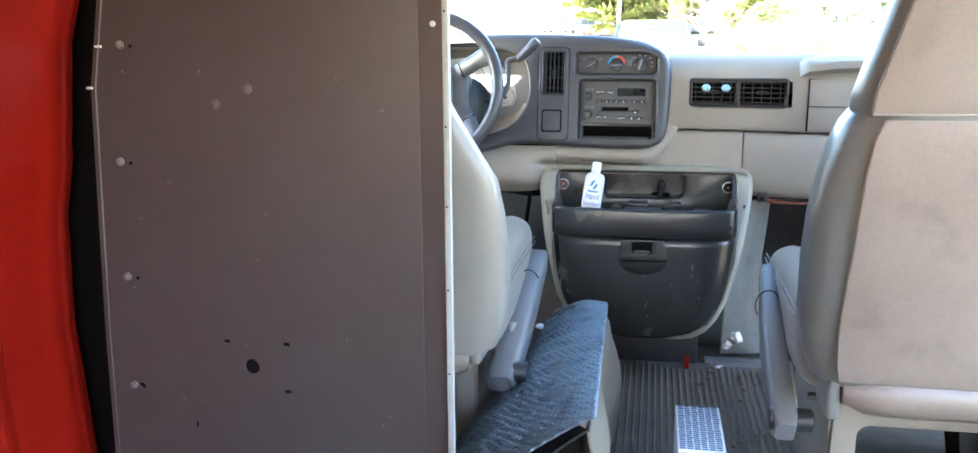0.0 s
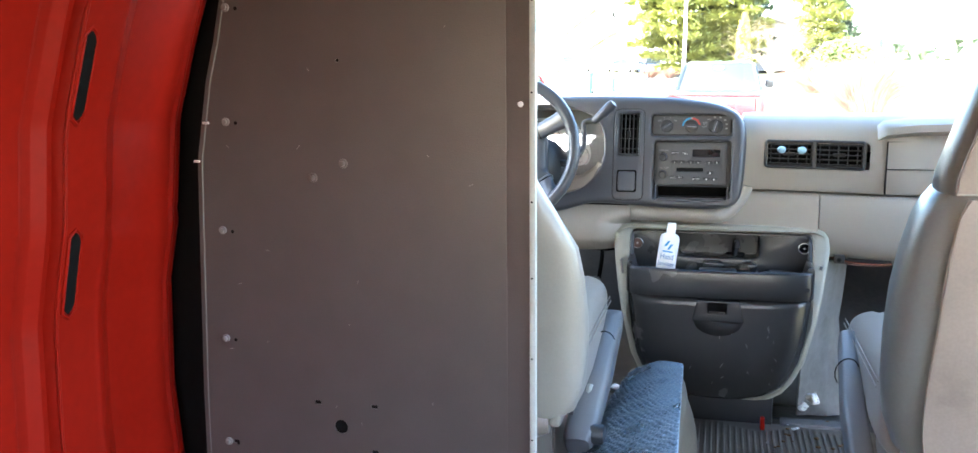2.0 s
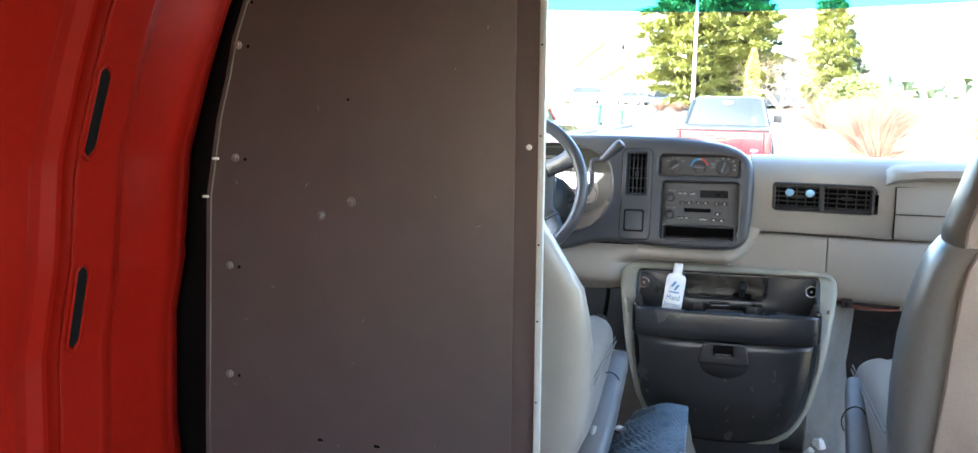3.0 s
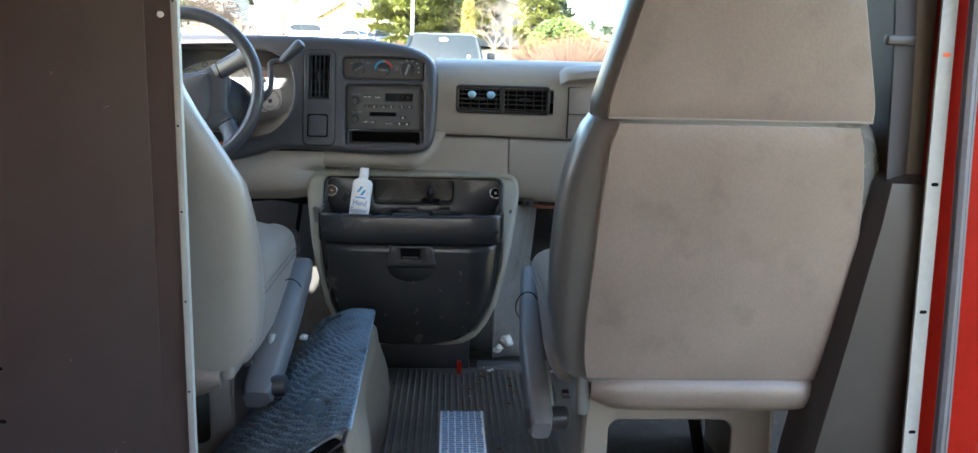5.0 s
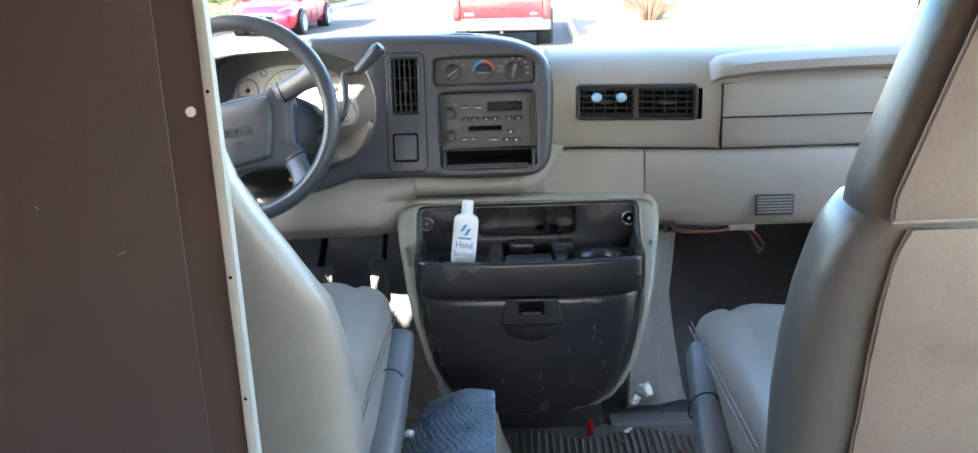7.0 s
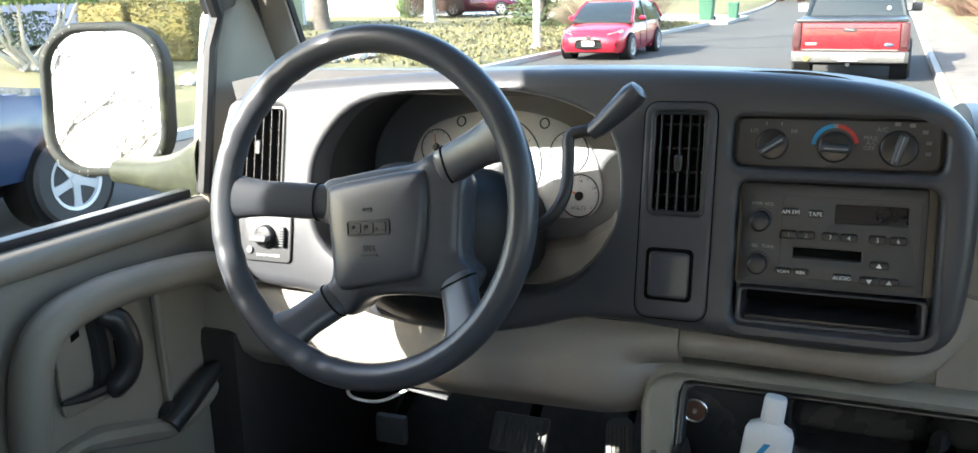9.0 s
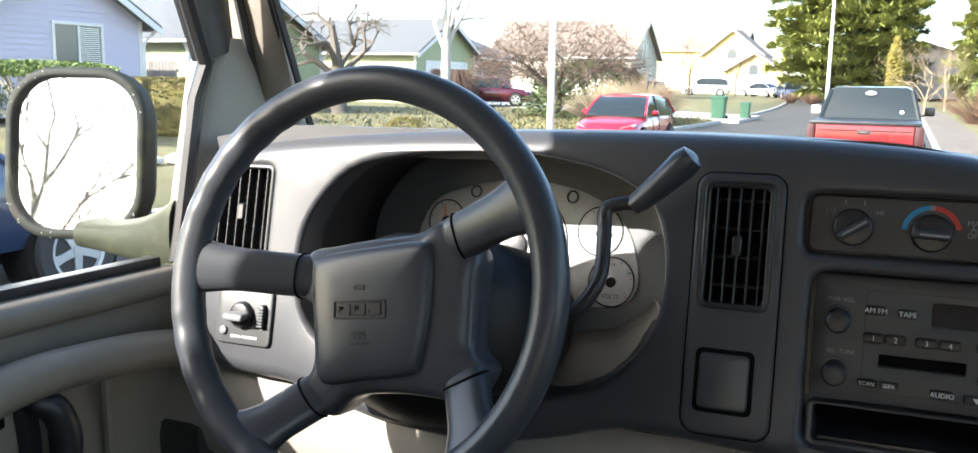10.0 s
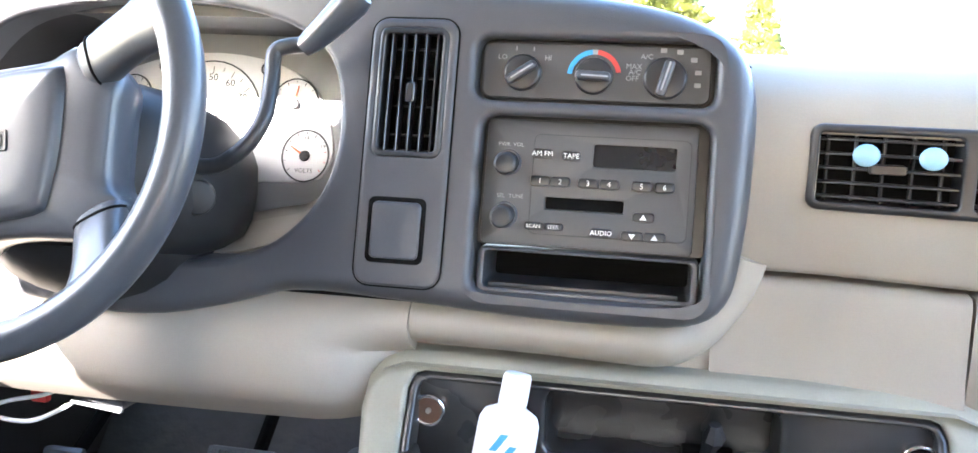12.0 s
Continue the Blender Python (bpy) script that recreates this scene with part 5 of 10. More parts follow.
    for x in (-0.560, -0.440):
        part("turn_signal", plate(B(), circle(x, 0.745, 0.007, 16), [circle(x, 0.745, 0.0055, 16)], 0.002, 0.0003, lambda u, v, d: mp(u, v, d - 0.005), seg=1), M_BLACK, c)
    lens = part("lens", plate(B(), outl, [], 0.001, 0.0002, lambda u, v, d: mp(u, v, d - 0.026), seg=1), M_LENS, c, "clear plastic lens")
    lens.visible_shadow = False
    # beige bowl under the gauges
    bm = B()
    def bowl(u, v):
        a = radians(mix(-88, -8, u))
        x = -0.46 + mix(0.13, 0.165, v) * math.cos(a)
        z = 0.655 + mix(0.055, 0.085, v) * math.sin(a)
        return V(0.965 * x - 0.0065, mix(2.32, 2.215, v) + 0.004 * math.sin(u * 17), z + 0.012)
    part("column_bowl", grid(bm, bowl, 24, 6, 0.004), M_BEIGE, c, "beige crumpled trim under the gauges", angle=60)


def build_column():
    """Steering wheel on its column, with the gear lever."""
    tl = radians(13.0)
    C = V(-0.517, 2.028, 0.712)
    n = V(0, -math.cos(tl), math.sin(tl))
    ex, up0 = V(1, 0, 0), V(0, math.sin(tl), math.cos(tl))
    up = up0
    R, r = 0.1695, 0.0145
    w = thing("steering_wheel", C, "worn charcoal four-spoke steering wheel", "steering wheel")
    P = lambda a, rad, h=0.0: C + (ex * math.cos(a) + up * math.sin(a)) * rad + n * h
    W = lambda u, v, h=0.0: C + ex * u + up * v + n * h
    bm = B()
    rings = []
    N, K = 216, 14
    for i in range(N):
        a = 2 * math.pi * i / N
        grip = 0.0
        deg = math.degrees(a) % 360
        for lo, hi in ((118, 168), (192, 226), (238, 262)):
            if lo < deg < hi:
                grip = 0.0005 * math.sin(i * math.pi / 3)
        rings.append([P(a, R + (r + (grip if math.cos(b) < 0 else 0)) * math.cos(b), (r * 1.06 + grip) * math.sin(b)) for b in [2 * math.pi * j / K for j in range(K)]])
    rings.append(rings[0])
    loft(bm, rings, False, False)
    bmesh.ops.remove_doubles(bm, verts=bm.verts, dist=1e-6)
    part("rim", bm, M_DARKGLOSS, w, "leather-grained wheel rim", angle=60)
    # hub shell, drawn out towards the four spokes
    hubline = [(-0.073, 0.023), (-0.048, 0.032), (-0.010, 0.041), (0.035, 0.050), (0.062, 0.063), (0.092, 0.040), (0.094, 0.012), (0.095, -0.020), (0.098, -0.044), (0.112, -0.060), (0.094, -0.088), (0.070, -0.087), (0.030, -0.088),
               (-0.010, -0.096), (-0.032, -0.116), (-0.064, -0.104), (-0.055, -0.078), (-0.056, -0.045), (-0.061, -0.022), (-0.072, -0.013)]
    base = [(p.x, p.y) for p in spline([(a, b, 0) for a, b in hubline], 4, True)]
    hx, hz = 0.008, -0.028
    rings = []
    for k, h in ((0.80, -0.085), (0.97, -0.072), (1.0, -0.055), (0.995, -0.043), (0.97, -0.036), (0.93, -0.032), (0.80, -0.028), (0.5, -0.026), (0.05, -0.026)):
        rings.append([W(hx + (u - hx) * k, hz + (v - hz) * k, h) for u, v in base])
    part("hub_shell", loft(B(), rings), M_DARKGLOSS, w, "smooth charcoal hub", angle=60)
    padline = [(-0.057, 0.008), (-0.050, 0.020), (-0.010, 0.030), (0.042, 0.040), (0.053, 0.034), (0.057, -0.010), (0.054, -0.056), (0.045, -0.068), (0.010, -0.076), (-0.026, -0.085), (-0.040, -0.080), (-0.048, -0.045)]
    pad = [(p.x, p.y) for p in spline([(a, b, 0) for a, b in padline], 5, True)]
    px, pz = 0.002, -0.024
    rings = []
    for k, h in ((1.05, -0.035), (1.03, -0.0275), (1.0, -0.0235), (0.95, -0.0208), (0.86, -0.0190), (0.6, -0.0178), (0.3, -0.0173), (0.04, -0.0172)):
        rings.append([W(px + (u - px) * k, pz + (v - pz) * k, h) for u, v in pad])
    hub = part("airbag_cover", loft(B(), rings), M_DARKGLOSS, w, "grained airbag cover", angle=60)
    # spokes: rounded bars from the split line at the hub to a flare that wraps the rim
    for (u0, v0), (u1, v1), w0, w1 in (((-0.058, 0.003), (-0.164, 0.003), 0.0195, 0.0270), ((0.062, 0.043), (0.147, 0.080), 0.0200, 0.0300), ((0.088, -0.060), (0.120, -0.114), 0.0200, 0.0300), ((-0.042, -0.094), (-0.090, -0.140), 0.0200, 0.0300)):
        q0, q1 = V(u0, v0, 0), V(u1, v1, 0)
        d = (q1 - q0).normalized()
        sd = V(-d.y, d.x, 0)
        rings = []
        for t in [i / 14 for i in range(15)]:
            ww = mix(w0, w0 * 0.96, t) + (w1 - w0) * max(0, (t - 0.55) / 0.45) ** 2
            cc = q0.lerp(q1, t)
            rings.append([W(cc.x + sd.x * ww * math.copysign(abs(math.cos(b)) ** 0.75, math.cos(b)), cc.y + sd.y * ww * math.copysign(abs(math.cos(b)) ** 0.75, math.cos(b)), mix(-0.047, -0.001, t ** 0.85) + mix(0.0165, 0.0105, t) * math.copysign(abs(math.sin(b)) ** 0.8, math.sin(b))) for b in [2 * math.pi * j / 20 for j in range(20)]])
        part("spoke", loft(B(), rings), M_DARKGLOSS, w, angle=60)
        t = 0.15
        cc = q0.lerp(q1, t)
        part("split_line", tube(B(), [W(cc.x + sd.x * (w0 + 0.0003) * math.copysign(abs(math.cos(b)) ** 0.75, math.cos(b)), cc.y + sd.y * (w0 + 0.0003) * math.copysign(abs(math.cos(b)) ** 0.75, math.cos(b)), mix(-0.047, -0.001, t ** 0.85) + 0.0160 * abs(math.sin(b)) ** 0.8) for b in [math.pi * j / 12 for j in range(13)]], 0.0011, 6), M_VOID, w)
    # maker's mark as a plain frame, small print; all turned a little with the wheel
    tn = radians(7)
    E, F = ex * math.cos(tn) + up * math.sin(tn), up * math.cos(tn) - ex * math.sin(tn)
    Ch = W(-0.003, -0.020, -0.0160)
    H = lambda u, v, q: Ch + E * u + F * v - n * q
    box_ = rrect(0.0, 0.0, 0.050, 0.0160, 0.002, 3)
    part("emblem_frame", plate(B(), box_, [inset(box_, 0.0017)], 0.002, 0.0003, H, seg=1), M_BLACK, hub)
    for i in range(3):
        sh = rrect(-0.0145 + i * 0.0145, 0.0, 0.0125, 0.0105, 0.002, 3)
        part("emblem_mark", plate(B(), sh, [inset(sh, 0.0026)], 0.002, 0.0003, H, seg=1), M_BLACK, hub)
    m = Matrix.Translation(H(0.0, -0.0215, 0)) @ Matrix(((E.x, F.x, n.x, 0), (E.y, F.y, n.y, 0), (E.z, F.z, n.z, 0), (0, 0, 0, 1)))
    words("lettering", "SRS", 0.0095, m, M_BLACK, hub, 0.0004)
    part("underline", plate(B(), rrect(0, -0.0285, 0.019, 0.0016, 0.0006, 1), [], 0.002, 0.0002, H, seg=1), M_BLACK, hub)
    part("horn_symbol", plate(B(), rrect(0.0, 0.0185, 0.010, 0.0045, 0.001, 1), [rrect(0.0, 0.0185, 0.0075, 0.0020, 0.0005, 1)], 0.002, 0.0002, H, seg=1), M_BLACK, hub)
    Ch = W(hx, hz)
    # column shroud
    col = thing("steering_column", C - n * 0.05, "black steering column shroud with gear lever", "steering column")
    bm = B()
    rings = []
    for t, rx, rz in ((0.06, 0.05, 0.05), (0.075, 0.080, 0.060), (0.09, 0.095, 0.068), (0.12, 0.114, 0.075), (0.19, 0.118, 0.074), (0.24, 0.11, 0.066), (0.30, 0.08, 0.055)):
        o = Ch - n * t + V(0.0, 0, 0.008)
        rings.append([o + ex * (rx * math.copysign(abs(math.cos(b)) ** 0.6, math.cos(b))) * (1.0 if math.cos(b) > 0 else 0.72) + up0 * (rz * math.copysign(abs(math.sin(b)) ** 0.7, math.sin(b))) for b in [2 * math.pi * j / 24 for j in range(24)]])
    part("lower_cover", loft(B(), [[V(-0.515 + rx * math.cos(b), y, zc + rz * math.sin(b)) for b in [2 * math.pi * j / 20 for j in range(20)]] for y, zc, rx, rz in ((2.10, 0.632, 0.050, 0.045), (2.13, 0.618, 0.085, 0.060), (2.20, 0.596, 0.092, 0.066), (2.26, 0.575, 0.090, 0.064))]), M_COLUMN, col, angle=60)
    part("shroud", loft(bm, rings), M_COLUMN, col, angle=60)
    part("ignition_barrel", cyl(B(), C - n * 0.145 + ex * 0.105 - up * 0.035, C - n * 0.118 + ex * 0.122 - up * 0.040, 0.017, 0.015, 20, 0.003), M_COLUMN, col)
    pts = spline([C - n * 0.10 + ex * 0.06 + up * 0.0, V(-0.395, 2.14, 0.672), V(-0.360, 2.135, 0.685), V(-0.343, 2.145, 0.712), V(-0.345, 2.165, 0.745), V(-0.347, 2.175, 0.768), V(-0.335, 2.178, 0.774), V(-0.318, 2.180, 0.776)], 5)
    lv = part("gear_lever", tube(B(), pts, 0.0068, 10), M_BLACK, col, "bent black gear lever")
    part("lever_grip", tube(B(), [V(-0.324, 2.180, 0.773), V(-0.315, 2.180, 0.780), V(-0.296, 2.180, 0.797), V(-0.280, 2.180, 0.8125), V(-0.2735, 2.180, 0.8185), V(-0.2715, 2.180, 0.8205)], [0.0085, 0.0105, 0.0125, 0.0138, 0.0115, 0.004], 14), M_DARKGLOSS, lv)
    part("warning_tag", box(B(), (-0.452, 2.10, 0.583), (-0.438, 2.108, 0.588)), M_ORANGE, col)


build_dash()
build_gauges()
build_column()


# ---------------------------------------------------------------- engine cover, pedals and cables
def at_height(z, tab):
    """A value read off a table of (height, value) pairs."""
    for (z0, x0), (z1, x1) in zip(tab, tab[1:]):
        if z <= z1:
            return mix(x0, x1, max(0, (z - z0) / (z1 - z0)))
    return tab[-1][1]


def build_cover():
    c = thing("engine_cover", (0.0, 2.2, 0.0), "greenish beige engine cover with a black bin and tray", "engine cover")
    CX = -0.006
    half = [(0.098, 0.095), (0.103, 0.128), (0.120, 0.158), (0.150, 0.182), (0.20, 0.207), (0.30, 0.231), (0.36, 0.243), (0.43, 0.256), (0.465, 0.261), (0.49, 0.259), (0.506, 0.248), (0.513, 0.228)]
    outer = [(CX + x, z) for z, x in half] + [(CX - x, z) for z, x in half[::-1]]
    inner_t = [(0.120, 0.085), (0.124, 0.126), (0.144, 0.160), (0.19, 0.184), (0.27, 0.206), (0.36, 0.2165), (0.44, 0.220), (0.485, 0.221), (0.496, 0.216), (0.500, 0.204)]
    inner = [(CX + x, z) for z, x in inner_t] + [(CX - x, z) for z, x in inner_t[::-1]]
    fy = lambda z: 2.095 + 0.60 * max(0, z - 0.33)
    mp = lambda u, v, d: V(u, fy(v) + d, v)
    part("cover_rim", plate(B(), outer, [inner], 0.10, 0.013, mp, 0.005, 0.04, seg=4), M_GREENBEIGE, c, "worn greenish beige rim", angle=50)
    hole = [p for p in inner if p[1] > 0.37]
    hole = [(hole[0][0], 0.372)] + hole + [(hole[-1][0], 0.372)]
    part("tray_liner", plate(B(), inset(hole, 0.0006), [inset(hole, 0.0085)], 0.040, 0.004, lambda u, v, d: mp(u, v, d + 0.004), 0.004, 0.03, seg=3), M_BIN, c, angle=50)
    rings = []
    for y, k in ((2.19, 0.995), (2.32, 1.04), (2.5, 1.08), (2.68, 1.1)):
        rings.append([V(x * k * 0.99, y, z * 0.985 if z > 0.2 else z * max(0.0, 1 - (y - 2.19) * 2)) for x, z in outer])
    part("cover_body", loft(B(), rings, False, True), M_GREENBEIGE, c, angle=50)
    # bin door: rounded below, bowed across
    bw = [(0.116, 0.090), (0.122, 0.126), (0.138, 0.155), (0.18, 0.178), (0.21, 0.189), (0.27, 0.203), (0.366, 0.2135)]
    rings, N = [], 28
    for z in (0.116, 0.120, 0.132, 0.145, 0.17, 0.21, 0.26, 0.31, 0.345, 0.358, 0.3635, 0.3655):
        rnd = 0.007 * max(0, 1 - min(z - 0.112, 0.366 - z) / 0.012) ** 2
        w = at_height(z, bw) - rnd * 0.3
        front = [V(CX + t * w, 2.024 + 0.30 * max(0, 0.19 - z) + rnd + 0.012 * t * t + 0.035 * abs(t) ** 10, z) for t in [i / N * 2 - 1 for i in range(N + 1)]]
        rings.append(front + [V(p.x, 2.14, z) for p in front[::-1]])
    dr = part("bin_door", loft(B(), rings), M_BIN, c, "scuffed black bin door", angle=50)
    # tray lip: one wall that runs from the back panel round the front, its top falling towards the front
    plan = spline([(-0.2195, 2.185, 0.438), (-0.2190, 2.150, 0.438), (-0.2180, 2.100, 0.437), (-0.2150, 2.060, 0.4365), (-0.200, 2.034, 0.437), (-0.15, 2.024, 0.436), (-0.08, 2.0205, 0.435), (0.0, 2.0195, 0.435),
                   (0.08, 2.0205, 0.435), (0.15, 2.024, 0.436), (0.200, 2.034, 0.437), (0.2150, 2.060, 0.4365), (0.2180, 2.100, 0.437), (0.2190, 2.150, 0.438), (0.2195, 2.185, 0.438)], 4)
    rings = []
    for i, p in enumerate(plan):
        d = plan[min(i + 1, len(plan) - 1)] - plan[max(i - 1, 0)]
        o = V(d.y, -d.x, 0).normalized()
        q, zt = V(p.x + CX, p.y, 0), p.z
        rings.append([q + o * a + V(0, 0, z) for a, z in ((-0.010, 0.3685), (-0.002, 0.3680), (0.0, 0.3705), (0.0006, 0.395), (0.0004, zt - 0.008), (-0.0008, zt - 0.003), (-0.0035, zt - 0.0005), (-0.008, zt), (-0.0115, zt - 0.002), (-0.014, zt - 0.010), (-0.019, 0.408), (-0.030, 0.398))])
    part("tray_lip", loft(B(), rings), M_BIN, c, "black tray lip", angle=60)
    # latch: a raised trapezoid over a scooped finger hold
    ly = lambda u, v, d: V(u, 2.0235 + d, v)
    l = part("latch_plate", plate(B(), [(-0.062, 0.313), (0.054, 0.313), (0.054, 0.322), (0.044, 0.365), (-0.052, 0.365), (-0.062, 0.322)], [rrect(-0.006, 0.346, 0.046, 0.026, 0.003, 3)], 0.012, 0.004, lambda u, v, d: ly(u, v, d - 0.007), 0.001, 0.010), M_BIN, dr, "black latch plate")
    part("latch_hole", plate(B(), rrect(-0.006, 0.346, 0.048, 0.028, 0.003, 3), [], 0.001, 0.0002, lambda u, v, d: ly(u, v, d - 0.0025), seg=1), M_VOID, l)
    part("latch_button", box(B(), (-0.024, 2.0140, 0.3345), (0.012, 2.021, 0.3385), 0.002), M_BLACK, l)
    def scoop(u, v):
        a = math.pi + math.pi * u
        r = mix(0.0, 1.0, v)
        return V(-0.004 + 0.055 * r * math.cos(a), 2.0205 + 0.0045 * r ** 3 - 0.004 * (1 - r * r), 0.311 + 0.034 * r * math.sin(a))
    part("finger_scoop", grid(B(), scoop, 20, 8), M_BIN, dr, "smooth finger hold", angle=60)
    rs = random.Random(15)
    for _ in range(18):
        x, z, a, L = rs.uniform(-0.13, 0.15), rs.uniform(0.15, 0.30), rs.uniform(0.6, 2.4), rs.uniform(0.004, 0.016)
        t = (x - CX) / at_height(z, bw)
        y = 2.024 + 0.30 * max(0, 0.19 - z) + 0.012 * t * t + 0.035 * abs(t) ** 10
        part("scuff", box(B(), (-L / 2, -0.0006, -0.0004), (L / 2, 0.0006, 0.0004), m=Matrix.Translation((x, y, z)) @ Matrix.Rotation(a, 4, "Y")), M_ARM, dr)
    # tray floor, and the panel behind it with its pocket
    part("tray_floor", box(B(), (-0.21, 2.030, 0.392), (0.198, 2.21, 0.402), 0.003), M_BIN, c)
    mp2 = lambda u, v, d: V(u, 2.203 + d, v)
    back = [(CX - 0.216, 0.385), (CX + 0.216, 0.385), (CX + 0.217, 0.484), (CX + 0.213, 0.496), (CX + 0.203, 0.502), (CX - 0.203, 0.502), (CX - 0.213, 0.496), (CX - 0.217, 0.484)]
    part("tray_back", plate(B(), back, [rrect(-0.008, 0.462, 0.196, 0.058, 0.012, 4)], 0.01, 0.002, mp2, 0.007, 0.06), M_BIN, c)
    part("pocket_back", box(B(), (-0.12, 2.262, 0.415), (0.11, 2.268, 0.50)), M_BIN, c)
    for x in (-0.209, 0.197):
        k = part("lighter_socket", plate(B(), circle(x, 0.4635, 0.0150, 28), [circle(x, 0.4635, 0.0112, 28)], 0.008, 0.0022, lambda u, v, d: mp2(u, v, d - 0.007)), M_CHROME, c, "chromed socket ring")
        part("socket_well", cyl(B(), (x, 2.1985, 0.4635), (x, 2.2020, 0.4635), 0.0125, n=20), M_CABLEBROWN if x < 0 else M_VOID, k)
        part("socket_pin", cyl(B(), (x, 2.195, 0.4635), (x, 2.1995, 0.4635), 0.0024, n=10), M_METAL, k)
    part("latch_tab", box(B(), (-0.052, 2.042, 0.403), (0.036, 2.082, 0.432), 0.008, 3), M_BLACK, c)
    for x in (-0.070, 0.054):
        part("tray_rib", loft(B(), [[V(x - 0.012 * k, y, 0.398), V(x - 0.010 * k, y, 0.402 + h), V(x + 0.010 * k, y, 0.402 + h), V(x + 0.012 * k, y, 0.398)] for y, h, k in ((2.040, 0.022, 0.8), (2.06, 0.026, 1.0), (2.12, 0.030, 1.1), (2.17, 0.022, 1.2), (2.203, 0.018, 1.3))]), M_BIN, c, angle=60)
    # cup well: a raised, flared ring
    rings = []
    for r, z in ((0.060, 0.400), (0.055, 0.409), (0.049, 0.4145), (0.044, 0.4135), (0.040, 0.408), (0.037, 0.401)):
        rings.append([V(0.128 + r * math.cos(a), 2.112 + r * 1.05 * math.sin(a), z) for a in [2 * math.pi * i / 32 for i in range(32)]])
    part("cup_ring", loft(B(), rings, False, False), M_BIN, c, angle=60)
    part("release_lever", tube(B(), [(0.034, 2.235, 0.432), (0.033, 2.215, 0.448), (0.036, 2.20, 0.466), (0.036, 2.196, 0.478)], [0.008, 0.006, 0.010, 0.005], 8), M_BLACK, c)
    part("lever_slot", box(B(), (0.012, 2.222, 0.430), (0.058, 2.258, 0.438), 0.004), M_VOID, c)
    for x, w in ((-0.02, 0.05), (0.070, 0.030)):
        part("tray_block", box(B(), (x - w / 2, 2.16, 0.398), (x + w / 2, 2.20, 0.427), 0.006), M_BIN, c)
    # black block painting the shade under the cover, and red metal there
    solid("cover_shade_block", box(B(), (-0.13, 2.19, 0.0), (0.14, 2.5, 0.10), 0.01), M_BLACK, "black block that stands in for the shade under the engine cover", "floor", kind="structure")
    solid("red_bracket", box(B(), (0.108, 2.15, 0.0), (0.119, 2.17, 0.036), 0.003), M_RED, "small red painted bracket under the cover", "bracket")
    # vinyl side skirts that flare towards the floor
    for s in (-1, 1):
        bm = B()
        def flank(u, v):
            z = mix(0.010, 0.43, v)
            fold = 0.006 * noise.noise(V(u * 5, z * 8, s)) + 0.003 * math.sin(u * 9 + z * 14)
            if s > 0:
                spread = mix(0.140, 0.080, v ** 0.7)
                y = mix(2.262 + 0.035 * u, 2.150 + 0.17 * u ** 0.8, v ** 0.45)
            else:
                spread = 0.004 + 0.17 * (1 - v) ** 1.6
                y = 2.135 + 0.38 * u
            return V(CX + s * (max(at_height(z, half), 0.222 if s > 0 else 0) - 0.014 + spread * u ** (0.9 if s > 0 else 0.6)), y + fold, z)
        grid(bm, flank, 18, 20, 0.006 * s)
        solid("cover_skirt", bm, M_SKIRT, "dusty grey vinyl skirt beside the engine cover", "trim", kind="structure", angle=50)


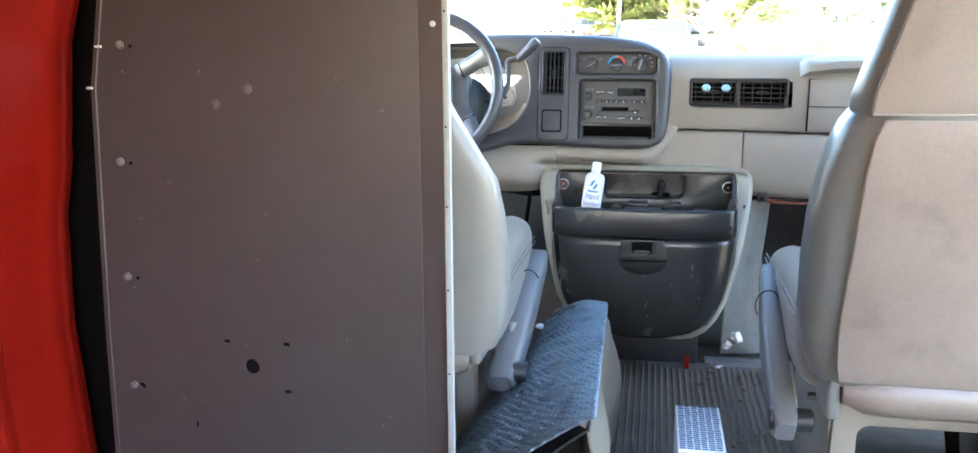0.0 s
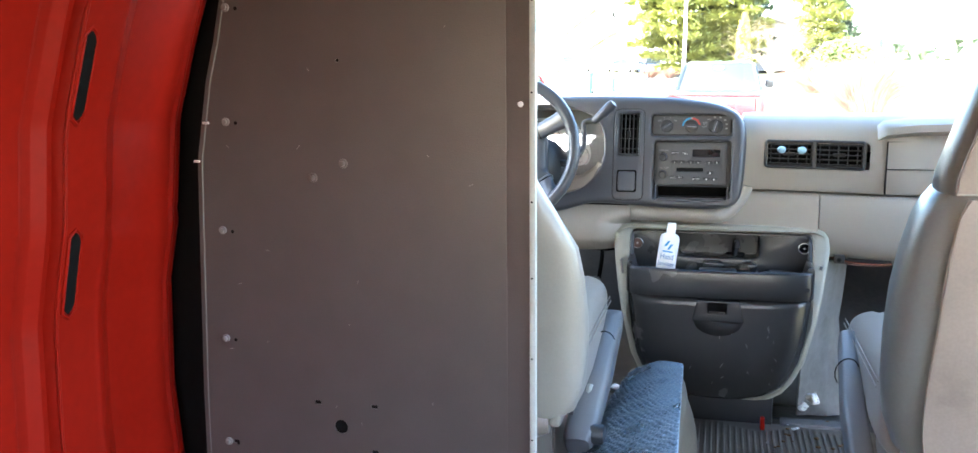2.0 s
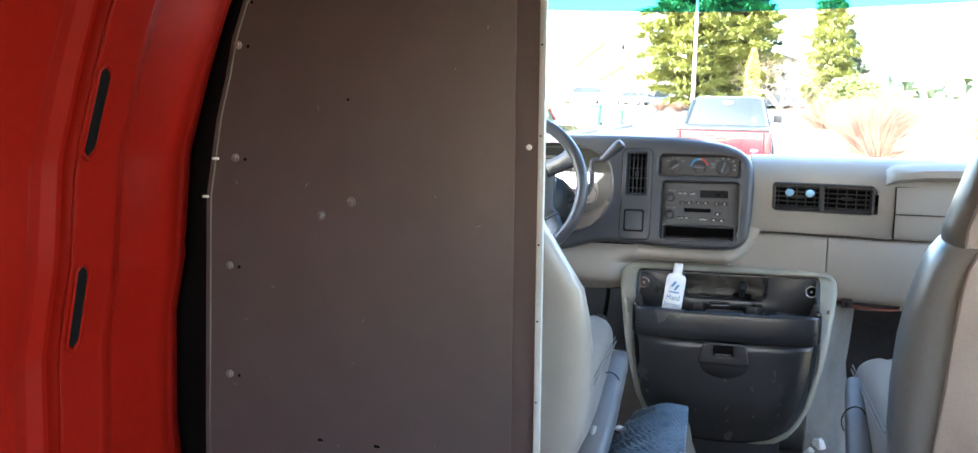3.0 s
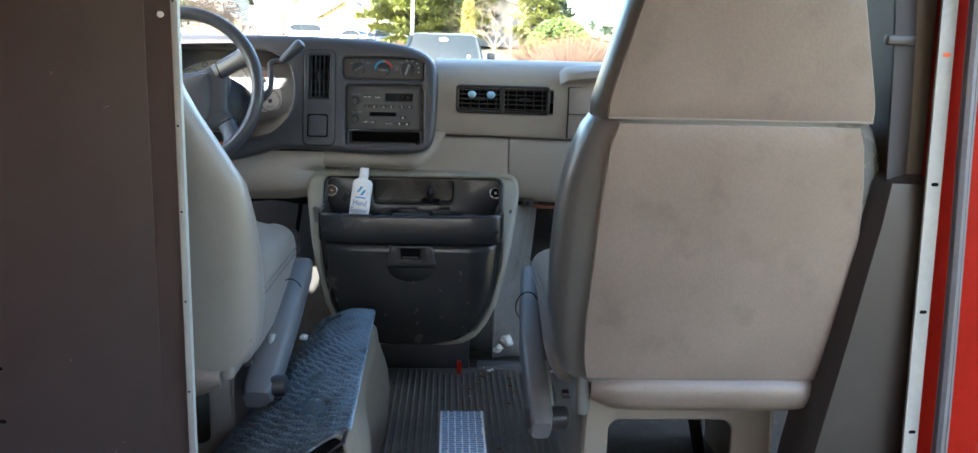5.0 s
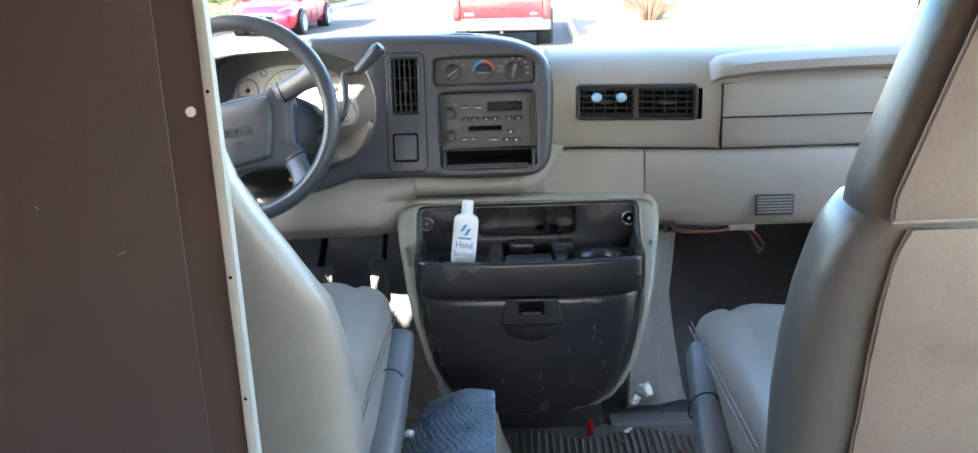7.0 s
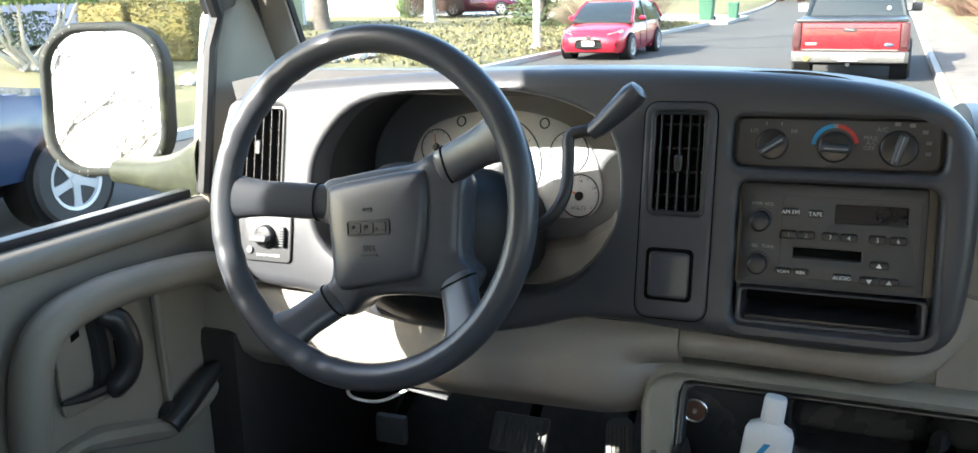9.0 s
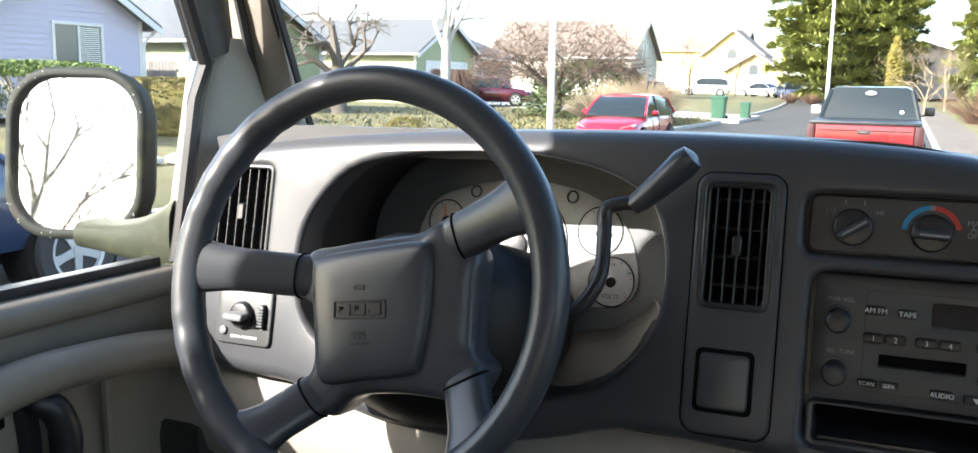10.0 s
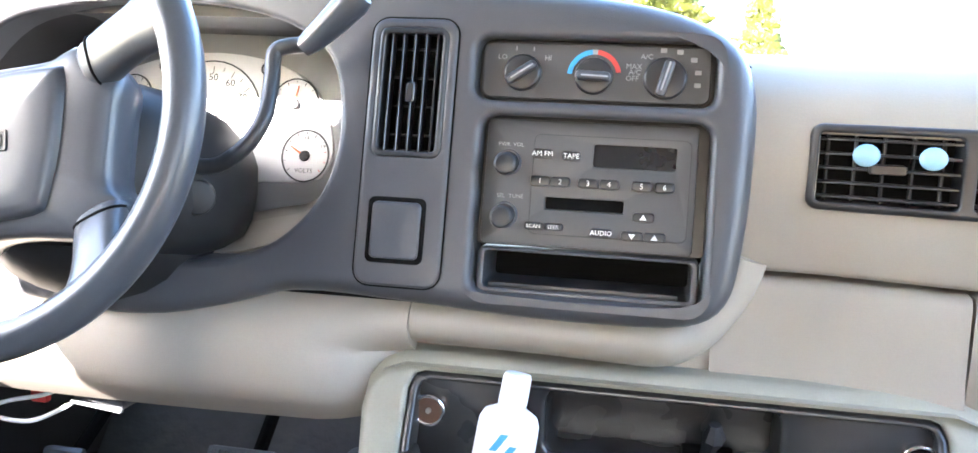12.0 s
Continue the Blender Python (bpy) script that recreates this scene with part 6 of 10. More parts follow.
def build_bottle():
    b = thing("sanitizer_bottle", (-0.132, 2.09, 0.411), "white hand sanitizer bottle with blue print, standing in the tray", "bottle")
    M = Matrix.Translation((-0.133, 2.092, 0.4135)) @ Matrix.Rotation(radians(7), 4, "Y") @ Matrix.Rotation(radians(-8), 4, "X") @ Matrix.Diagonal((0.86, 0.90, 1.09, 1))
    def ring(w, d, z):
        return [M @ V(w * math.copysign(abs(math.cos(a)) ** 0.7, math.cos(a)), d * math.copysign(abs(math.sin(a)) ** 0.8, math.sin(a)), z) for a in [2 * math.pi * i / 28 for i in range(28)]]
    part("bottle_body", loft(B(), [ring(0.024, 0.013, 0), ring(0.0268, 0.0155, 0.003), ring(0.0272, 0.016, 0.02), ring(0.0272, 0.016, 0.070), ring(0.0268, 0.0157, 0.077), ring(0.0235, 0.0145, 0.083), ring(0.0135, 0.012, 0.087), ring(0.0115, 0.0115, 0.089)]), M_WHITE, b)
    part("cap", loft(B(), [ring(0.0122, 0.0122, 0.088), ring(0.0128, 0.0128, 0.090), ring(0.0124, 0.0124, 0.108), ring(0.0112, 0.0112, 0.1105), ring(0.009, 0.009, 0.111)]), M_WHITE, b, "white flip cap")
    def tag(t, z, s, m_=M_PRINTBLUE):
        m = M @ Matrix.Translation((0, -0.0166, z)) @ Matrix.Rotation(radians(90), 4, "X")
        words("lettering", t, s, m, m_, b, 0.0001)
    tag("Hand", 0.034, 0.0175); tag("Sanitizer", 0.0185, 0.0135)
    part("brand_bar", box(B(), (-0.014, -0.0168, 0.0445), (0.014, -0.0162, 0.0475), m=M), M_PRINTCYAN, b)
    for x, z, a in ((-0.004, 0.064, 0.6), (0.005, 0.057, 0.6)):
        pts = [(x + math.cos(a) * p - math.sin(a) * q, z + math.sin(a) * p + math.cos(a) * q) for p, q in ((-0.010, -0.001), (-0.004, -0.0045), (0.010, 0.001), (0.004, 0.0045))]
        part("leaf_mark", plate(B(), pts, [], 0.0006, 0.0001, lambda u, v, d: M @ V(u, -0.0167 + d, v), seg=1), M_PRINTCYAN, b)


def build_footwell():
    p = thing("brake_pedal", (-0.515, 2.45, 0.0), "worn ribbed rubber brake pedal", "pedal", "pedals in the footwell")
    m = Matrix.Translation((-0.504, 2.43, 0.274)) @ Matrix.Rotation(radians(-35), 4, "X")
    part("pedal_pad", box(B(), (-0.045, -0.006, -0.030), (0.045, 0.006, 0.030), 0.006, 2, m), M_ARM, p)
    for i in range(9):
        part("pedal_rib", box(B(), (-0.038 + i * 0.0087, -0.009, -0.024), (-0.034 + i * 0.0087, -0.005, 0.024), 0.001, 1, m), M_ARM, p)
    # pedal arms, here and below, get the footwell's shade as near-black colour
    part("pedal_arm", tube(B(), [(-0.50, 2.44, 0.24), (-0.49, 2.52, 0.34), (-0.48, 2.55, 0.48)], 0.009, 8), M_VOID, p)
    p = thing("accelerator_pedal", (-0.345, 2.44, 0.0), "long ribbed accelerator pedal", "pedal", "pedals in the footwell")
    m = Matrix.Translation((-0.351, 2.44, 0.259)) @ Matrix.Rotation(radians(-25), 4, "X") @ Matrix.Rotation(radians(-6), 4, "Y")
    bm = plate(B(), rrect(0, 0, 0.042, 0.115, 0.018, 5), [], 0.012, 0.004, lambda u, v, d: m @ V(u, d - 0.006, v))
    part("pedal_pad", bm, M_ARM, p)
    for i in range(5):
        part("pedal_rib", box(B(), (-0.014 + i * 0.0065, -0.008, -0.045), (-0.011 + i * 0.0065, -0.004, 0.045), 0.001, 1, m), M_BEIGE2, p)
    part("pedal_arm", tube(B(), [(-0.345, 2.45, 0.27), (-0.34, 2.52, 0.36), (-0.34, 2.55, 0.46)], 0.006, 8), M_VOID, p)
    p = thing("parking_brake_pedal", (-0.66, 2.35, 0.0), "grey parking brake pedal by the kick panel", "pedal")
    part("pedal_pad", box(B(), (-0.70, 2.335, 0.275), (-0.65, 2.35, 0.32), 0.006), M_ARM, p)
    part("pedal_arm", tube(B(), [(-0.67, 2.345, 0.3), (-0.66, 2.42, 0.36), (-0.66, 2.45, 0.45)], 0.008, 8), M_VOID, p)
    k = thing("cable", (-0.64, 2.24, 0.36), "white cable looped under the dashboard", "cable")
    part("cable_loop", tube(B(), spline([(-0.595, 2.26, 0.440), (-0.615, 2.24, 0.424), (-0.655, 2.235, 0.414), (-0.679, 2.235, 0.404), (-0.670, 2.235, 0.394), (-0.635, 2.235, 0.394), (-0.605, 2.24, 0.407), (-0.580, 2.25, 0.424), (-0.56, 2.27, 0.44)], 5), 0.0024, 8), M_WHITE, k)
    part("cable_plug", box(B(), (-0.638, 2.24, 0.412), (-0.620, 2.25, 0.426), 0.003), M_PRINTRED, k)
    k = thing("diagnostic_module", (-0.56, 2.25, 0.40), "grey box with pale edge hanging under the dashboard", "electronics")
    m = Matrix.Translation((-0.552, 2.228, 0.425)) @ Matrix.Rotation(radians(6), 4, "Y")
    part("module_case", box(B(), (-0.028, 0.0, -0.004), (0.026, 0.05, 0.006), 0.003, 2, m), M_DARKGLOSS, k)
    part("module_edge", box(B(), (-0.029, -0.004, -0.006), (0.027, 0.002, -0.002), 0.001, 1, m), M_ARM, k)
    # pale strip added to paint the knee panel's lower lip as sunlit
    k = thing("sunlit_lip_strip", (-0.40, 2.22, 0.44), "thin cream strip that paints sunlight on the dashboard's lower lip", "trim")
    part("strip", box(B(), (-0.465, 2.206, 0.4435), (-0.335, 2.222, 0.4515), 0.002), M_HEADLINER, k)
    part("strip_tab", box(B(), (-0.335, 2.210, 0.4435), (-0.318, 2.220, 0.4495), 0.001), M_BLACK, k)
    # orange and brown wires right of the cover
    for i, (z, m_) in enumerate(((0.432, M_WIRE), (0.427, M_CABLEBROWN), (0.436, M_BLACK))):
        k = thing("wire", (0.36, 2.22, z), ("orange", "brown", "black")[i] + " wire hanging under the glove box", "wire", "wires under the glove box")
        part("strand", tube(B(), spline([(0.25, 2.25, z + 0.01), (0.30, 2.215, z), (0.37, 2.21, z - 0.004 + 0.003 * i), (0.43, 2.215, z), (0.47, 2.25, z - 0.03 - 0.02 * i), (0.49, 2.28, z - 0.06)], 5), 0.0022, 6), m_, k)
    k = thing("under_dash_bracket", (0.29, 2.21, 0.44), "small beige mounting bracket under the glove box", "bracket")
    part("bracket_plate", box(B(), (0.268, 2.205, 0.428), (0.292, 2.217, 0.450), 0.002), M_TRIMDARK, k)
    part("bracket_hole", cyl(B(), (0.278, 2.1995, 0.438), (0.278, 2.201, 0.438), 0.005, n=10), M_VOID, k)
    k = thing("under_dash_bracket", (0.42, 2.21, 0.44), "small beige mounting bracket under the glove box", "bracket")
    part("bracket_plate", box(B(), (0.40, 2.205, 0.428), (0.45, 2.22, 0.446), 0.002), M_BEIGE2, k)


# ---------------------------------------------------------------- seats
def seat(s, cx, dy, low, label):
    """A high-backed van seat. s: 1 with the aisle on its left, -1 on its right; low sinks its backrest."""
    t = thing("passenger_seat" if s > 0 else "driver_seat", (cx, 1.45 + dy, 0), label, "seat", "front seats")
    X = lambda u: cx - s * u
    prof = [(0.300, 0.165), (0.306, 0.200), (0.322, 0.228), (0.36, 0.241), (0.42, 0.249), (0.50, 0.250), (0.57, 0.246), (0.63, 0.237), (0.68, 0.224), (0.705, 0.213), (0.722, 0.200)]
    top = [(0.708, 0.190), (0.722, 0.204), (0.745, 0.203), (0.80, 0.188), (0.88, 0.166), (0.95, 0.146), (0.995, 0.120), (1.015, 0.080), (1.02, 0.03)]
    if low:
        prof = prof[:8] + [(0.66, 0.220), (0.70, 0.196), (0.74, 0.172), (0.78, 0.152), (0.83, 0.138), (0.88, 0.120), (0.91, 0.085), (0.925, 0.035)]
    def drop(z):
        return z - low
    def yr(z):
        return 1.240 + dy + (0.10 if z < 0.72 else 0.16) * (0.72 - z)
    def shell(tab, depth):
        rings = []
        for z, w in tab:
            e = depth * (1.0 if z > 0.34 else 0.85) * (1 - 0.5 * max(0, min(1, (z - 0.45) / 0.2)) if low else 1)
            yc = yr(z) + e / 2
            rings.append([V(X(w * math.copysign(abs(math.cos(a)) ** 0.45, math.cos(a))), yc + e / 2 * math.copysign(abs(math.sin(a)) ** 0.62, math.sin(a)), drop(z)) for a in [2 * math.pi * i / 56 for i in range(56)]])
        return loft(B(), rings)
    # passenger seat takes the shaded vinyl copy, driver seat the lighter one
    skin = M_VINYLSHADE if s > 0 else M_VINYLSIDE
    part("backrest", shell(prof, 0.150), skin, t, "grey vinyl backrest", angle=60)
    z = 0.720
    if low:
        # seam round the foot of the backrest
        rim = [V(X(u), yr(0.33) + 0.004 + 0.03 * abs(u / 0.235) ** 6, drop(0.318 + 0.045 * abs(u / 0.235) ** 4)) for u in [mix(-0.235, 0.235, i / 20) for i in range(21)]]
        part("piping", tube(B(), rim, 0.0022, 6), M_SEAM, t)
    else:
        part("head_section", shell(top, 0.115), skin, t, "vinyl upper backrest", angle=60)
        # flat rear panels between the seams
        def panel(z0, z1, tab, edge):
            def f(a, b):
                z = mix(z0, z1, b)
                w = max(0.01, at_height(z, tab) - edge(z))
                u = mix(-w, w, a)
                bow = 0.0035 * (1 - (2 * a - 1) ** 8) * (1 - (2 * b - 1) ** 10) + 0.002 * noise.noise(V(u * 7, z * 7, s))
                return V(X(u), yr(z) + 0.0025 - bow, drop(z))
            return grid(B(), f, 26, 24, 0.004 * s)
        e1 = lambda z: at_height(z, ((0.32, 0.036), (0.37, 0.044), (0.42, 0.050), (0.47, 0.0545), (0.52, 0.057), (0.57, 0.0555), (0.62, 0.052), (0.66, 0.047), (0.72, 0.038)))
        e2 = lambda z: 0.018
        part("rear_panel", panel(0.325, 0.712, prof, e1), M_VINYL, t, "stained vinyl rear panel", angle=60)
        part("rear_panel", panel(0.722, 0.985, top, e2), M_VINYL, t, "scuffed vinyl upper rear panel", angle=60)
        for sg in (-1, 1):
            for tab, e, z0, z1 in ((prof, e1, 0.325, 0.712), (top, e2, 0.722, 0.975)):
                pts = [V(X(sg * (at_height(z, tab) - e(z) + 0.001)), yr(z) + 0.0015, drop(z)) for z in [mix(z0, z1, i / 14) for i in range(15)]]
                part("piping", tube(B(), pts, 0.0018, 6), M_SEAM, t)
        w = at_height(0.715, prof) - 0.018
        part("piping", tube(B(), [V(X(mix(-w, w, i / 12)), yr(z) - 0.0005, drop(z)) for i in range(13)], 0.0022, 6), M_SEAM, t)
    # lower roll, cushion, base
    bm = B()
    y0 = yr(0.32) + 0.012
    rings = []
    for i in range(13):
        u = mix(-0.185, 0.185, i / 12)
        k = 1 - abs(u / 0.185) ** 8 * 0.5
        rings.append([V(X(u), y0 + 0.012 + 0.032 * math.cos(a) * k, drop(0.300) + 0.035 * math.sin(a) * k) for a in [2 * math.pi * j / 14 for j in range(14)]])
    part("lower_roll", loft(bm, rings), M_VINYL, t, "pale vinyl roll", angle=60)
    for sg in (-1, 1):
        part("side_flap", box(B(), (min(X(sg * 0.184), X(sg * 0.206)), y0 + 0.005, 0.255), (max(X(sg * 0.184), X(sg * 0.206)), y0 + 0.10, 0.338), 0.009, 3), M_VINYLSHADE if s > 0 else M_VINYLSIDE, t)
    bm = B()
    rings = []
    prof_c = [(1.39, 0.04, 0.02), (1.40, 0.075, 0.06), (1.45, 0.085, 0.068), (1.6, 0.085, 0.066), (1.75, 0.083, 0.068), (1.83, 0.078, 0.064), (1.875, 0.062, 0.048), (1.895, 0.03, 0.02)]
    fine_c = spline([V(a, b, c) for a, b, c in prof_c], 4)
    for q in fine_c:
        y, h, wsh = q
        ring = []
        for i in range(56):
            a = 2 * math.pi * i / 56
            ca, sa = math.cos(a), math.sin(a)
            u = (0.168 + wsh) * math.copysign(abs(ca) ** 0.35, ca)
            zz = 0.335 + h * math.copysign(abs(sa) ** 0.5, sa)
            if sa > 0:
                zz -= 0.008 * math.exp(-((abs(u) - 0.165) / 0.010) ** 2)
                zz += 0.005 * abs(math.sin(math.pi * u / 0.082)) * (1 if abs(u) < 0.165 else 0)
                zz -= 0.010 * math.exp(-(u / 0.13) ** 2)
                zz += 0.028 if low else 0
            ring.append(V(X(u), y + dy * 0.6, zz))
        rings.append(ring)
    part("cushion", loft(bm, rings), M_VINYLSIDE, t, "pleated grey vinyl cushion", angle=60)
    for k in (0, 0.006):
        pts = [V(X(0.236 + k * 0.4), y, 0.385 - k * 1.6) for y in [mix(1.44, 1.84, i / 10) + dy * 0.6 for i in range(11)]]
        part("stitching", tube(B(), pts, 0.0012, 5), M_SEAM, t)
    yb = 1.43 + dy
    mp = lambda u, v, d: V(X(u), yb + d, v)
    base = part("seat_base", plate(B(), [(-0.165, 0.0), (0.175, 0.0), (0.165, 0.235), (-0.155, 0.235)], [rrect(0.02, 0.135, 0.215, 0.115, 0.02, 4)], 0.012, 0.004, mp, 0.004, 0.012), M_BEIGE2, t, "beige pressed steel seat base", angle=50)
    for u in (-0.158, 0.166):
        part("base_side", box(B(), (min(X(u - 0.006), X(u + 0.006)), yb + 0.01, 0.0), (max(X(u - 0.006), X(u + 0.006)), yb + 0.36, 0.238), 0.003), M_BEIGE2, base)
    part("base_top", box(B(), (X(0.17) if s > 0 else X(-0.16), yb, 0.236), (X(-0.16) if s > 0 else X(0.17), yb + 0.37, 0.25), 0.004), M_BLACK, base)
    part("base_brace", tube(B(), [V(X(-0.03), yb + 0.05, 0.20), V(X(-0.11), yb + 0.25, 0.02)], 0.012, 8), M_VOID, base)
    part("slide_bar", box(B(), (min(X(0.06), X(0.215)), yb - 0.04, 0.246), (max(X(0.06), X(0.215)), yb - 0.02, 0.256), 0.003), M_BLACK, t)
    # aisle armrest, raised towards the front
    ya = 1.40 + dy
    if s > 0:
        A0, A1, A2, thick = V(X(0.246), ya, 0.185), V(X(0.252), ya + 0.17, 0.285), V(X(0.240), ya + 0.37, 0.372), 1.0
    else:
        A0, A1, A2, thick = V(X(0.222), ya, 0.180), V(X(0.238), ya + 0.17, 0.272), V(X(0.246), ya + 0.37, 0.350), 1.45
    bm = B()
    rings = []
    for q, wd, hh in ((0, 0.016, 0.020), (0.04, 0.021, 0.030), (0.5, 0.021, 0.034), (0.9, 0.019, 0.026), (0.97, 0.017, 0.020), (1.0, 0.010, 0.010)):
        c = A0.lerp(A1, q / 0.5) if q < 0.5 else A1.lerp(A2, (q - 0.5) / 0.5)
        dd = (A2 - A0).normalized()
        nn = V(0, -dd.z, dd.y)
        rings.append([c + V(wd * thick * math.copysign(abs(math.cos(a)) ** 0.5, math.cos(a)), 0, 0) + nn * (hh * math.copysign(abs(math.sin(a)) ** 0.5, math.sin(a))) for a in [2 * math.pi * j / 16 for j in range(16)]])
    ar = part("armrest", loft(bm, rings), M_ARM, t, "raised grey plastic armrest", angle=50)
    q = A0.lerp(A1, 1.4)
    part("armrest_joint", tube(B(), [q + V(0.0213 * math.cos(a), -0.020 * math.sin(a), 0.0335 * math.sin(a)) + V(0, 0.01, 0.005) for a in [2 * math.pi * j / 16 for j in range(16)]], 0.0012, 5, True), M_VOID, ar)
    part("pivot", cyl(B(), (X(0.20), ya + 0.02, 0.20), (X(0.272), ya + 0.02, 0.20), 0.02, n=16, bev=0.004), M_BLACK, ar)
    part("link_rod", tube(B(), [V(X(0.226), ya + 0.02, 0.19), V(X(0.232), ya + 0.10, 0.27)], 0.007, 8), M_PANELEDGE, ar)
    return t


def build_seats():
    p = seat(1, 0.487, 0.0, 0.0, "stained grey-beige vinyl passenger seat seen from behind")
    seat(-1, -0.482, 0.14, 0.04, "grey vinyl driver seat behind the steel partition")
    rs = random.Random(9)
    for i in range(34):
        # crumbs and flecks stuck to the back of the seat
        u, z = rs.gauss(0.05, 0.11), rs.choice((rs.uniform(0.35, 0.70), rs.uniform(0.73, 0.86)))
        if abs(u) > 0.17:
            continue
        y = 1.240 + (0.10 if z < 0.72 else 0.16) * (0.72 - z) - 0.0015
        m = Matrix.Translation((0.487 - u, y, z)) @ Matrix.Rotation(rs.uniform(0, 3), 4, "Y")
        L = rs.uniform(0.0015, 0.008 if z > 0.72 else 0.004)
        part("fleck", box(B(), (-L / 2, -0.0006, -0.0006), (L / 2, 0.0012, 0.0007), m=m), M_PAPER if i % 3 else M_VOID, p)


# ---------------------------------------------------------------- floor and loose things
def build_floor_things():
    m = thing("floor_mat", (0.12, 1.9, 0), "ribbed black rubber floor mat, dusty with debris", "floor mat")
    part("mat_sheet", box(B(), (-0.20, 1.30, 0.0005), (0.40, 2.20, 0.006), 0.002), M_MAT, m)
    n = 40
    for i in range(n):
        x = -0.19 + i * 0.58 / (n - 1)
        part("rib", box(B(), (x - 0.0035, 1.50, 0.005), (x + 0.0035, 2.155 - 0.02 * math.sin(i * 0.4), 0.0105), 0.0018, 1), M_MAT, m)
    solid("floor_trim", box(B(), (0.16, 2.19, 0.0), (0.62, 2.235, 0.014), 0.006), M_ARM, "grey edge strip of the floor covering", "trim", kind="structure")
    rs = random.Random(5)
    for i in range(46):
        x, y = rs.gauss(0.22, 0.10), rs.gauss(2.02, 0.13)
        if not (-0.18 < x < 0.40 and 1.5 < y < 2.24):
            continue
        bm = B()
        r = rs.uniform(0.002, 0.007)
        xyz(bm, V(x, y, 0.0105 + r * 0.3), (r, r * rs.uniform(0.5, 1), r * 0.4), 6)
        solid("leaf_crumb", bm, M_LEAF if i % 4 else M_PAPER, "dry leaf crumb on the rubber mat", "debris", "crumbs on the mat")
    for k, (x, y) in enumerate(((0.20, 1.72), (0.235, 1.76))):
        solid("twig", tube(B(), [(x, y, 0.013), (x + 0.03, y + 0.012, 0.015), (x + 0.05, y + 0.03 - k * 0.02, 0.013)], 0.0013, 5), M_BOARD, "dry twig on the rubber mat", "debris")
    # crumpled paper
    for j, (c, r) in enumerate((((0.238, 2.235, 0.070), 0.017), ((-0.216, 1.80, 0.215), 0.009), ((0.218, 2.232, 0.045), 0.013))):
        bm = B()
        bmesh.ops.create_icosphere(bm, subdivisions=3, radius=r, matrix=Matrix.Translation(c))
        for v in bm.verts:
            d = (v.co - Vector(c))
            v.co = Vector(c) + Vector((d.x, d.y, d.z * 0.75)) * (1 + 0.75 * noise.noise(v.co * 60 + V(j, 0, 0)) + 0.4 * noise.noise(v.co * 150))
        solid("crumpled_paper", bm, M_PAPER, "crumpled scrap of white paper on the floor" if j != 1 else "crumpled scrap of white paper by the armrest", "paper", "paper scraps", angle=20)
    # printed carton
    b = thing("carton", (0.11, 1.52, 0), "white carton printed all over in blue, on the mat", "box")
    x0, x1, y0, y1, z1 = 0.070, 0.152, 1.424, 1.618, 0.130
    part("carton_body", box(B(), (x0, y0, 0.011), (x1, y1, z1), 0.003, 2), M_PAPER, b)
    rs = random.Random(3)
    for r in range(22):
        y = y0 + 0.006 + r * (y1 - y0 - 0.012) / 21
        for c in range(6):
            x = x0 + 0.004 + c * 0.0125
            part("print_bar", box(B(), (x, y - 0.0026, z1 - 0.0005), (x + rs.uniform(0.0095, 0.0115), y + 0.0026, z1 + 0.0004)), M_PRINTBLUE if (r + c) % 2 else M_PRINTSLATE, b)
    for c in range(5):
        x = x0 + 0.006 + c * 0.0150
        part("print_panel", box(B(), (x, y0 - 0.0004, 0.085), (x + 0.0115, y0 + 0.001, 0.124)), M_PRINTBLUE if c % 2 else M_PRINTSLATE, b)
        for q in range(3):
            sh = [(x + 0.00575 + 0.0042 * math.cos(a), 0.093 + q * 0.0115 + 0.0036 * math.sin(a)) for a in [2 * math.pi * i / 8 for i in range(8)]]
            part("print_mark", plate(B(), sh, [], 0.0004, 0.0001, lambda u, v, d: V(u, y0 - 0.0008 + d, v), seg=1), M_PAPER, b)
        for q in range(4):
            part("print_bar", box(B(), (x, y0 - 0.0004, 0.030 + q * 0.012), (x + 0.011, y0 + 0.001, 0.036 + q * 0.012)), M_PRINTSLATE, b)
    # folded foil sunshade draped between seat and aisle
    f = thing("foil_sunshade", (-0.15, 1.55, 0), "folded reflective bubble-foil sunshade with a beige back", "sunshade")
    def edge_z(v):
        return 0.236 + 0.012 * v
    def sheet(u, v):
        y = mix(1.290, 1.872 + 0.02 * u, v)
        x = -0.066 - 0.012 * v - u * mix(0.30, 0.115, v)
        z = edge_z(v) + 0.008 * math.sin(math.pi * u) * v - (u ** 1.5) * mix(0.17, 0.03, v) - 0.035 * math.sin(math.pi * min(1, u * 1.2)) * (1 - v) ** 3
        k = 0.0016 * math.sin(v * 70) + 0.0035 * noise.noise(V(x * 22, y * 9, 1)) + 0.0018 * math.sin(u * 95) * math.sin(v * 210)
        return V(x, y, z + k)
    part("foil_sheet", grid(B(), sheet, 120, 230, 0.004), M_FOIL, f, "blue-silver quilted foil", angle=70)
    # black sheet that follows the foil a little below it
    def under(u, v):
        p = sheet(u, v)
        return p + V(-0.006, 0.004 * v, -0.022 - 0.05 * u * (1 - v))
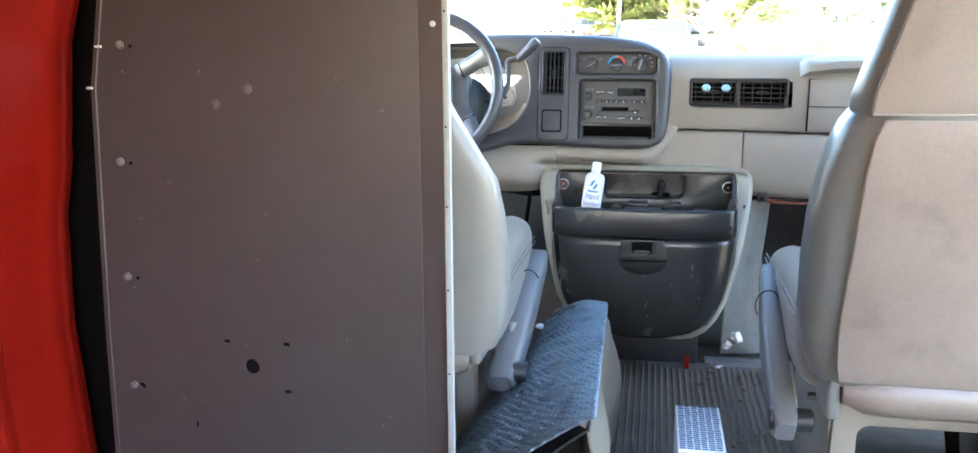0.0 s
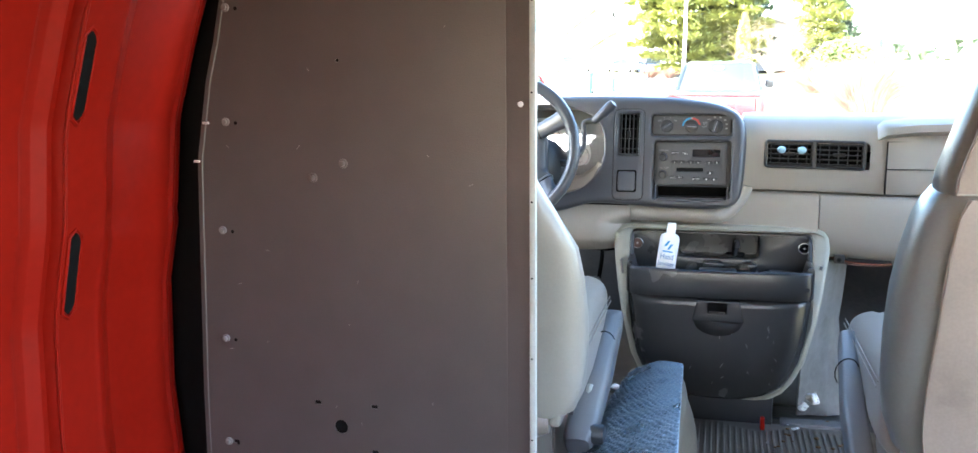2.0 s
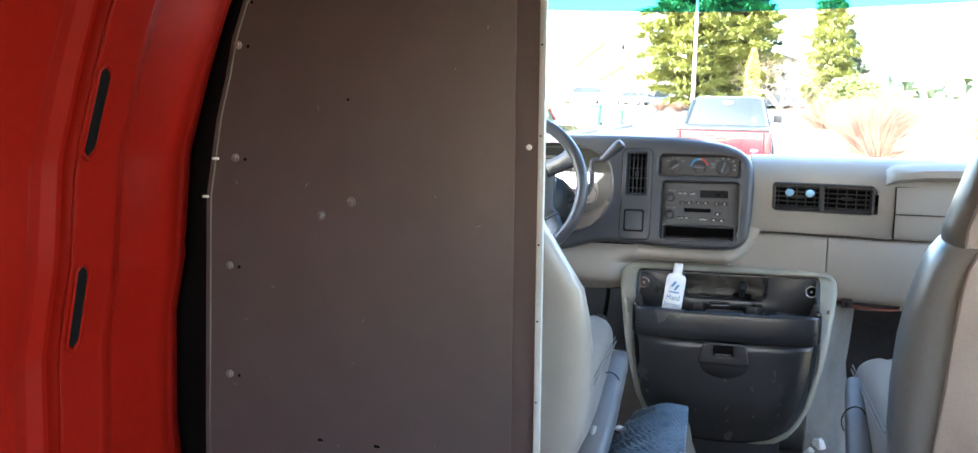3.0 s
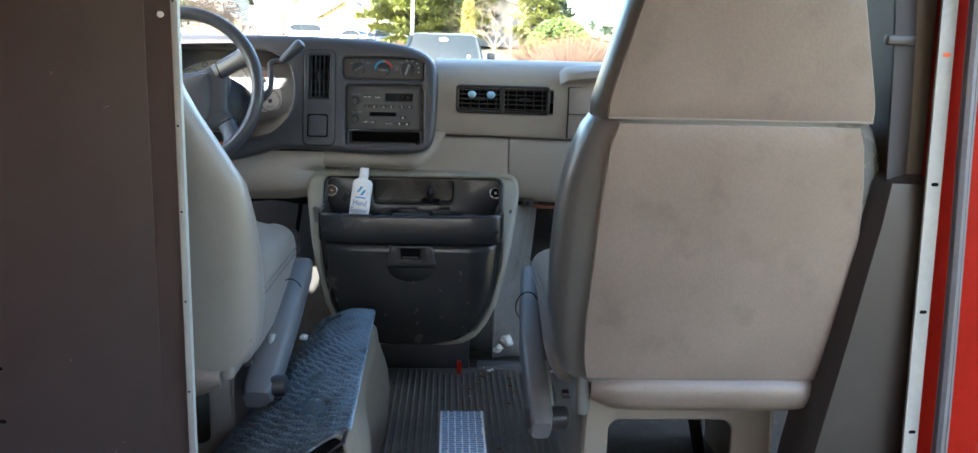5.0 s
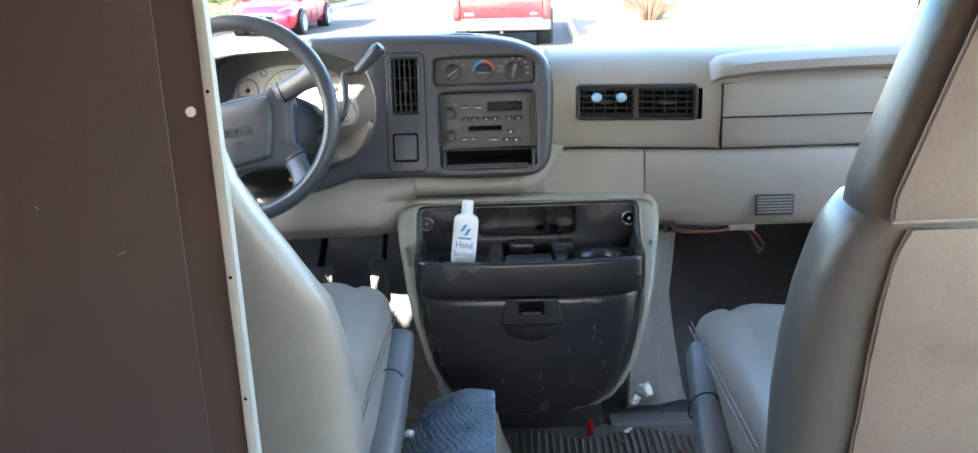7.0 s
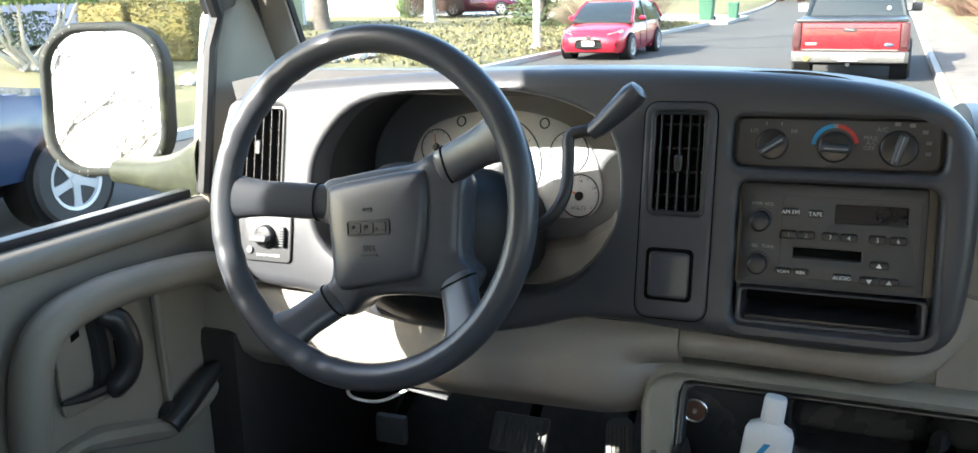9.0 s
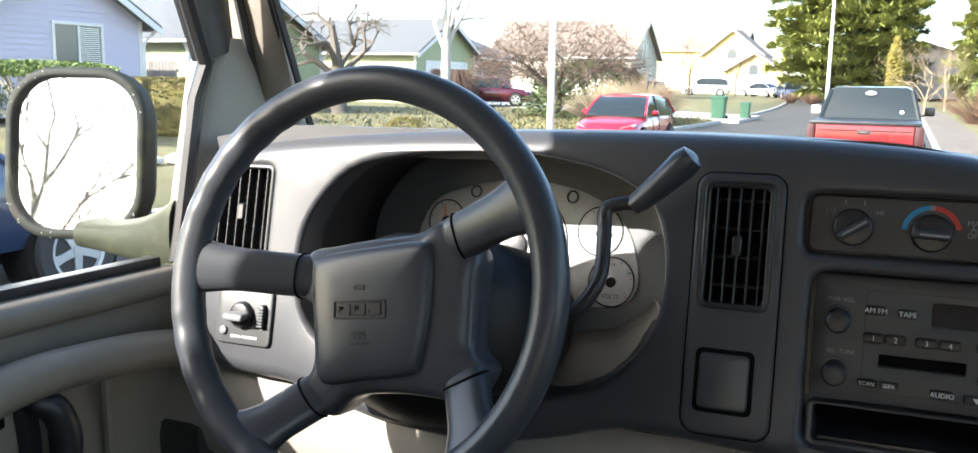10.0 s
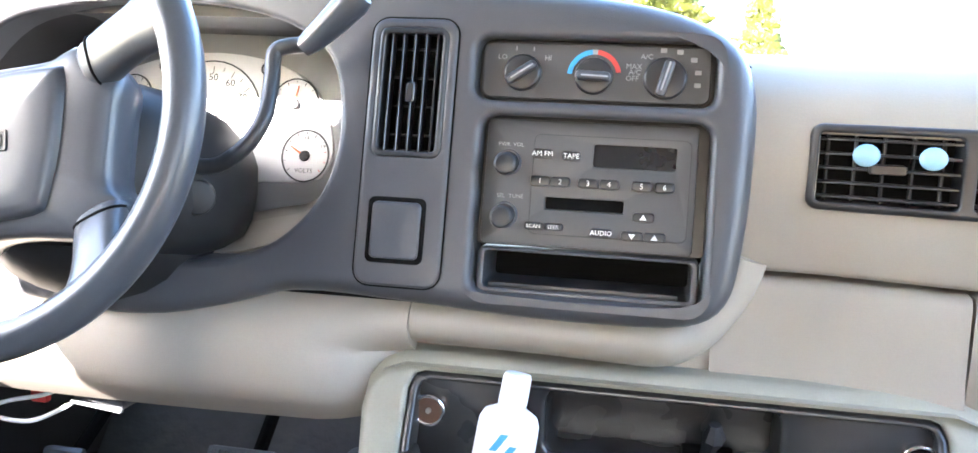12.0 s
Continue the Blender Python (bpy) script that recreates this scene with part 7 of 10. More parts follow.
    part("foil_undersheet", grid(B(), under, 20, 30, 0.004), M_BLACK, f, "black sheet beneath, in the foil's own shape", angle=70)
    def back(u, v):
        y = mix(1.30, 1.86, v)
        a = u * math.pi / 2
        x = -0.094 + (0.036 + 0.012 * math.sin(v * 9) + 0.006 * math.sin(u * 11 + v * 6)) * math.sin(a) ** 0.9
        z = (edge_z(v) - 0.032) * math.cos(a) ** 0.75 + 0.012 + 0.004 * noise.noise(V(u * 5, v * 7, 3))
        return V(x, y, z)
    part("beige_back", grid(B(), back, 14, 20, -0.004), M_BOARD, f, "dusty beige cloth side", angle=70)
    rs = random.Random(41)
    for i in range(13):
        u0, v0, L = rs.uniform(0.1, 0.9), rs.uniform(0.05, 0.75), rs.uniform(0.06, 0.22)
        pts = [sheet(u0 + 0.10 * (k - 0.5) * rs.uniform(0.8, 1.2), v0 + L * k) + V(0, 0, 0.0022) for k in (0, 0.25, 0.5, 0.75, 1.0)]
        part("crease", tube(B(), pts, [0.0003, 0.0010, 0.0007, 0.0011, 0.0003], 5), M_CREASE, f)
    part("edge_binding", tube(B(), [sheet(0.0, i / 30) + V(0.001, 0, 0) for i in range(31)], 0.0022, 6), M_CREASE, f)
    part("strap", box(B(), (-0.012, 1.52, 0.03), (-0.004, 1.60, 0.055), 0.002), M_BLACK, f)


# paler than the foil; for its crease lines and edge
M_CREASE = mat("pale_foil_crease", (0.42, 0.50, 0.55), 0.4, 0.5, 0.3, 60, 200, 0.3)
M_LEAF = mat("dry_leaf", (0.17, 0.095, 0.04), 0.8, 0, 0.4, 60, 300, 0.3)
M_CABLEBROWN = mat("brown_cable", (0.10, 0.05, 0.03), 0.5, 0, 0.2, 30, 200, 0.0)
M_PRINTSLATE = mat("slate_print", (0.07, 0.10, 0.15), 0.6, 0, 0.1, 30, 200, 0.0)
build_cover()
build_bottle()
build_footwell()
build_seats()
build_floor_things()


# ---------------------------------------------------------------- the street outside
G = -0.94


def curve_x(y):
    return -0.0014 * max(0.0, y - 48) ** 2


def base_z(y):
    return G + 0.0045 * max(0.0, y - 42)


def kerb_left(y):
    return -8.45 + 0.75 * max(0.0, min(1.0, (y - 24) / 16)) + curve_x(y)


def kerb_right(y):
    return 0.72 + curve_x(y)


def lawn_z(x, y):
    d = max(0.0, kerb_left(y) - x) if x < kerb_left(y) else max(0.0, x - kerb_right(y))
    return base_z(y) + 0.11 + 0.030 * min(d, 12.0)


M_GRASS = mat("winter_lawn", (0.140, 0.128, 0.058), 0.95, 0, 0.35, 0.5, 26, 0.9, 0.03, (0.21, 0.165, 0.10), 0.7)
M_ASPHALT = mat("worn_asphalt", (0.082, 0.078, 0.072), 0.9, 0, 0.14, 0.35, 60, 0.5, 0.006, (0.060, 0.057, 0.053), 0.5, spec=0.15)
M_CONCRETE = mat("pale_concrete", (0.36, 0.345, 0.315), 0.85, 0, 0.12, 0.7, 40, 0.4, 0.004, (0.33, 0.31, 0.28), 0.3)
M_GRAVEL = mat("brown_gravel_and_litter", (0.15, 0.125, 0.105), 0.95, 0, 0.35, 3, 60, 0.9, 0.02, (0.23, 0.20, 0.17), 0.7)
M_LILAC = mat("lilac_siding", (0.47, 0.44, 0.54), 0.6, 0, 0.04, 2, 40, 0.1)
M_GREENSIDE = mat("sage_green_siding", (0.31, 0.335, 0.19), 0.6, 0, 0.05, 2, 40, 0.1)
M_CREAM = mat("cream_siding", (0.55, 0.525, 0.46), 0.6, 0, 0.04, 2, 40, 0.1)
M_YELLOW = mat("yellow_siding", (0.52, 0.43, 0.19), 0.6, 0, 0.04, 2, 40, 0.1)
M_GREYSIDE = mat("grey_siding", (0.25, 0.24, 0.24), 0.6, 0, 0.05, 2, 40, 0.1)
M_SHINGLE = mat("grey_roof_shingles", (0.10, 0.104, 0.112), 0.9, 0, 0.22, 3, 14, 0.6, 0.02, (0.18, 0.18, 0.185), 0.5, stretch=(1, 1, 3))
M_SHINGLEB = mat("brown_roof_shingles", (0.19, 0.155, 0.13), 0.9, 0, 0.2, 3, 14, 0.6, 0.02, (0.20, 0.165, 0.14), 0.5, stretch=(1, 1, 3))
M_TRIMW = mat("white_house_trim", (0.66, 0.65, 0.63), 0.55, 0, 0.03, 3, 30, 0.05)
M_PANE = mat("dark_window_pane", (0.10, 0.11, 0.12), 0.08, 0, 0.1, 2, 20, 0.0, rvar=0.03)
M_FENCE = mat("weathered_fence_boards", (0.19, 0.17, 0.16), 0.85, 0, 0.2, 3, 30, 0.3, 0.004, piece=0.15)
M_BARK = mat("grey_brown_bark", (0.12, 0.098, 0.080), 0.9, 0, 0.3, 8, 60, 0.8, 0.01, (0.19, 0.17, 0.145), 0.5)
M_BIRCH = mat("pale_bark", (0.46, 0.43, 0.385), 0.85, 0, 0.2, 6, 40, 0.6, 0.008, (0.25, 0.21, 0.18), 0.4)
M_TWIG = mat("reddish_twigs", (0.095, 0.058, 0.042), 0.85, 0, 0.3, 2, 30, 0.2, piece=0.1)
M_TWIGPALE = mat("pale_dry_twigs", (0.27, 0.21, 0.14), 0.85, 0, 0.3, 2, 30, 0.2)
M_TWIGORANGE = mat("orange_dry_twigs", (0.12, 0.066, 0.044), 0.85, 0, 0.3, 2, 30, 0.2)
M_CONIFER = mat("conifer_needles", (0.230, 0.255, 0.070), 0.7, 0, 0.45, 0.9, 12, 0.3, 0.01, (0.26, 0.26, 0.07), 0.9)
M_EVERGREEN = mat("dark_evergreen_leaves", (0.075, 0.105, 0.035), 0.7, 0, 0.45, 0.9, 12, 0.3, 0.01, (0.14, 0.11, 0.055), 0.8)
M_CONIFERD = mat("dark_conifer_needles", (0.055, 0.085, 0.045), 0.8, 0, 0.4, 0.7, 12, 0.3, 0.01, (0.07, 0.09, 0.05), 0.6)
M_GOLDEN = mat("golden_cypress", (0.24, 0.195, 0.045), 0.75, 0, 0.4, 2, 18, 0.3, 0.01, (0.16, 0.17, 0.035), 0.6)
M_HEDGE = mat("clipped_golden_hedge", (0.115, 0.092, 0.020), 0.8, 0, 0.5, 4, 40, 0.5, 0.01, (0.085, 0.10, 0.025), 0.8)
M_SHRUB = mat("bright_green_leaves", (0.10, 0.145, 0.030), 0.6, 0, 0.4, 3, 30, 0.3, 0.01, (0.17, 0.18, 0.04), 0.6)
M_CARRED = mat("bright_red_car_paint", (0.36, 0.010, 0.028), 0.24, 0.1, 0.04, 2, 40, 0.0, coat=0.8, rvar=0.05)
M_TRUCKRED = mat("deep_red_truck_paint", (0.16, 0.007, 0.012), 0.28, 0.05, 0.06, 2, 40, 0.0, coat=0.7, rvar=0.06)
M_MAROON = mat("maroon_car_paint", (0.085, 0.008, 0.020), 0.22, 0.2, 0.05, 2, 40, 0.0, coat=0.8, rvar=0.05)
M_NAVY = mat("navy_car_paint", (0.020, 0.038, 0.085), 0.22, 0.2, 0.05, 2, 40, 0.0, coat=0.8, rvar=0.05)
M_CARWHITE = mat("white_car_paint", (0.75, 0.75, 0.74), 0.25, 0, 0.03, 2, 40, 0.0, coat=0.6, rvar=0.05)
M_CARSILVER = mat("silver_car_paint", (0.50, 0.51, 0.52), 0.28, 0.4, 0.03, 2, 40, 0.0, coat=0.6, rvar=0.05)
M_CARBLUE = mat("slate_blue_car_paint", (0.06, 0.085, 0.14), 0.25, 0.2, 0.04, 2, 40, 0.0, coat=0.6, rvar=0.05)
M_CARGLASS = mat("car_window_glass", (0.018, 0.024, 0.027), 0.06, 0, 0.05, 2, 20, 0.0, rvar=0.02, spec=0.4)
M_TYRE = mat("tyre_rubber", (0.025, 0.025, 0.026), 0.75, 0, 0.15, 10, 90, 0.3)
M_ALLOY = mat("alloy_wheel", (0.48, 0.48, 0.49), 0.35, 0.3, 0.08, 8, 60, 0.0)
M_LAMPGLASS = mat("headlamp_glass", (0.55, 0.57, 0.58), 0.08, 0.2, 0.1, 8, 60, 0.0, rvar=0.03)
M_TAIL = mat("dark_red_tail_lamp", (0.040, 0.004, 0.006), 0.5, 0, 0.1, 8, 60, 0.0, rvar=0.03)
M_BUMPER = mat("dull_chrome_bumper", (0.19, 0.187, 0.18), 0.42, 0.6, 0.12, 4, 40, 0.05)
M_BINGREEN = mat("dark_green_bin_plastic", (0.035, 0.10, 0.06), 0.5, 0, 0.1, 4, 40, 0.05)
M_POLE = mat("galvanised_pole", (0.66, 0.66, 0.65), 0.5, 0.2, 0.06, 2, 40, 0.1)
M_STONE = mat("pale_border_stone", (0.55, 0.52, 0.47), 0.85, 0, 0.2, 6, 50, 0.5, 0.01, piece=0.15)


def build_ground():
    ys = [-60, -30, -10] + [i * 2.0 for i in range(-4, 31)] + [64 + i * 6 for i in range(16)] + [200, 300, 600, 1500]
    def strip(xf0, xf1, zf, n):
        bm = B()
        rows = [[bm.verts.new(V(mix(xf0(y), xf1(y), i / n), y, zf(mix(xf0(y), xf1(y), i / n), y))) for i in range(n + 1)] for y in ys]
        for a, b in zip(rows, rows[1:]):
            for i in range(n):
                bm.faces.new((a[i], a[i + 1], b[i + 1], b[i]))
        return bm
    # one sheet: lawn on both sides, sunk under the road
    def gz(x, y):
        if kerb_left(y) - 0.05 < x < kerb_right(y) + 0.05:
            return base_z(y) - 0.08
        return lawn_z(x, y) - 0.01
    bm = B()
    xs_of = lambda y: [-1200, -300, -120, -70, -45, -36, -30, -26, -22, -18, -14, -11] + [kerb_left(y) - 0.12, kerb_left(y) + 0.05] + [mix(kerb_left(y), kerb_right(y), t) for t in (0.3, 0.6)] + [kerb_right(y) - 0.05, kerb_right(y) + 0.12] + [kerb_right(y) + d for d in (2, 4, 8, 14, 22, 34, 60, 130, 400, 1200)]
    rows = []
    for y in ys:
        xs = sorted(xs_of(y))
        rows.append([bm.verts.new(V(x, y, gz(x, y))) for x in xs])
    for a, b in zip(rows, rows[1:]):
        for i in range(len(a) - 1):
            bm.faces.new((a[i], a[i + 1], b[i + 1], b[i]))
    solid("ground", bm, M_GRASS, "yellowed winter lawns along the street", "ground", kind="structure", angle=80)
    solid("road", strip(kerb_left, kerb_right, lambda x, y: base_z(y), 8), M_ASPHALT, "worn grey asphalt street", "road", kind="structure", angle=80)
    for nm, f, s in (("kerb_1", kerb_left, -1), ("kerb_2", kerb_right, 1)):
        bm = B()
        loft(bm, [[V(f(y), y, base_z(y) - 0.05), V(f(y) + s * 0.02, y, base_z(y) + 0.115), V(f(y) + s * 0.14, y, base_z(y) + 0.125), V(f(y) + s * 0.16, y, base_z(y) - 0.05)] for y in ys[2:]])
        solid(nm, bm, M_CONCRETE, "pale concrete kerb", "kerb", kind="structure")
    # sidewalk and driveway right of the road
    ys2 = ys
    solid("pavement", strip(lambda y: kerb_right(y) + 0.16, lambda y: kerb_right(y) + 1.5, lambda x, y: lawn_z(x, y) + 0.012, 2), M_GRAVEL, "brown gravelly verge with dry litter", "pavement", kind="structure", angle=80)
    bm = B()
    loft(bm, [[V(x, 7.0, lawn_z(x, 7) + 0.03), V(x, 15.5, lawn_z(x, 15.5) + 0.03), V(x, 15.5, -1.0), V(x, 7.0, -1.0)] for x in (1.12, 4, 8, 14, 20)])
    solid("driveway", bm, M_CONCRETE, "wide pale concrete driveway", "driveway", kind="structure")
    bm = B()
    loft(bm, [[V(x, 43.0, lawn_z(x, 43) + 0.03), V(x, 49.5, lawn_z(x, 49.5) + 0.03), V(x, 49.5, -1.0), V(x, 43.0, -1.0)] for x in (-6.9, -12, -18, -23)])
    solid("driveway", bm, M_CONCRETE, "pale concrete driveway across the lawn", "driveway", kind="structure")
    # asphalt seams
    for y0, w in ((27.5, 0.10), (33.0, 0.07), (47.0, 0.12)):
        bm = B()
        pts = [V(mix(kerb_left(y0) + 0.4, kerb_right(y0) - 0.2, t), y0 + 2.0 * t + 0.15 * math.sin(t * 11), base_z(y0) + 0.004) for t in [i / 20 for i in range(21)]]
        loft(bm, [[p - V(0, w / 2, 0), p + V(0, w / 2, 0), p + V(0, w / 2, -0.003), p - V(0, w / 2, 0.003)] for p in pts])
        solid("tar_seam", bm, M_TYRE, "dark tar seam across the asphalt", "road seam", kind="structure")
    rs = random.Random(12)
    for i in range(26):
        y = 12.5 + i * 0.33
        x = kerb_left(y) - 3.6 + rs.uniform(-0.15, 0.15)
        bm = B()
        bmesh.ops.create_icosphere(bm, subdivisions=1, radius=1, matrix=Matrix.Translation((x, y, lawn_z(x, y) + 0.07)) @ Matrix.Rotation(rs.uniform(0, 3), 4, "Z") @ Matrix.Diagonal((rs.uniform(0.14, 0.22), rs.uniform(0.12, 0.2), rs.uniform(0.09, 0.14), 1)))
        solid("border_stone", bm, M_STONE, "pale rough border stone at the bed's edge", "stone", "border stones", angle=25)
    # grass tufts and leaf litter in the nearer lawn
    bm = B()
    for i in range(5200):
        y = rs.uniform(19, 46)
        x = kerb_left(y) - 0.3 - abs(rs.gauss(0, 5.0))
        if x < -24:
            continue
        z = lawn_z(x, y) - 0.01
        a, h, w = rs.uniform(0, 6.3), rs.uniform(0.04, 0.13), rs.uniform(0.03, 0.09)
        q = V(math.cos(a), math.sin(a), 0) * w
        vs = [bm.verts.new(p) for p in (V(x, y, z) - q, V(x, y, z) + q, V(x, y, z + h) + q * rs.uniform(-0.5, 0.9) + V(rs.gauss(0, 0.02), rs.gauss(0, 0.02), 0))]
        bm.faces.new(vs)
    solid("grass_tufts", bm, M_GRASS, "tufts of yellow winter grass and leaf litter", "grass", kind="stuff")


def house(name, label, x, y0, y1, depth, h, rise, siding, roofing, gable=True, z0=None, items=(), lap=0.16, group="houses along the street"):
    """A house whose street side is the plane x, from y0 to y1; gable: the ridge runs away from the street."""
    z = z0 if z0 is not None else lawn_z(x, (y0 + y1) / 2) - 0.05
    t = thing(name, (x, (y0 + y1) / 2, z), label, "house", group)
    ym, xb = (y0 + y1) / 2, x - depth
    def lapped(p, q, top0, top1):
        """Wall of overlapping boards from p to q; tops may differ for gables."""
        bm = B()
        p, q = Vector(p), Vector(q)
        nn = (q - p).cross(V(0, 0, 1)).normalized()
        zz = 0.0
        H = max(top0, top1)
        while zz < H - 0.01:
            z1 = min(zz + lap, H)
            if gable and top0 != top1:
                def cut(zq):
                    k = max(0.0, (zq - top0) / (H - top0)) * 0.5
                    return p.lerp(q, k), p.lerp(q, 1 - k)
                a, b = cut(zz)
                c, d = cut(z1)
            else:
                a, b, c, d = p, q, p, q
            loft(bm, [[a + V(0, 0, z + zz) + nn * 0.03, b + V(0, 0, z + zz) + nn * 0.03, b + V(0, 0, z + zz), a + V(0, 0, z + zz)], [c + V(0, 0, z + z1) + nn * 0.008, d + V(0, 0, z + z1) + nn * 0.008, d + V(0, 0, z + z1), c + V(0, 0, z + z1)]])
            zz = z1
        return bm
    part("front_wall", lapped((x, y0, 0), (x, y1, 0), h, h + rise if gable else h), siding, t, "lapped board siding")
    part("side_wall", lapped((xb, y0, 0), (x, y0, 0), h, h), siding, t)
    part("side_wall", lapped((x, y1, 0), (xb, y1, 0), h, h), siding, t)
    part("back_wall", lapped((xb, y1, 0), (xb, y0, 0), h, h), siding, t)
    o = 0.45
    th = 0.14
    if gable:
        k = rise / ((y1 - y0) / 2)
        for sg, ya in ((-1, y0 - o), (1, y1 + o)):
            za = z + h - o * k
            bm = B()
            loft(bm, [[V(xx, ya, za), V(xx, ym, z + h + rise), V(xx, ym, z + h + rise + th), V(xx, ya, za + th)] for xx in (xb - o, x + o)])
            part("roof_slope", bm, roofing, t)
            bm = B()
            loft(bm, [[V(xx, ya, za - 0.16), V(xx, ym, z + h + rise - 0.16), V(xx, ym, z + h + rise + 0.05), V(xx, ya, za + 0.05)] for xx in (x + o, x + o + 0.035)])
            part("barge_board", bm, M_TRIMW, t)
            part("gutter", box(B(), (xb - o, ya - 0.06 if sg < 0 else ya, za - 0.04), (x + o, ya if sg < 0 else ya + 0.06, za + 0.08), 0.02, 1), M_TRIMW, t)
            bm = tube(B(), [(x + 0.2, ya, za), (x + 0.1, ya - sg * o * 0.8, za - 0.35), (x + 0.05, ya - sg * (o - 0.08), za - 0.5), (x + 0.05, ya - sg * (o - 0.08), z)], 0.05, 6)
            part("downpipe", bm, M_TRIMW, t)
    else:
        xm = (x + xb) / 2
        k = rise / (depth / 2)
        for xa, sg in ((x + o, 1), (xb - o, -1)):
            za = z + h - o * k
            bm = B()
            loft(bm, [[V(xa, yy, za), V(xm, yy, z + h + rise), V(xm, yy, z + h + rise + th), V(xa, yy, za + th)] for yy in (y0 - o, y1 + o)])
            part("roof_slope", bm, roofing, t)
            part("gutter", box(B(), (xa - 0.03, y0 - o, za - 0.05), (xa + 0.05, y1 + o, za + 0.09), 0.02, 1), M_TRIMW, t)
        for yy in (y0, y1):
            bm = B()
            loft(bm, [[V(x, yy + e, z + h), V(xm, yy + e, z + h + rise), V(xb, yy + e, z + h)] for e in (-0.02, 0.02)])
            part("gable_wall", bm, siding, t)
    for yy in (y0, y1):
        part("corner_board", box(B(), (x - 0.02, yy - 0.07, z), (x + 0.05, yy + 0.07, z + h), 0.01, 1), M_TRIMW, t)
    for kind, ya, yb, za, zb in items:
        if kind == "window":
            w = part("window", box(B(), (x - 0.05, ya, z + za), (x + 0.03, yb, z + zb)), M_PANE, t)
            for a, b in (((ya - 0.09, za - 0.09), (yb + 0.09, za)), ((ya - 0.09, zb), (yb + 0.09, zb + 0.09)), ((ya - 0.09, za), (ya, zb)), ((yb, za), (yb + 0.09, zb)), (((ya + yb) / 2 - 0.03, za), ((ya + yb) / 2 + 0.03, zb))):
                part("window_frame", box(B(), (x + 0.0, a[0], z + a[1]), (x + 0.07, b[0], z + b[1]), 0.008, 1), M_TRIMW, w)
            for i in range(int((zb - za) / 0.055)):
                part("blind_slat", box(B(), (x + 0.031, (ya + yb) / 2 + 0.05, z + za + 0.03 + i * 0.055), (x + 0.035, yb - 0.04, z + za + 0.055 + i * 0.055)), M_TRIMW, w)
        elif kind == "garage":
            g = part("garage_door", box(B(), (x - 0.05, ya, z), (x + 0.035, yb, z + zb)), M_CARWHITE, t, "white sectional garage door")
            for i in range(4):
                for j in range(4):
                    a, b = ya + 0.1 + j * (yb - ya - 0.1) / 4, z + 0.1 + i * (zb - 0.1) / 4
                    part("door_panel", box(B(), (x + 0.03, a, b), (x + 0.05, a + (yb - ya) / 4 - 0.15, b + zb / 4 - 0.14), 0.01, 1), M_CARWHITE, g)
            for a, b in (((ya - 0.12, 0), (ya, zb + 0.12)), ((yb, 0), (yb + 0.12, zb + 0.12)), ((ya, zb), (yb, zb + 0.12))):
                part("door_frame", box(B(), (x, a[0], z + a[1]), (x + 0.08, b[0], z + b[1]), 0.01, 1), M_TRIMW, g)
        elif kind == "door":
            part("front_door", box(B(), (x - 0.03, ya, z + za), (x + 0.04, yb, z + zb), 0.01, 1), M_PANE, t)
    return t


def wheel_part(parent, c, ax, r, w, spokes=5):
    """Tyre and rim; ax: outward axle direction."""
    ax = Vector(ax).normalized()
    s, u = frame_of(ax)
    c = Vector(c)
    ring = lambda rr, d: [c + ax * d + (s * math.cos(2 * math.pi * i / 28) + u * math.sin(2 * math.pi * i / 28)) * rr for i in range(28)]
    ty = part("wheel", loft(B(), [ring(r * 0.62, -w / 2), ring(r * 0.93, -w / 2), ring(r, -w * 0.36), ring(r, w * 0.36), ring(r * 0.95, w / 2), ring(r * 0.66, w / 2 - 0.004), ring(r * 0.64, w / 2 - 0.03)]), M_TYRE, parent)
    part("rim", loft(B(), [ring(r * 0.665, w / 2 - 0.03), ring(r * 0.67, w / 2), ring(r * 0.60, w / 2 - 0.005), ring(r * 0.58, w / 2 - 0.04)], False, False), M_ALLOY, ty)
    part("rim_well", loft(B(), [ring(r * 0.60, w / 2 - 0.06), ring(r * 0.60, w / 2 - 0.055)]), M_VOID, ty)
    for i in range(spokes):
        a = 2 * math.pi * i / spokes + 0.3
        d, e = s * math.cos(a) + u * math.sin(a), s * -math.sin(a) + u * math.cos(a)
        o = c + ax * (w / 2 - 0.022)
        bm = B()
        loft(bm, [[o + d * (r * p) + e * (r * q) + ax * z, o + d * (r * p) - e * (r * q) + ax * z, o + d * (r * p) - e * (r * q) + ax * (z - 0.03), o + d * (r * p) + e * (r * q) + ax * (z - 0.03)] for p, q, z in ((0.05, 0.10, 0.008), (0.35, 0.085, 0.006), (0.61, 0.11, 0.0))])
        part("spoke", bm, M_ALLOY, ty)
    part("hub_cap", cyl(B(), c + ax * (w / 2 - 0.02), c + ax * (w / 2 - 0.006), r * 0.13, n=14), M_ALLOY, ty)


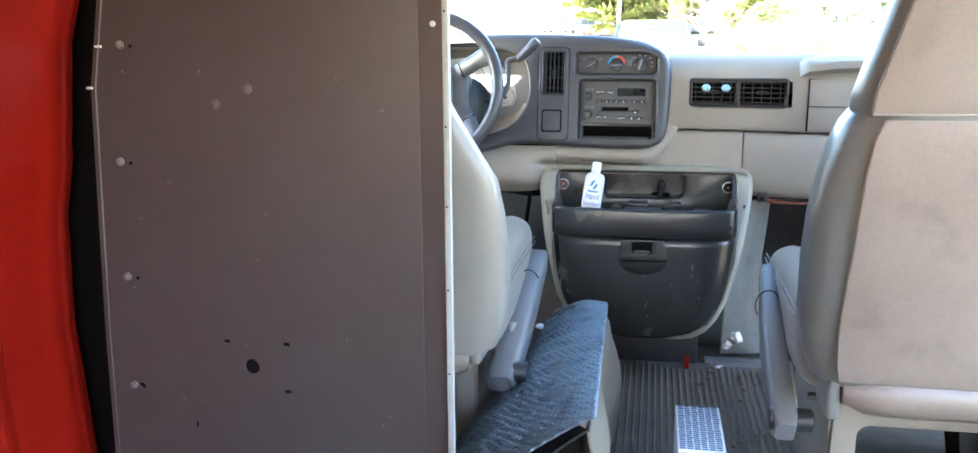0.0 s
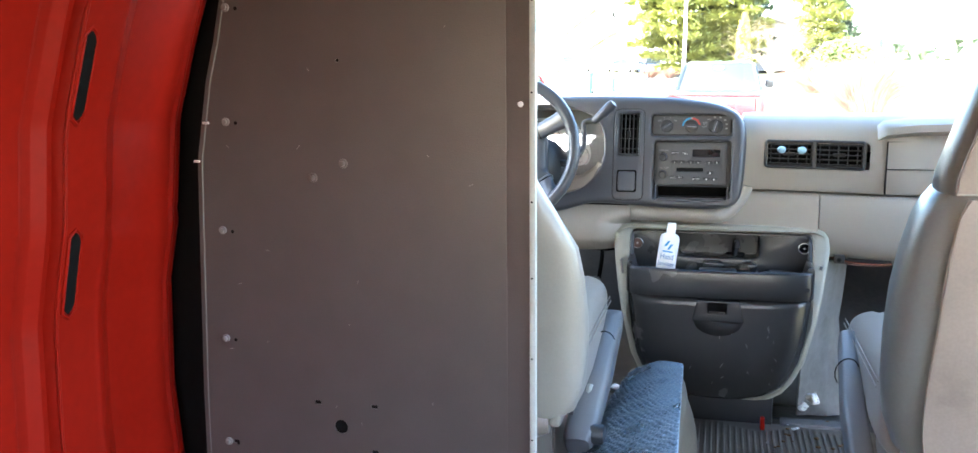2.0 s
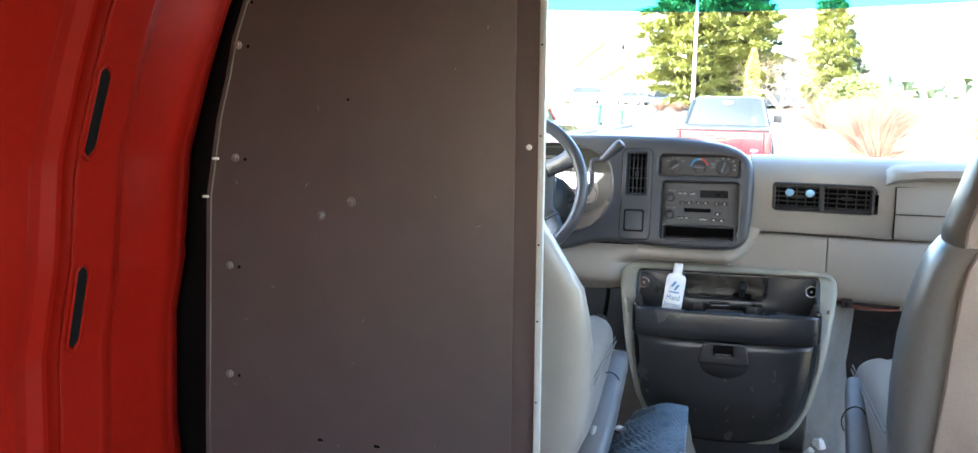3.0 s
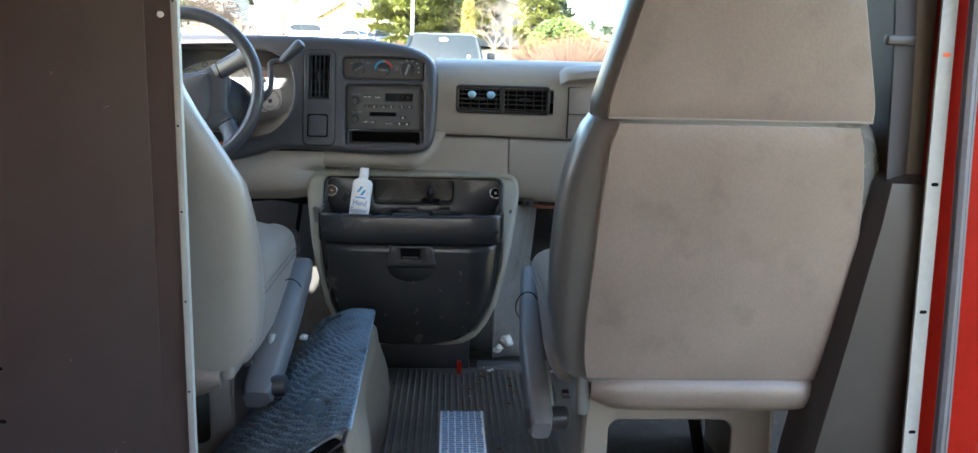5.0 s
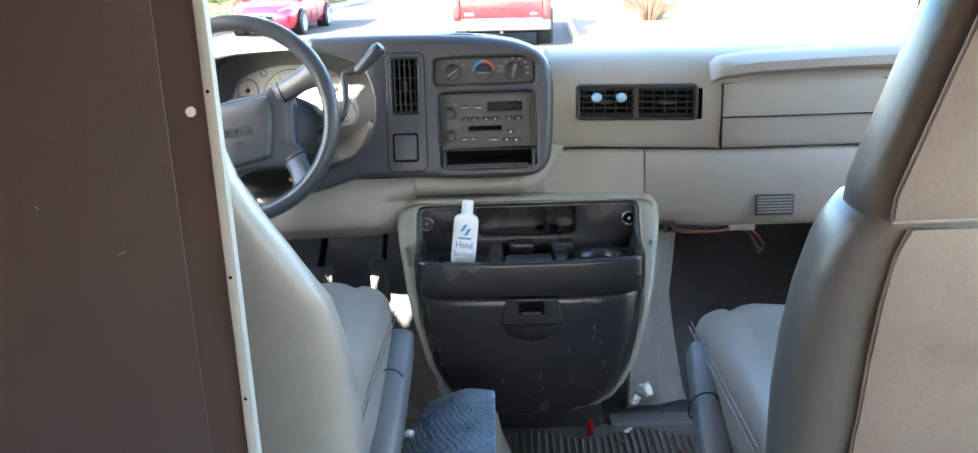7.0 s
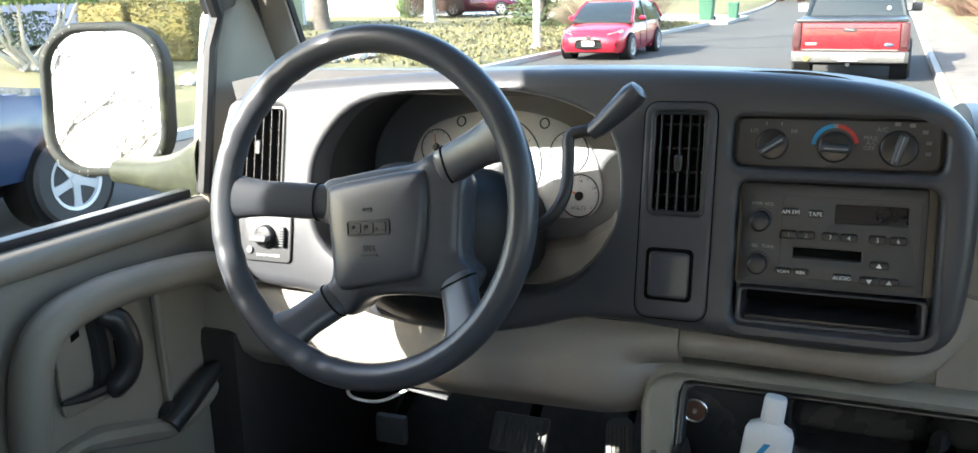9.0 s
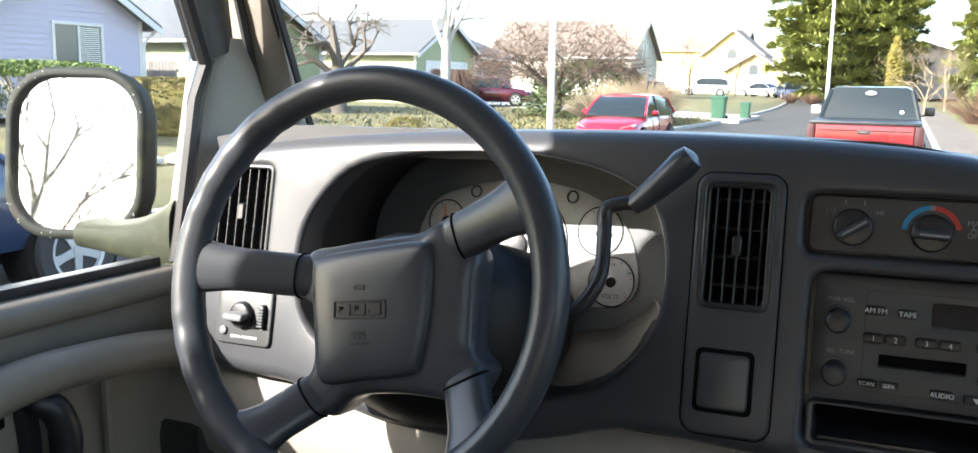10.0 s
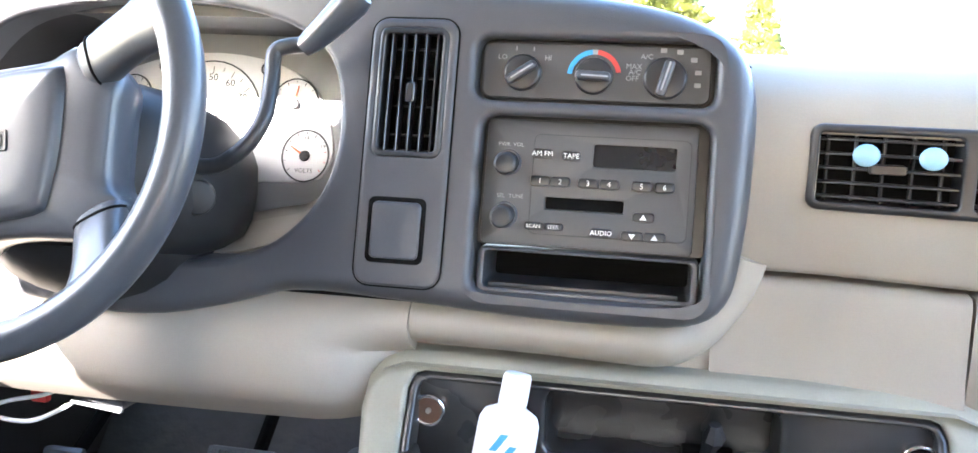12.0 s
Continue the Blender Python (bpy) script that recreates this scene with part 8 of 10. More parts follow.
def car(name, label, loc, turn, paint, L, W, H, style, z=None, wheel_r=0.32, rim=5, group="parked cars"):
    """A parked car; turn 0 looks along +y. style: hatch, sedan or suv."""
    zz = base_z(loc[1]) if z is None else z
    M = Matrix.Translation((loc[0], loc[1], zz)) @ Matrix.Rotation(radians(turn), 4, "Z")
    t = thing(name, (loc[0], loc[1], zz), label, "car", group)
    P = lambda x, y, q: M @ V(x, y, q)
    hl, hw = L / 2, W / 2
    belt = H * 0.62
    gc = 0.19
    # lower body stations from nose to tail: y, bottom, top, half width
    st = [(hl, 0.34, 0.52, 0.55), (hl - 0.05, 0.24, 0.60, 0.72), (hl - 0.18, gc, 0.68, 0.86), (hl - 0.55, gc, 0.79, 0.95), (hl - 1.05, gc, belt - 0.05, 0.99), (hl - 1.35, gc, belt, 1.0), (0, gc, belt + 0.02, 1.0), (-hl + 1.1, gc, belt + 0.04, 1.0), (-hl + 0.5, gc, belt + 0.04, 0.96), (-hl + 0.12, 0.25, belt + 0.02, 0.88), (-hl, 0.36, belt - 0.1, 0.78)]
    rings = []
    for y, b, tp, k in st:
        w = hw * k
        rings.append([P(w * 0.90, y, b), P(w, y, b + (tp - b) * 0.25), P(w * 1.0, y, b + (tp - b) * 0.62), P(w * 0.965, y, b + (tp - b) * 0.86), P(w * 0.88, y, tp), P(w * 0.45, y, tp + 0.025), P(0, y, tp + 0.032), P(-w * 0.45, y, tp + 0.025), P(-w * 0.88, y, tp), P(-w * 0.965, y, b + (tp - b) * 0.86), P(-w, y, b + (tp - b) * 0.62), P(-w, y, b + (tp - b) * 0.25), P(-w * 0.90, y, b)])
    body = part("body", loft(B(), rings), paint, t, angle=48)
    # cabin
    if style == "hatch":
        cb = [(hl - 1.10, 0.0, 0.80), (hl - 1.55, 0.62, 0.78), (hl - 1.95, 0.95, 0.74), (hl - 2.5, 1.0, 0.72), (-hl + 0.9, 0.93, 0.70), (-hl + 0.35, 0.78, 0.68), (-hl + 0.12, 0.05, 0.72)]
    elif style == "suv":
        cb = [(hl - 1.15, 0.0, 0.84), (hl - 1.55, 0.68, 0.82), (hl - 1.9, 0.97, 0.79), (hl - 2.6, 1.0, 0.78), (-hl + 0.6, 0.97, 0.77), (-hl + 0.25, 0.82, 0.76), (-hl + 0.06, 0.05, 0.78)]
    else:
        cb = [(hl - 1.15, 0.0, 0.80), (hl - 1.65, 0.62, 0.76), (hl - 2.1, 0.95, 0.72), (hl - 2.6, 1.0, 0.70), (-hl + 1.35, 0.92, 0.69), (-hl + 0.85, 0.45, 0.72), (-hl + 0.55, 0.0, 0.76)]
    zr = H - belt
    rings = []
    for y, k, wk in cb:
        b = belt - 0.02
        tp = belt + 0.02 + (zr - 0.02) * k
        w0, w1 = hw * 0.93, hw * wk
        wt = mix(w0, w1, k)
        rings.append([P(w0, y, b), P(mix(w0, wt, 0.6), y, mix(b, tp, 0.6)), P(wt, y, tp - 0.03 * k), P(wt * 0.8, y, tp), P(-wt * 0.8, y, tp), P(-wt, y, tp - 0.03 * k), P(-mix(w0, wt, 0.6), y, mix(b, tp, 0.6)), P(-w0, y, b)])
    part("cabin_glass", loft(B(), rings), M_CARGLASS, t, "dark tinted windows", angle=40)
    roof = [r for r, c in zip(rings, cb) if c[1] > 0.7]
    up = (M.to_3x3() @ V(0, 0, 1)) * 0.012
    bm = B()
    loft(bm, [[r[2] + up, r[3] + up * 1.6, r[4] + up * 1.6, r[5] + up, r[5] - up * 2, r[2] - up * 2] for r in roof])
    part("roof", bm, paint, t, angle=48)
    for sg in (0, 1):
        for a, b in ((0, len(rings) - len(rings) + 2), (len(rings) - 3, len(rings) - 1)):
            seq = rings[a:b + 1]
            pts = [(r[2] if sg == 0 else r[5]) for r in seq]
            part("pillar", tube(B(), pts, 0.035, 6), paint, t)
        mid = len(rings) // 2
        q0, q1 = (rings[mid][0], rings[mid][2]) if sg == 0 else (rings[mid][7], rings[mid][5])
        part("pillar", tube(B(), [q0, q1], 0.035, 6), M_BLACK, t)
        s_ = 1 if sg == 0 else -1
        mr = part("door_mirror", xyz(B(), P(s_ * (hw + 0.08), hl - 1.55, belt + 0.10), (0.10, 0.09, 0.07), 10), paint, t)
        for yy in (hl - 1.75, 0.0 - 0.15, -hl + 0.95):
            part("door_line", tube(B(), [P(s_ * hw * 1.002, yy, 0.32), P(s_ * hw * 1.003, yy, belt * 0.78), P(s_ * hw * 0.97, yy, belt)], 0.006, 4), M_VOID, t)
        for yy in (-0.5, -1.25 if style != "sedan" else -1.2):
            part("door_handle", box(B(), (-0.012, -0.08, -0.012), (0.012, 0.08, 0.012), 0.006, 1, M @ Matrix.Translation((s_ * hw * 0.995, yy + 0.1, belt * 0.84))), paint, t)
    for yy in (hl - 0.85, -hl + 0.85):
        for s_ in (-1, 1):
            part("wheel_arch", cyl(B(), P(s_ * (hw - 0.26), yy, wheel_r), P(s_ * (hw + 0.004), yy, wheel_r), wheel_r * 1.13, n=24), M_VOID, t)
            wheel_part(t, P(s_ * (hw - 0.05), yy, wheel_r), M.to_3x3() @ V(s_, 0, 0), wheel_r, 0.20, rim)
    # front and rear lamps, grille, plate bar
    for s_ in (-1, 1):
        bm = B()
        loft(bm, [[P(s_ * hw * 0.50, hl - 0.10, 0.60), P(s_ * hw * 0.55, hl - 0.05, 0.67)], [P(s_ * hw * 0.72, hl - 0.16, 0.62), P(s_ * hw * 0.74, hl - 0.19, 0.71)], [P(s_ * hw * 0.90, hl - 0.38, 0.70), P(s_ * hw * 0.88, hl - 0.42, 0.765)]], closed=False)
        bmesh.ops.solidify(bm, geom=bm.faces[:], thickness=0.03)
        part("headlight", bm, M_LAMPGLASS, t, "clear headlamp")
        part("tail_light", box(B(), (-0.10, -0.04, -0.13), (0.10, 0.06, 0.13), 0.03, 2, M @ Matrix.Translation((s_ * hw * 0.76, -hl + 0.05, belt * 0.82))), M_TAIL, t)
        part("fog_lamp", box(B(), (-0.05, -0.02, -0.06), (0.05, 0.02, 0.06), 0.015, 1, M @ Matrix.Translation((s_ * hw * 0.74, hl - 0.105, 0.40))), M_VOID, t)
    mpg = lambda u, v, d: P(u, hl + 0.018 - d - 0.10 * (u / hw) ** 2, v)
    bm = B()
    gl = [(-hw * 0.60, 0.52), (-hw * 0.46, 0.33), (-hw * 0.2, 0.29), (hw * 0.2, 0.29), (hw * 0.46, 0.33), (hw * 0.60, 0.52), (hw * 0.2, 0.535), (-hw * 0.2, 0.535)]
    plate(bm, gl, [], 0.06, 0.006, mpg, seg=1)
    part("grille", bm, M_VOID, t, "dark grille")
    for i in range(3):
        part("grille_bar", tube(B(), [mpg(u * hw, 0.345 + i * 0.05, 0.0) for u in (-0.4, -0.2, 0, 0.2, 0.4)], 0.008, 5), M_BLACK, t)
    part("number_plate", box(B(), (-0.16, -0.01, -0.06), (0.16, 0.012, 0.06), 0.004, 1, M @ Matrix.Translation((0, hl + 0.03, 0.435))), M_WHITE, t, "blank white plate")
    part("number_plate", box(B(), (-0.16, -0.012, -0.06), (0.16, 0.01, 0.06), 0.004, 1, M @ Matrix.Translation((0, -hl - 0.005, 0.62))), M_WHITE, t, "blank white plate")
    part("badge", cyl(B(), P(0, hl + 0.0, 0.575), P(0, hl + 0.025, 0.57), 0.055, n=18), M_CHROME, t)
    for s_ in (-1, 1):
        part("wiper", tube(B(), [P(s_ * 0.1 - 0.2, hl - 1.17, belt + 0.05), P(s_ * 0.1 + 0.35, hl - 1.22, belt + 0.09)], 0.008, 4), M_BLACK, t)
    part("bonnet_line", tube(B(), [P(u * hw, hl - 0.20 - 0.12 * u * u, 0.735 - 0.02 * u * u) for u in (-0.6, -0.3, 0, 0.3, 0.6)], 0.006, 4), M_VOID, t)
    return t


def pickup(name, label, loc, turn, paint, L, W, H, cover=True, white_mirror=True, roof=None, group="parked cars"):
    """A pickup truck whose tail stands at -L/2; turn 0 looks along +y."""
    zz = base_z(loc[1])
    M = Matrix.Translation((loc[0], loc[1], zz)) @ Matrix.Rotation(radians(turn), 4, "Z")
    t = thing(name, (loc[0], loc[1], zz), label, "pickup truck", group)
    P = lambda x, y, q: M @ V(x, y, q)
    hl, hw = L / 2, W / 2
    bed0, bed1 = -hl, -hl + 2.05
    top = 1.09
    def rings(ys, b, tp, ks):
        out = []
        for y, k in zip(ys, ks):
            w = hw * k
            out.append([P(w * 0.96, y, b), P(w, y, b + 0.12), P(w * 1.0, y, mix(b, tp, 0.6)), P(w * 0.97, y, tp - 0.05), P(w * 0.94, y, tp), P(-w * 0.94, y, tp), P(-w * 0.97, y, tp - 0.05), P(-w, y, mix(b, tp, 0.6)), P(-w, y, b + 0.12), P(-w * 0.96, y, b)])
        return out
    part("bed", loft(B(), rings((bed0 + 0.03, bed0 + 0.06, bed1), 0.52, top, (0.985, 1.0, 1.0))), paint, t, angle=40)
    part("cab_body", loft(B(), rings((bed1 + 0.03, hl - 1.3), 0.45, top + 0.03, (1.0, 1.0))), paint, t, angle=40)
    nose = []
    for y, tp, k in ((hl - 1.3, 1.10, 1.0), (hl - 0.5, 1.06, 0.98), (hl - 0.1, 0.98, 0.94), (hl, 0.85, 0.88)):
        nose += rings((y,), 0.42, tp, (k,))
    part("bonnet", loft(B(), nose), paint, t, angle=40)
    # cab with glass
    cab = []
    for y, k in ((bed1 + 0.02, 0.0), (bed1 + 0.14, 0.55), (bed1 + 0.26, 0.95), (bed1 + 0.5, 1.0), (bed1 + 1.25, 1.0), (bed1 + 1.55, 0.85), (bed1 + 2.0, 0.0)):
        q = mix(top + 0.01, H, k)
        wt = mix(hw * 0.93, hw * 0.76, k)
        cab.append([P(hw * 0.93, y, top), P(wt, y, q - 0.05 * k), P(wt * 0.86, y, q), P(-wt * 0.86, y, q), P(-wt, y, q - 0.05 * k), P(-hw * 0.93, y, top)])
    part("cab_glass", loft(B(), cab), M_CARGLASS, t, "tinted cab windows", angle=40)
    rf = cab[2:6]
    up = V(0, 0, 0.015)
    part("cab_roof", loft(B(), [[r[1] + up, r[2] + up * 1.5, r[3] + up * 1.5, r[4] + up, r[4] - up * 3, r[1] - up * 3] for r in rf]), roof or paint, t, angle=40)
    for i in (1, 4):
        part("pillar", tube(B(), [r[i] for r in cab[:3]], 0.05, 6), roof or paint, t)
        part("pillar", tube(B(), [r[i] for r in cab[4:]], 0.04, 6), roof or paint, t)
    # tail
    tg = part("tailgate", plate(B(), rrect(0, 0.83, W * 0.835, 0.50, 0.02, 3), [], 0.05, 0.015, lambda u, v, d: P(u, -hl - 0.03 + d, v)), paint, t)
    part("tailgate_crease", box(B(), (-W * 0.39, -0.008, -0.006), (W * 0.39, 0.004, 0.006), 0.003, 1, M @ Matrix.Translation((0, -hl - 0.03, 0.985))), M_VOID, tg)
    part("tailgate_handle", box(B(), (-0.11, -0.012, -0.035), (0.11, 0.01, 0.035), 0.012, 2, M @ Matrix.Translation((0, -hl - 0.03, 0.955))), M_BLACK, tg)
    part("handle_lever", box(B(), (-0.08, -0.018, -0.012), (0.08, 0.0, 0.012), 0.006, 1, M @ Matrix.Translation((0, -hl - 0.035, 0.955))), M_CHROME, tg)
    part("badge", box(B(), (-0.10, -0.008, -0.028), (0.10, 0.008, 0.028), 0.02, 2, M @ Matrix.Translation((-W * 0.33, -hl - 0.03, 0.70))), M_BUMPER, tg)
    part("badge", xyz(B(), P(W * 0.33, -hl - 0.03, 0.69), (0.085, 0.02, 0.038), 14), M_CARBLUE, tg)
    part("tail_strip", box(B(), (-W * 0.41, -0.012, -0.012), (W * 0.41, 0.01, 0.012), 0.004, 1, M @ Matrix.Translation((0, -hl - 0.03, 0.595))), M_BUMPER, tg)
    for s_ in (-1, 1):
        tl = part("tail_light", box(B(), (-0.072, -0.05, -0.235), (0.072, 0.10, 0.235), 0.022, 2, M @ Matrix.Translation((s_ * hw * 0.915, -hl + 0.01, 0.845))), M_TAIL, t)
        part("reverse_lamp", box(B(), (-0.05, -0.012, -0.05), (0.05, 0.0, 0.05), 0.01, 1, M @ Matrix.Translation((s_ * hw * 0.915, -hl - 0.045, 0.70))), M_TAIL, tl)
        dm = part("door_mirror", box(B(), (-0.10, -0.05, -0.09), (0.10, 0.05, 0.09), 0.035, 3, M @ Matrix.Translation((s_ * (hw + 0.13), bed1 + 1.35, top + 0.18))), M_WHITE if (white_mirror and s_ < 0) else M_BLACK, t)
        part("mirror_stalk", tube(B(), [P(s_ * (hw - 0.05), bed1 + 1.4, top + 0.08), P(s_ * (hw + 0.1), bed1 + 1.37, top + 0.13)], 0.02, 6), M_BLACK, dm)
    bp = part("rear_bumper", loft(B(), [[P(x, -hl - 0.02 - b, 0.36), P(x, -hl - 0.12 - b, 0.38), P(x, -hl - 0.15 - b, 0.47), P(x, -hl - 0.14 - b, 0.555), P(x, -hl - 0.02, 0.57)] for x, b in ((-hw, -0.09), (-hw * 0.93, -0.02), (-hw * 0.5, 0.0), (0, 0.01), (hw * 0.5, 0.0), (hw * 0.93, -0.02), (hw, -0.09))]), M_BUMPER, t, "dull chromed rear bumper")
    part("number_plate", box(B(), (-0.16, -0.008, -0.075), (0.16, 0.008, 0.075), 0.004, 1, M @ Matrix.Translation((0, -hl - 0.165, 0.475))), M_WHITE, bp, "blank white plate")
    part("step_recess", box(B(), (-0.30, -0.004, -0.05), (0.30, 0.01, 0.05), 0.02, 1, M @ Matrix.Translation((0, -hl - 0.152, 0.47))), M_ARM, bp)
    part("tow_hitch", box(B(), (-0.035, -0.12, -0.03), (0.035, 0.05, 0.03), 0.006, 1, M @ Matrix.Translation((0, -hl - 0.12, 0.34))), M_BLACK, bp)
    part("underbody", box(B(), (-hw * 0.72, -hl + 0.15, 0.30), (hw * 0.72, hl - 0.4, 0.55), 0.03, 1, M), M_VOID, t)
    if cover:
        part("bed_cover", box(B(), (-hw * 0.95, bed0 + 0.0, top), (hw * 0.95, bed1, top + 0.055), 0.02, 2, M), M_BLACK, t, "black folding bed cover")
        s_ = part("window_sticker", xyz(B(), P(0.0, bed1 + 0.17, H - 0.13), (0.11, 0.02, 0.045), 14), M_WHITE, t)
        part("window_sticker", xyz(B(), P(hw * 0.60, bed1 + 0.06, top + 0.19), (0.04, 0.015, 0.04), 12), M_WHITE, t)
        part("bumper_flag", box(B(), (-0.05, -0.004, -0.05), (0.05, 0.004, 0.05), 0, 1, M @ Matrix.Translation((-hw * 0.73, -hl - 0.16, 0.45)) @ Matrix.Rotation(0.8, 4, "Y")), M_GOLDEN, bp)
    for yy in (-hl + 1.05, hl - 0.95):
        for s_ in (-1, 1):
            part("wheel_arch", cyl(B(), P(s_ * (hw - 0.3), yy, 0.38), P(s_ * (hw + 0.004), yy, 0.38), 0.44, n=24), M_VOID, t)
            wheel_part(t, P(s_ * (hw - 0.07), yy, 0.38), M.to_3x3() @ V(s_, 0, 0), 0.38, 0.25, 5)
    return t


# ---------------------------------------------------------------- trees and bushes
def limbs(rs, bm, p, d, length, r, depth, twig, spread=0.55, droop=0.0, sides=5, taper=0.52):
    """Branches that fork and taper; ends are collected in twig."""
    pts = [p]
    q, dd = p, d
    for i in range(4):
        dd = (dd + V(rs.gauss(0, 0.12), rs.gauss(0, 0.12), rs.gauss(0, 0.10) - droop * 0.25)).normalized()
        q = q + dd * (length / 4)
        pts.append(q)
    tube(bm, pts, [r * (1 - 0.13 * i) for i in range(5)], sides if r > 0.02 else 3)
    if depth == 0:
        twig.append((q, dd))
        return
    for i in range(rs.choice((2, 3, 3))):
        a = rs.uniform(0, 6.28)
        s, u = frame_of(dd)
        nd = (dd + (s * math.cos(a) + u * math.sin(a)) * rs.uniform(0.5, 1.0) * spread * 1.6 - V(0, 0, droop * 0.4)).normalized()
        k = rs.uniform(0.45, 1.0)
        limbs(rs, bm, pts[4] if i == 0 else pts[rs.choice((2, 3, 3, 4))], nd, length * rs.uniform(0.6, 0.82), r * taper, depth - 1, twig, spread, droop, sides, taper)


def bare_tree(name, label, x, y, h, r, seed, bark, depth=4, z=None, spread=0.55, droop=0.0, lean=(0, 0), group="street trees", fork=0.34, taper=0.52):
    rs = random.Random(seed)
    z = lawn_z(x, y) - 0.05 if z is None else z
    t = thing(name, (x, y, z), label, "tree", group)
    bm = B()
    th = h * fork
    trunk = [V(x + lean[0] * k * th, y + lean[1] * k * th, z + k * th) for k in (0, 0.05, 0.3, 0.6, 1.0)]
    tube(bm, trunk, [r * 1.4, r * 1.1, r, r * 0.9, r * 0.8], 10)
    part("trunk", bm, bark, t, angle=60)
    bm, ends = B(), []
    for i in range(4):
        a = i * 1.6 + rs.uniform(0, 0.6)
        limbs(rs, bm, trunk[4] - V(0, 0, rs.uniform(0, 0.25) * th), V(math.cos(a) * spread, math.sin(a) * spread, 1).normalized(), h * 0.28, r * 0.5, depth - 1, ends, spread, droop, 5, taper)
    limbs(rs, bm, trunk[4], V(0.05, 0, 1), h * 0.28, r * 0.7, depth - 1, ends, spread, droop, 5, taper)
    part("branches", bm, bark, t, angle=60)
    return t


def twig_bush(name, label, x, y, w, h, seed, material, n=600, z=None, weep=False, crown0=0.0, trunk=None, cat="bush", group="garden shrubs", depth=None):
    """A leafless bush: very many thin curved shoots."""
    rs = random.Random(seed)
    z = lawn_z(x, y) - 0.02 if z is None else z
    t = thing(name, (x, y, z), label, cat, group)
    bm = B()
    dp = depth or w
    for i in range(n):
        a, k = rs.uniform(0, 6.28), rs.random() ** 0.6
        ex, ey = math.cos(a) * k * w / 2, math.sin(a) * k * dp / 2
        hh = h * (1 - 0.45 * k * k) * rs.uniform(0.65, 1.08)
        if weep:
            p0 = V(x + ex * 0.15, y + ey * 0.15, z + h * 0.75)
            p1 = V(x + ex * 0.7, y + ey * 0.7, z + h * rs.uniform(0.85, 1.05))
            p2 = V(x + ex, y + ey, z + h * 0.55)
            p3 = V(x + ex * 1.05, y + ey * 1.05, z + h * rs.uniform(0.03, 0.3))
        elif crown0:
            p0 = V(x + ex * 0.1, y + ey * 0.1, z + crown0)
            q = V(x + ex, y + ey, z + crown0 + (h - crown0) * (1 - k * k * 0.7) * rs.uniform(0.15, 1))
            p1 = p0.lerp(q, 0.4) + V(rs.gauss(0, 0.08) * w * 0.3, rs.gauss(0, 0.08) * w * 0.3, rs.uniform(-0.03, 0.12) * h)
            p2 = p0.lerp(q, 0.75) + V(rs.gauss(0, 0.08) * w * 0.3, 0, rs.uniform(0, 0.08) * h)
            p3 = q + V(rs.gauss(0, 0.1), rs.gauss(0, 0.1), -rs.uniform(-0.1, 0.12) * h)
        else:
            p0 = V(x + ex * 0.25, y + ey * 0.25, z)
            p1 = V(x + ex * 0.5, y + ey * 0.5, z + hh * 0.45)
            p2 = V(x + ex * 0.85, y + ey * 0.85, z + hh * 0.82)
            p3 = V(x + ex * 1.08 + rs.gauss(0, 0.04), y + ey * 1.08, z + hh)
        r = rs.uniform(0.006, 0.013) * max(1.0, h / 2.2)
        tube(bm, [p0, p1, p2, p3], [r, r * 0.8, r * 0.6, r * 0.25], 3)
    part("twigs", bm, material, t, angle=80)
    if trunk:
        b2 = B()
        for i in range(4):
            a = i * 1.57 + 0.5
            tube(b2, [V(x, y, z), V(x + math.cos(a) * 0.10, y + math.sin(a) * 0.1, z + crown0 * 0.5), V(x + math.cos(a) * w * 0.14, y + math.sin(a) * dp * 0.14, z + crown0 * 1.05), V(x + math.cos(a) * w * 0.26, y + math.sin(a) * dp * 0.26, z + crown0 * 1.25)], [trunk, trunk * 0.7, trunk * 0.45, trunk * 0.2], 7)
        part("trunk", b2, M_BARK, t, angle=60)
    return t


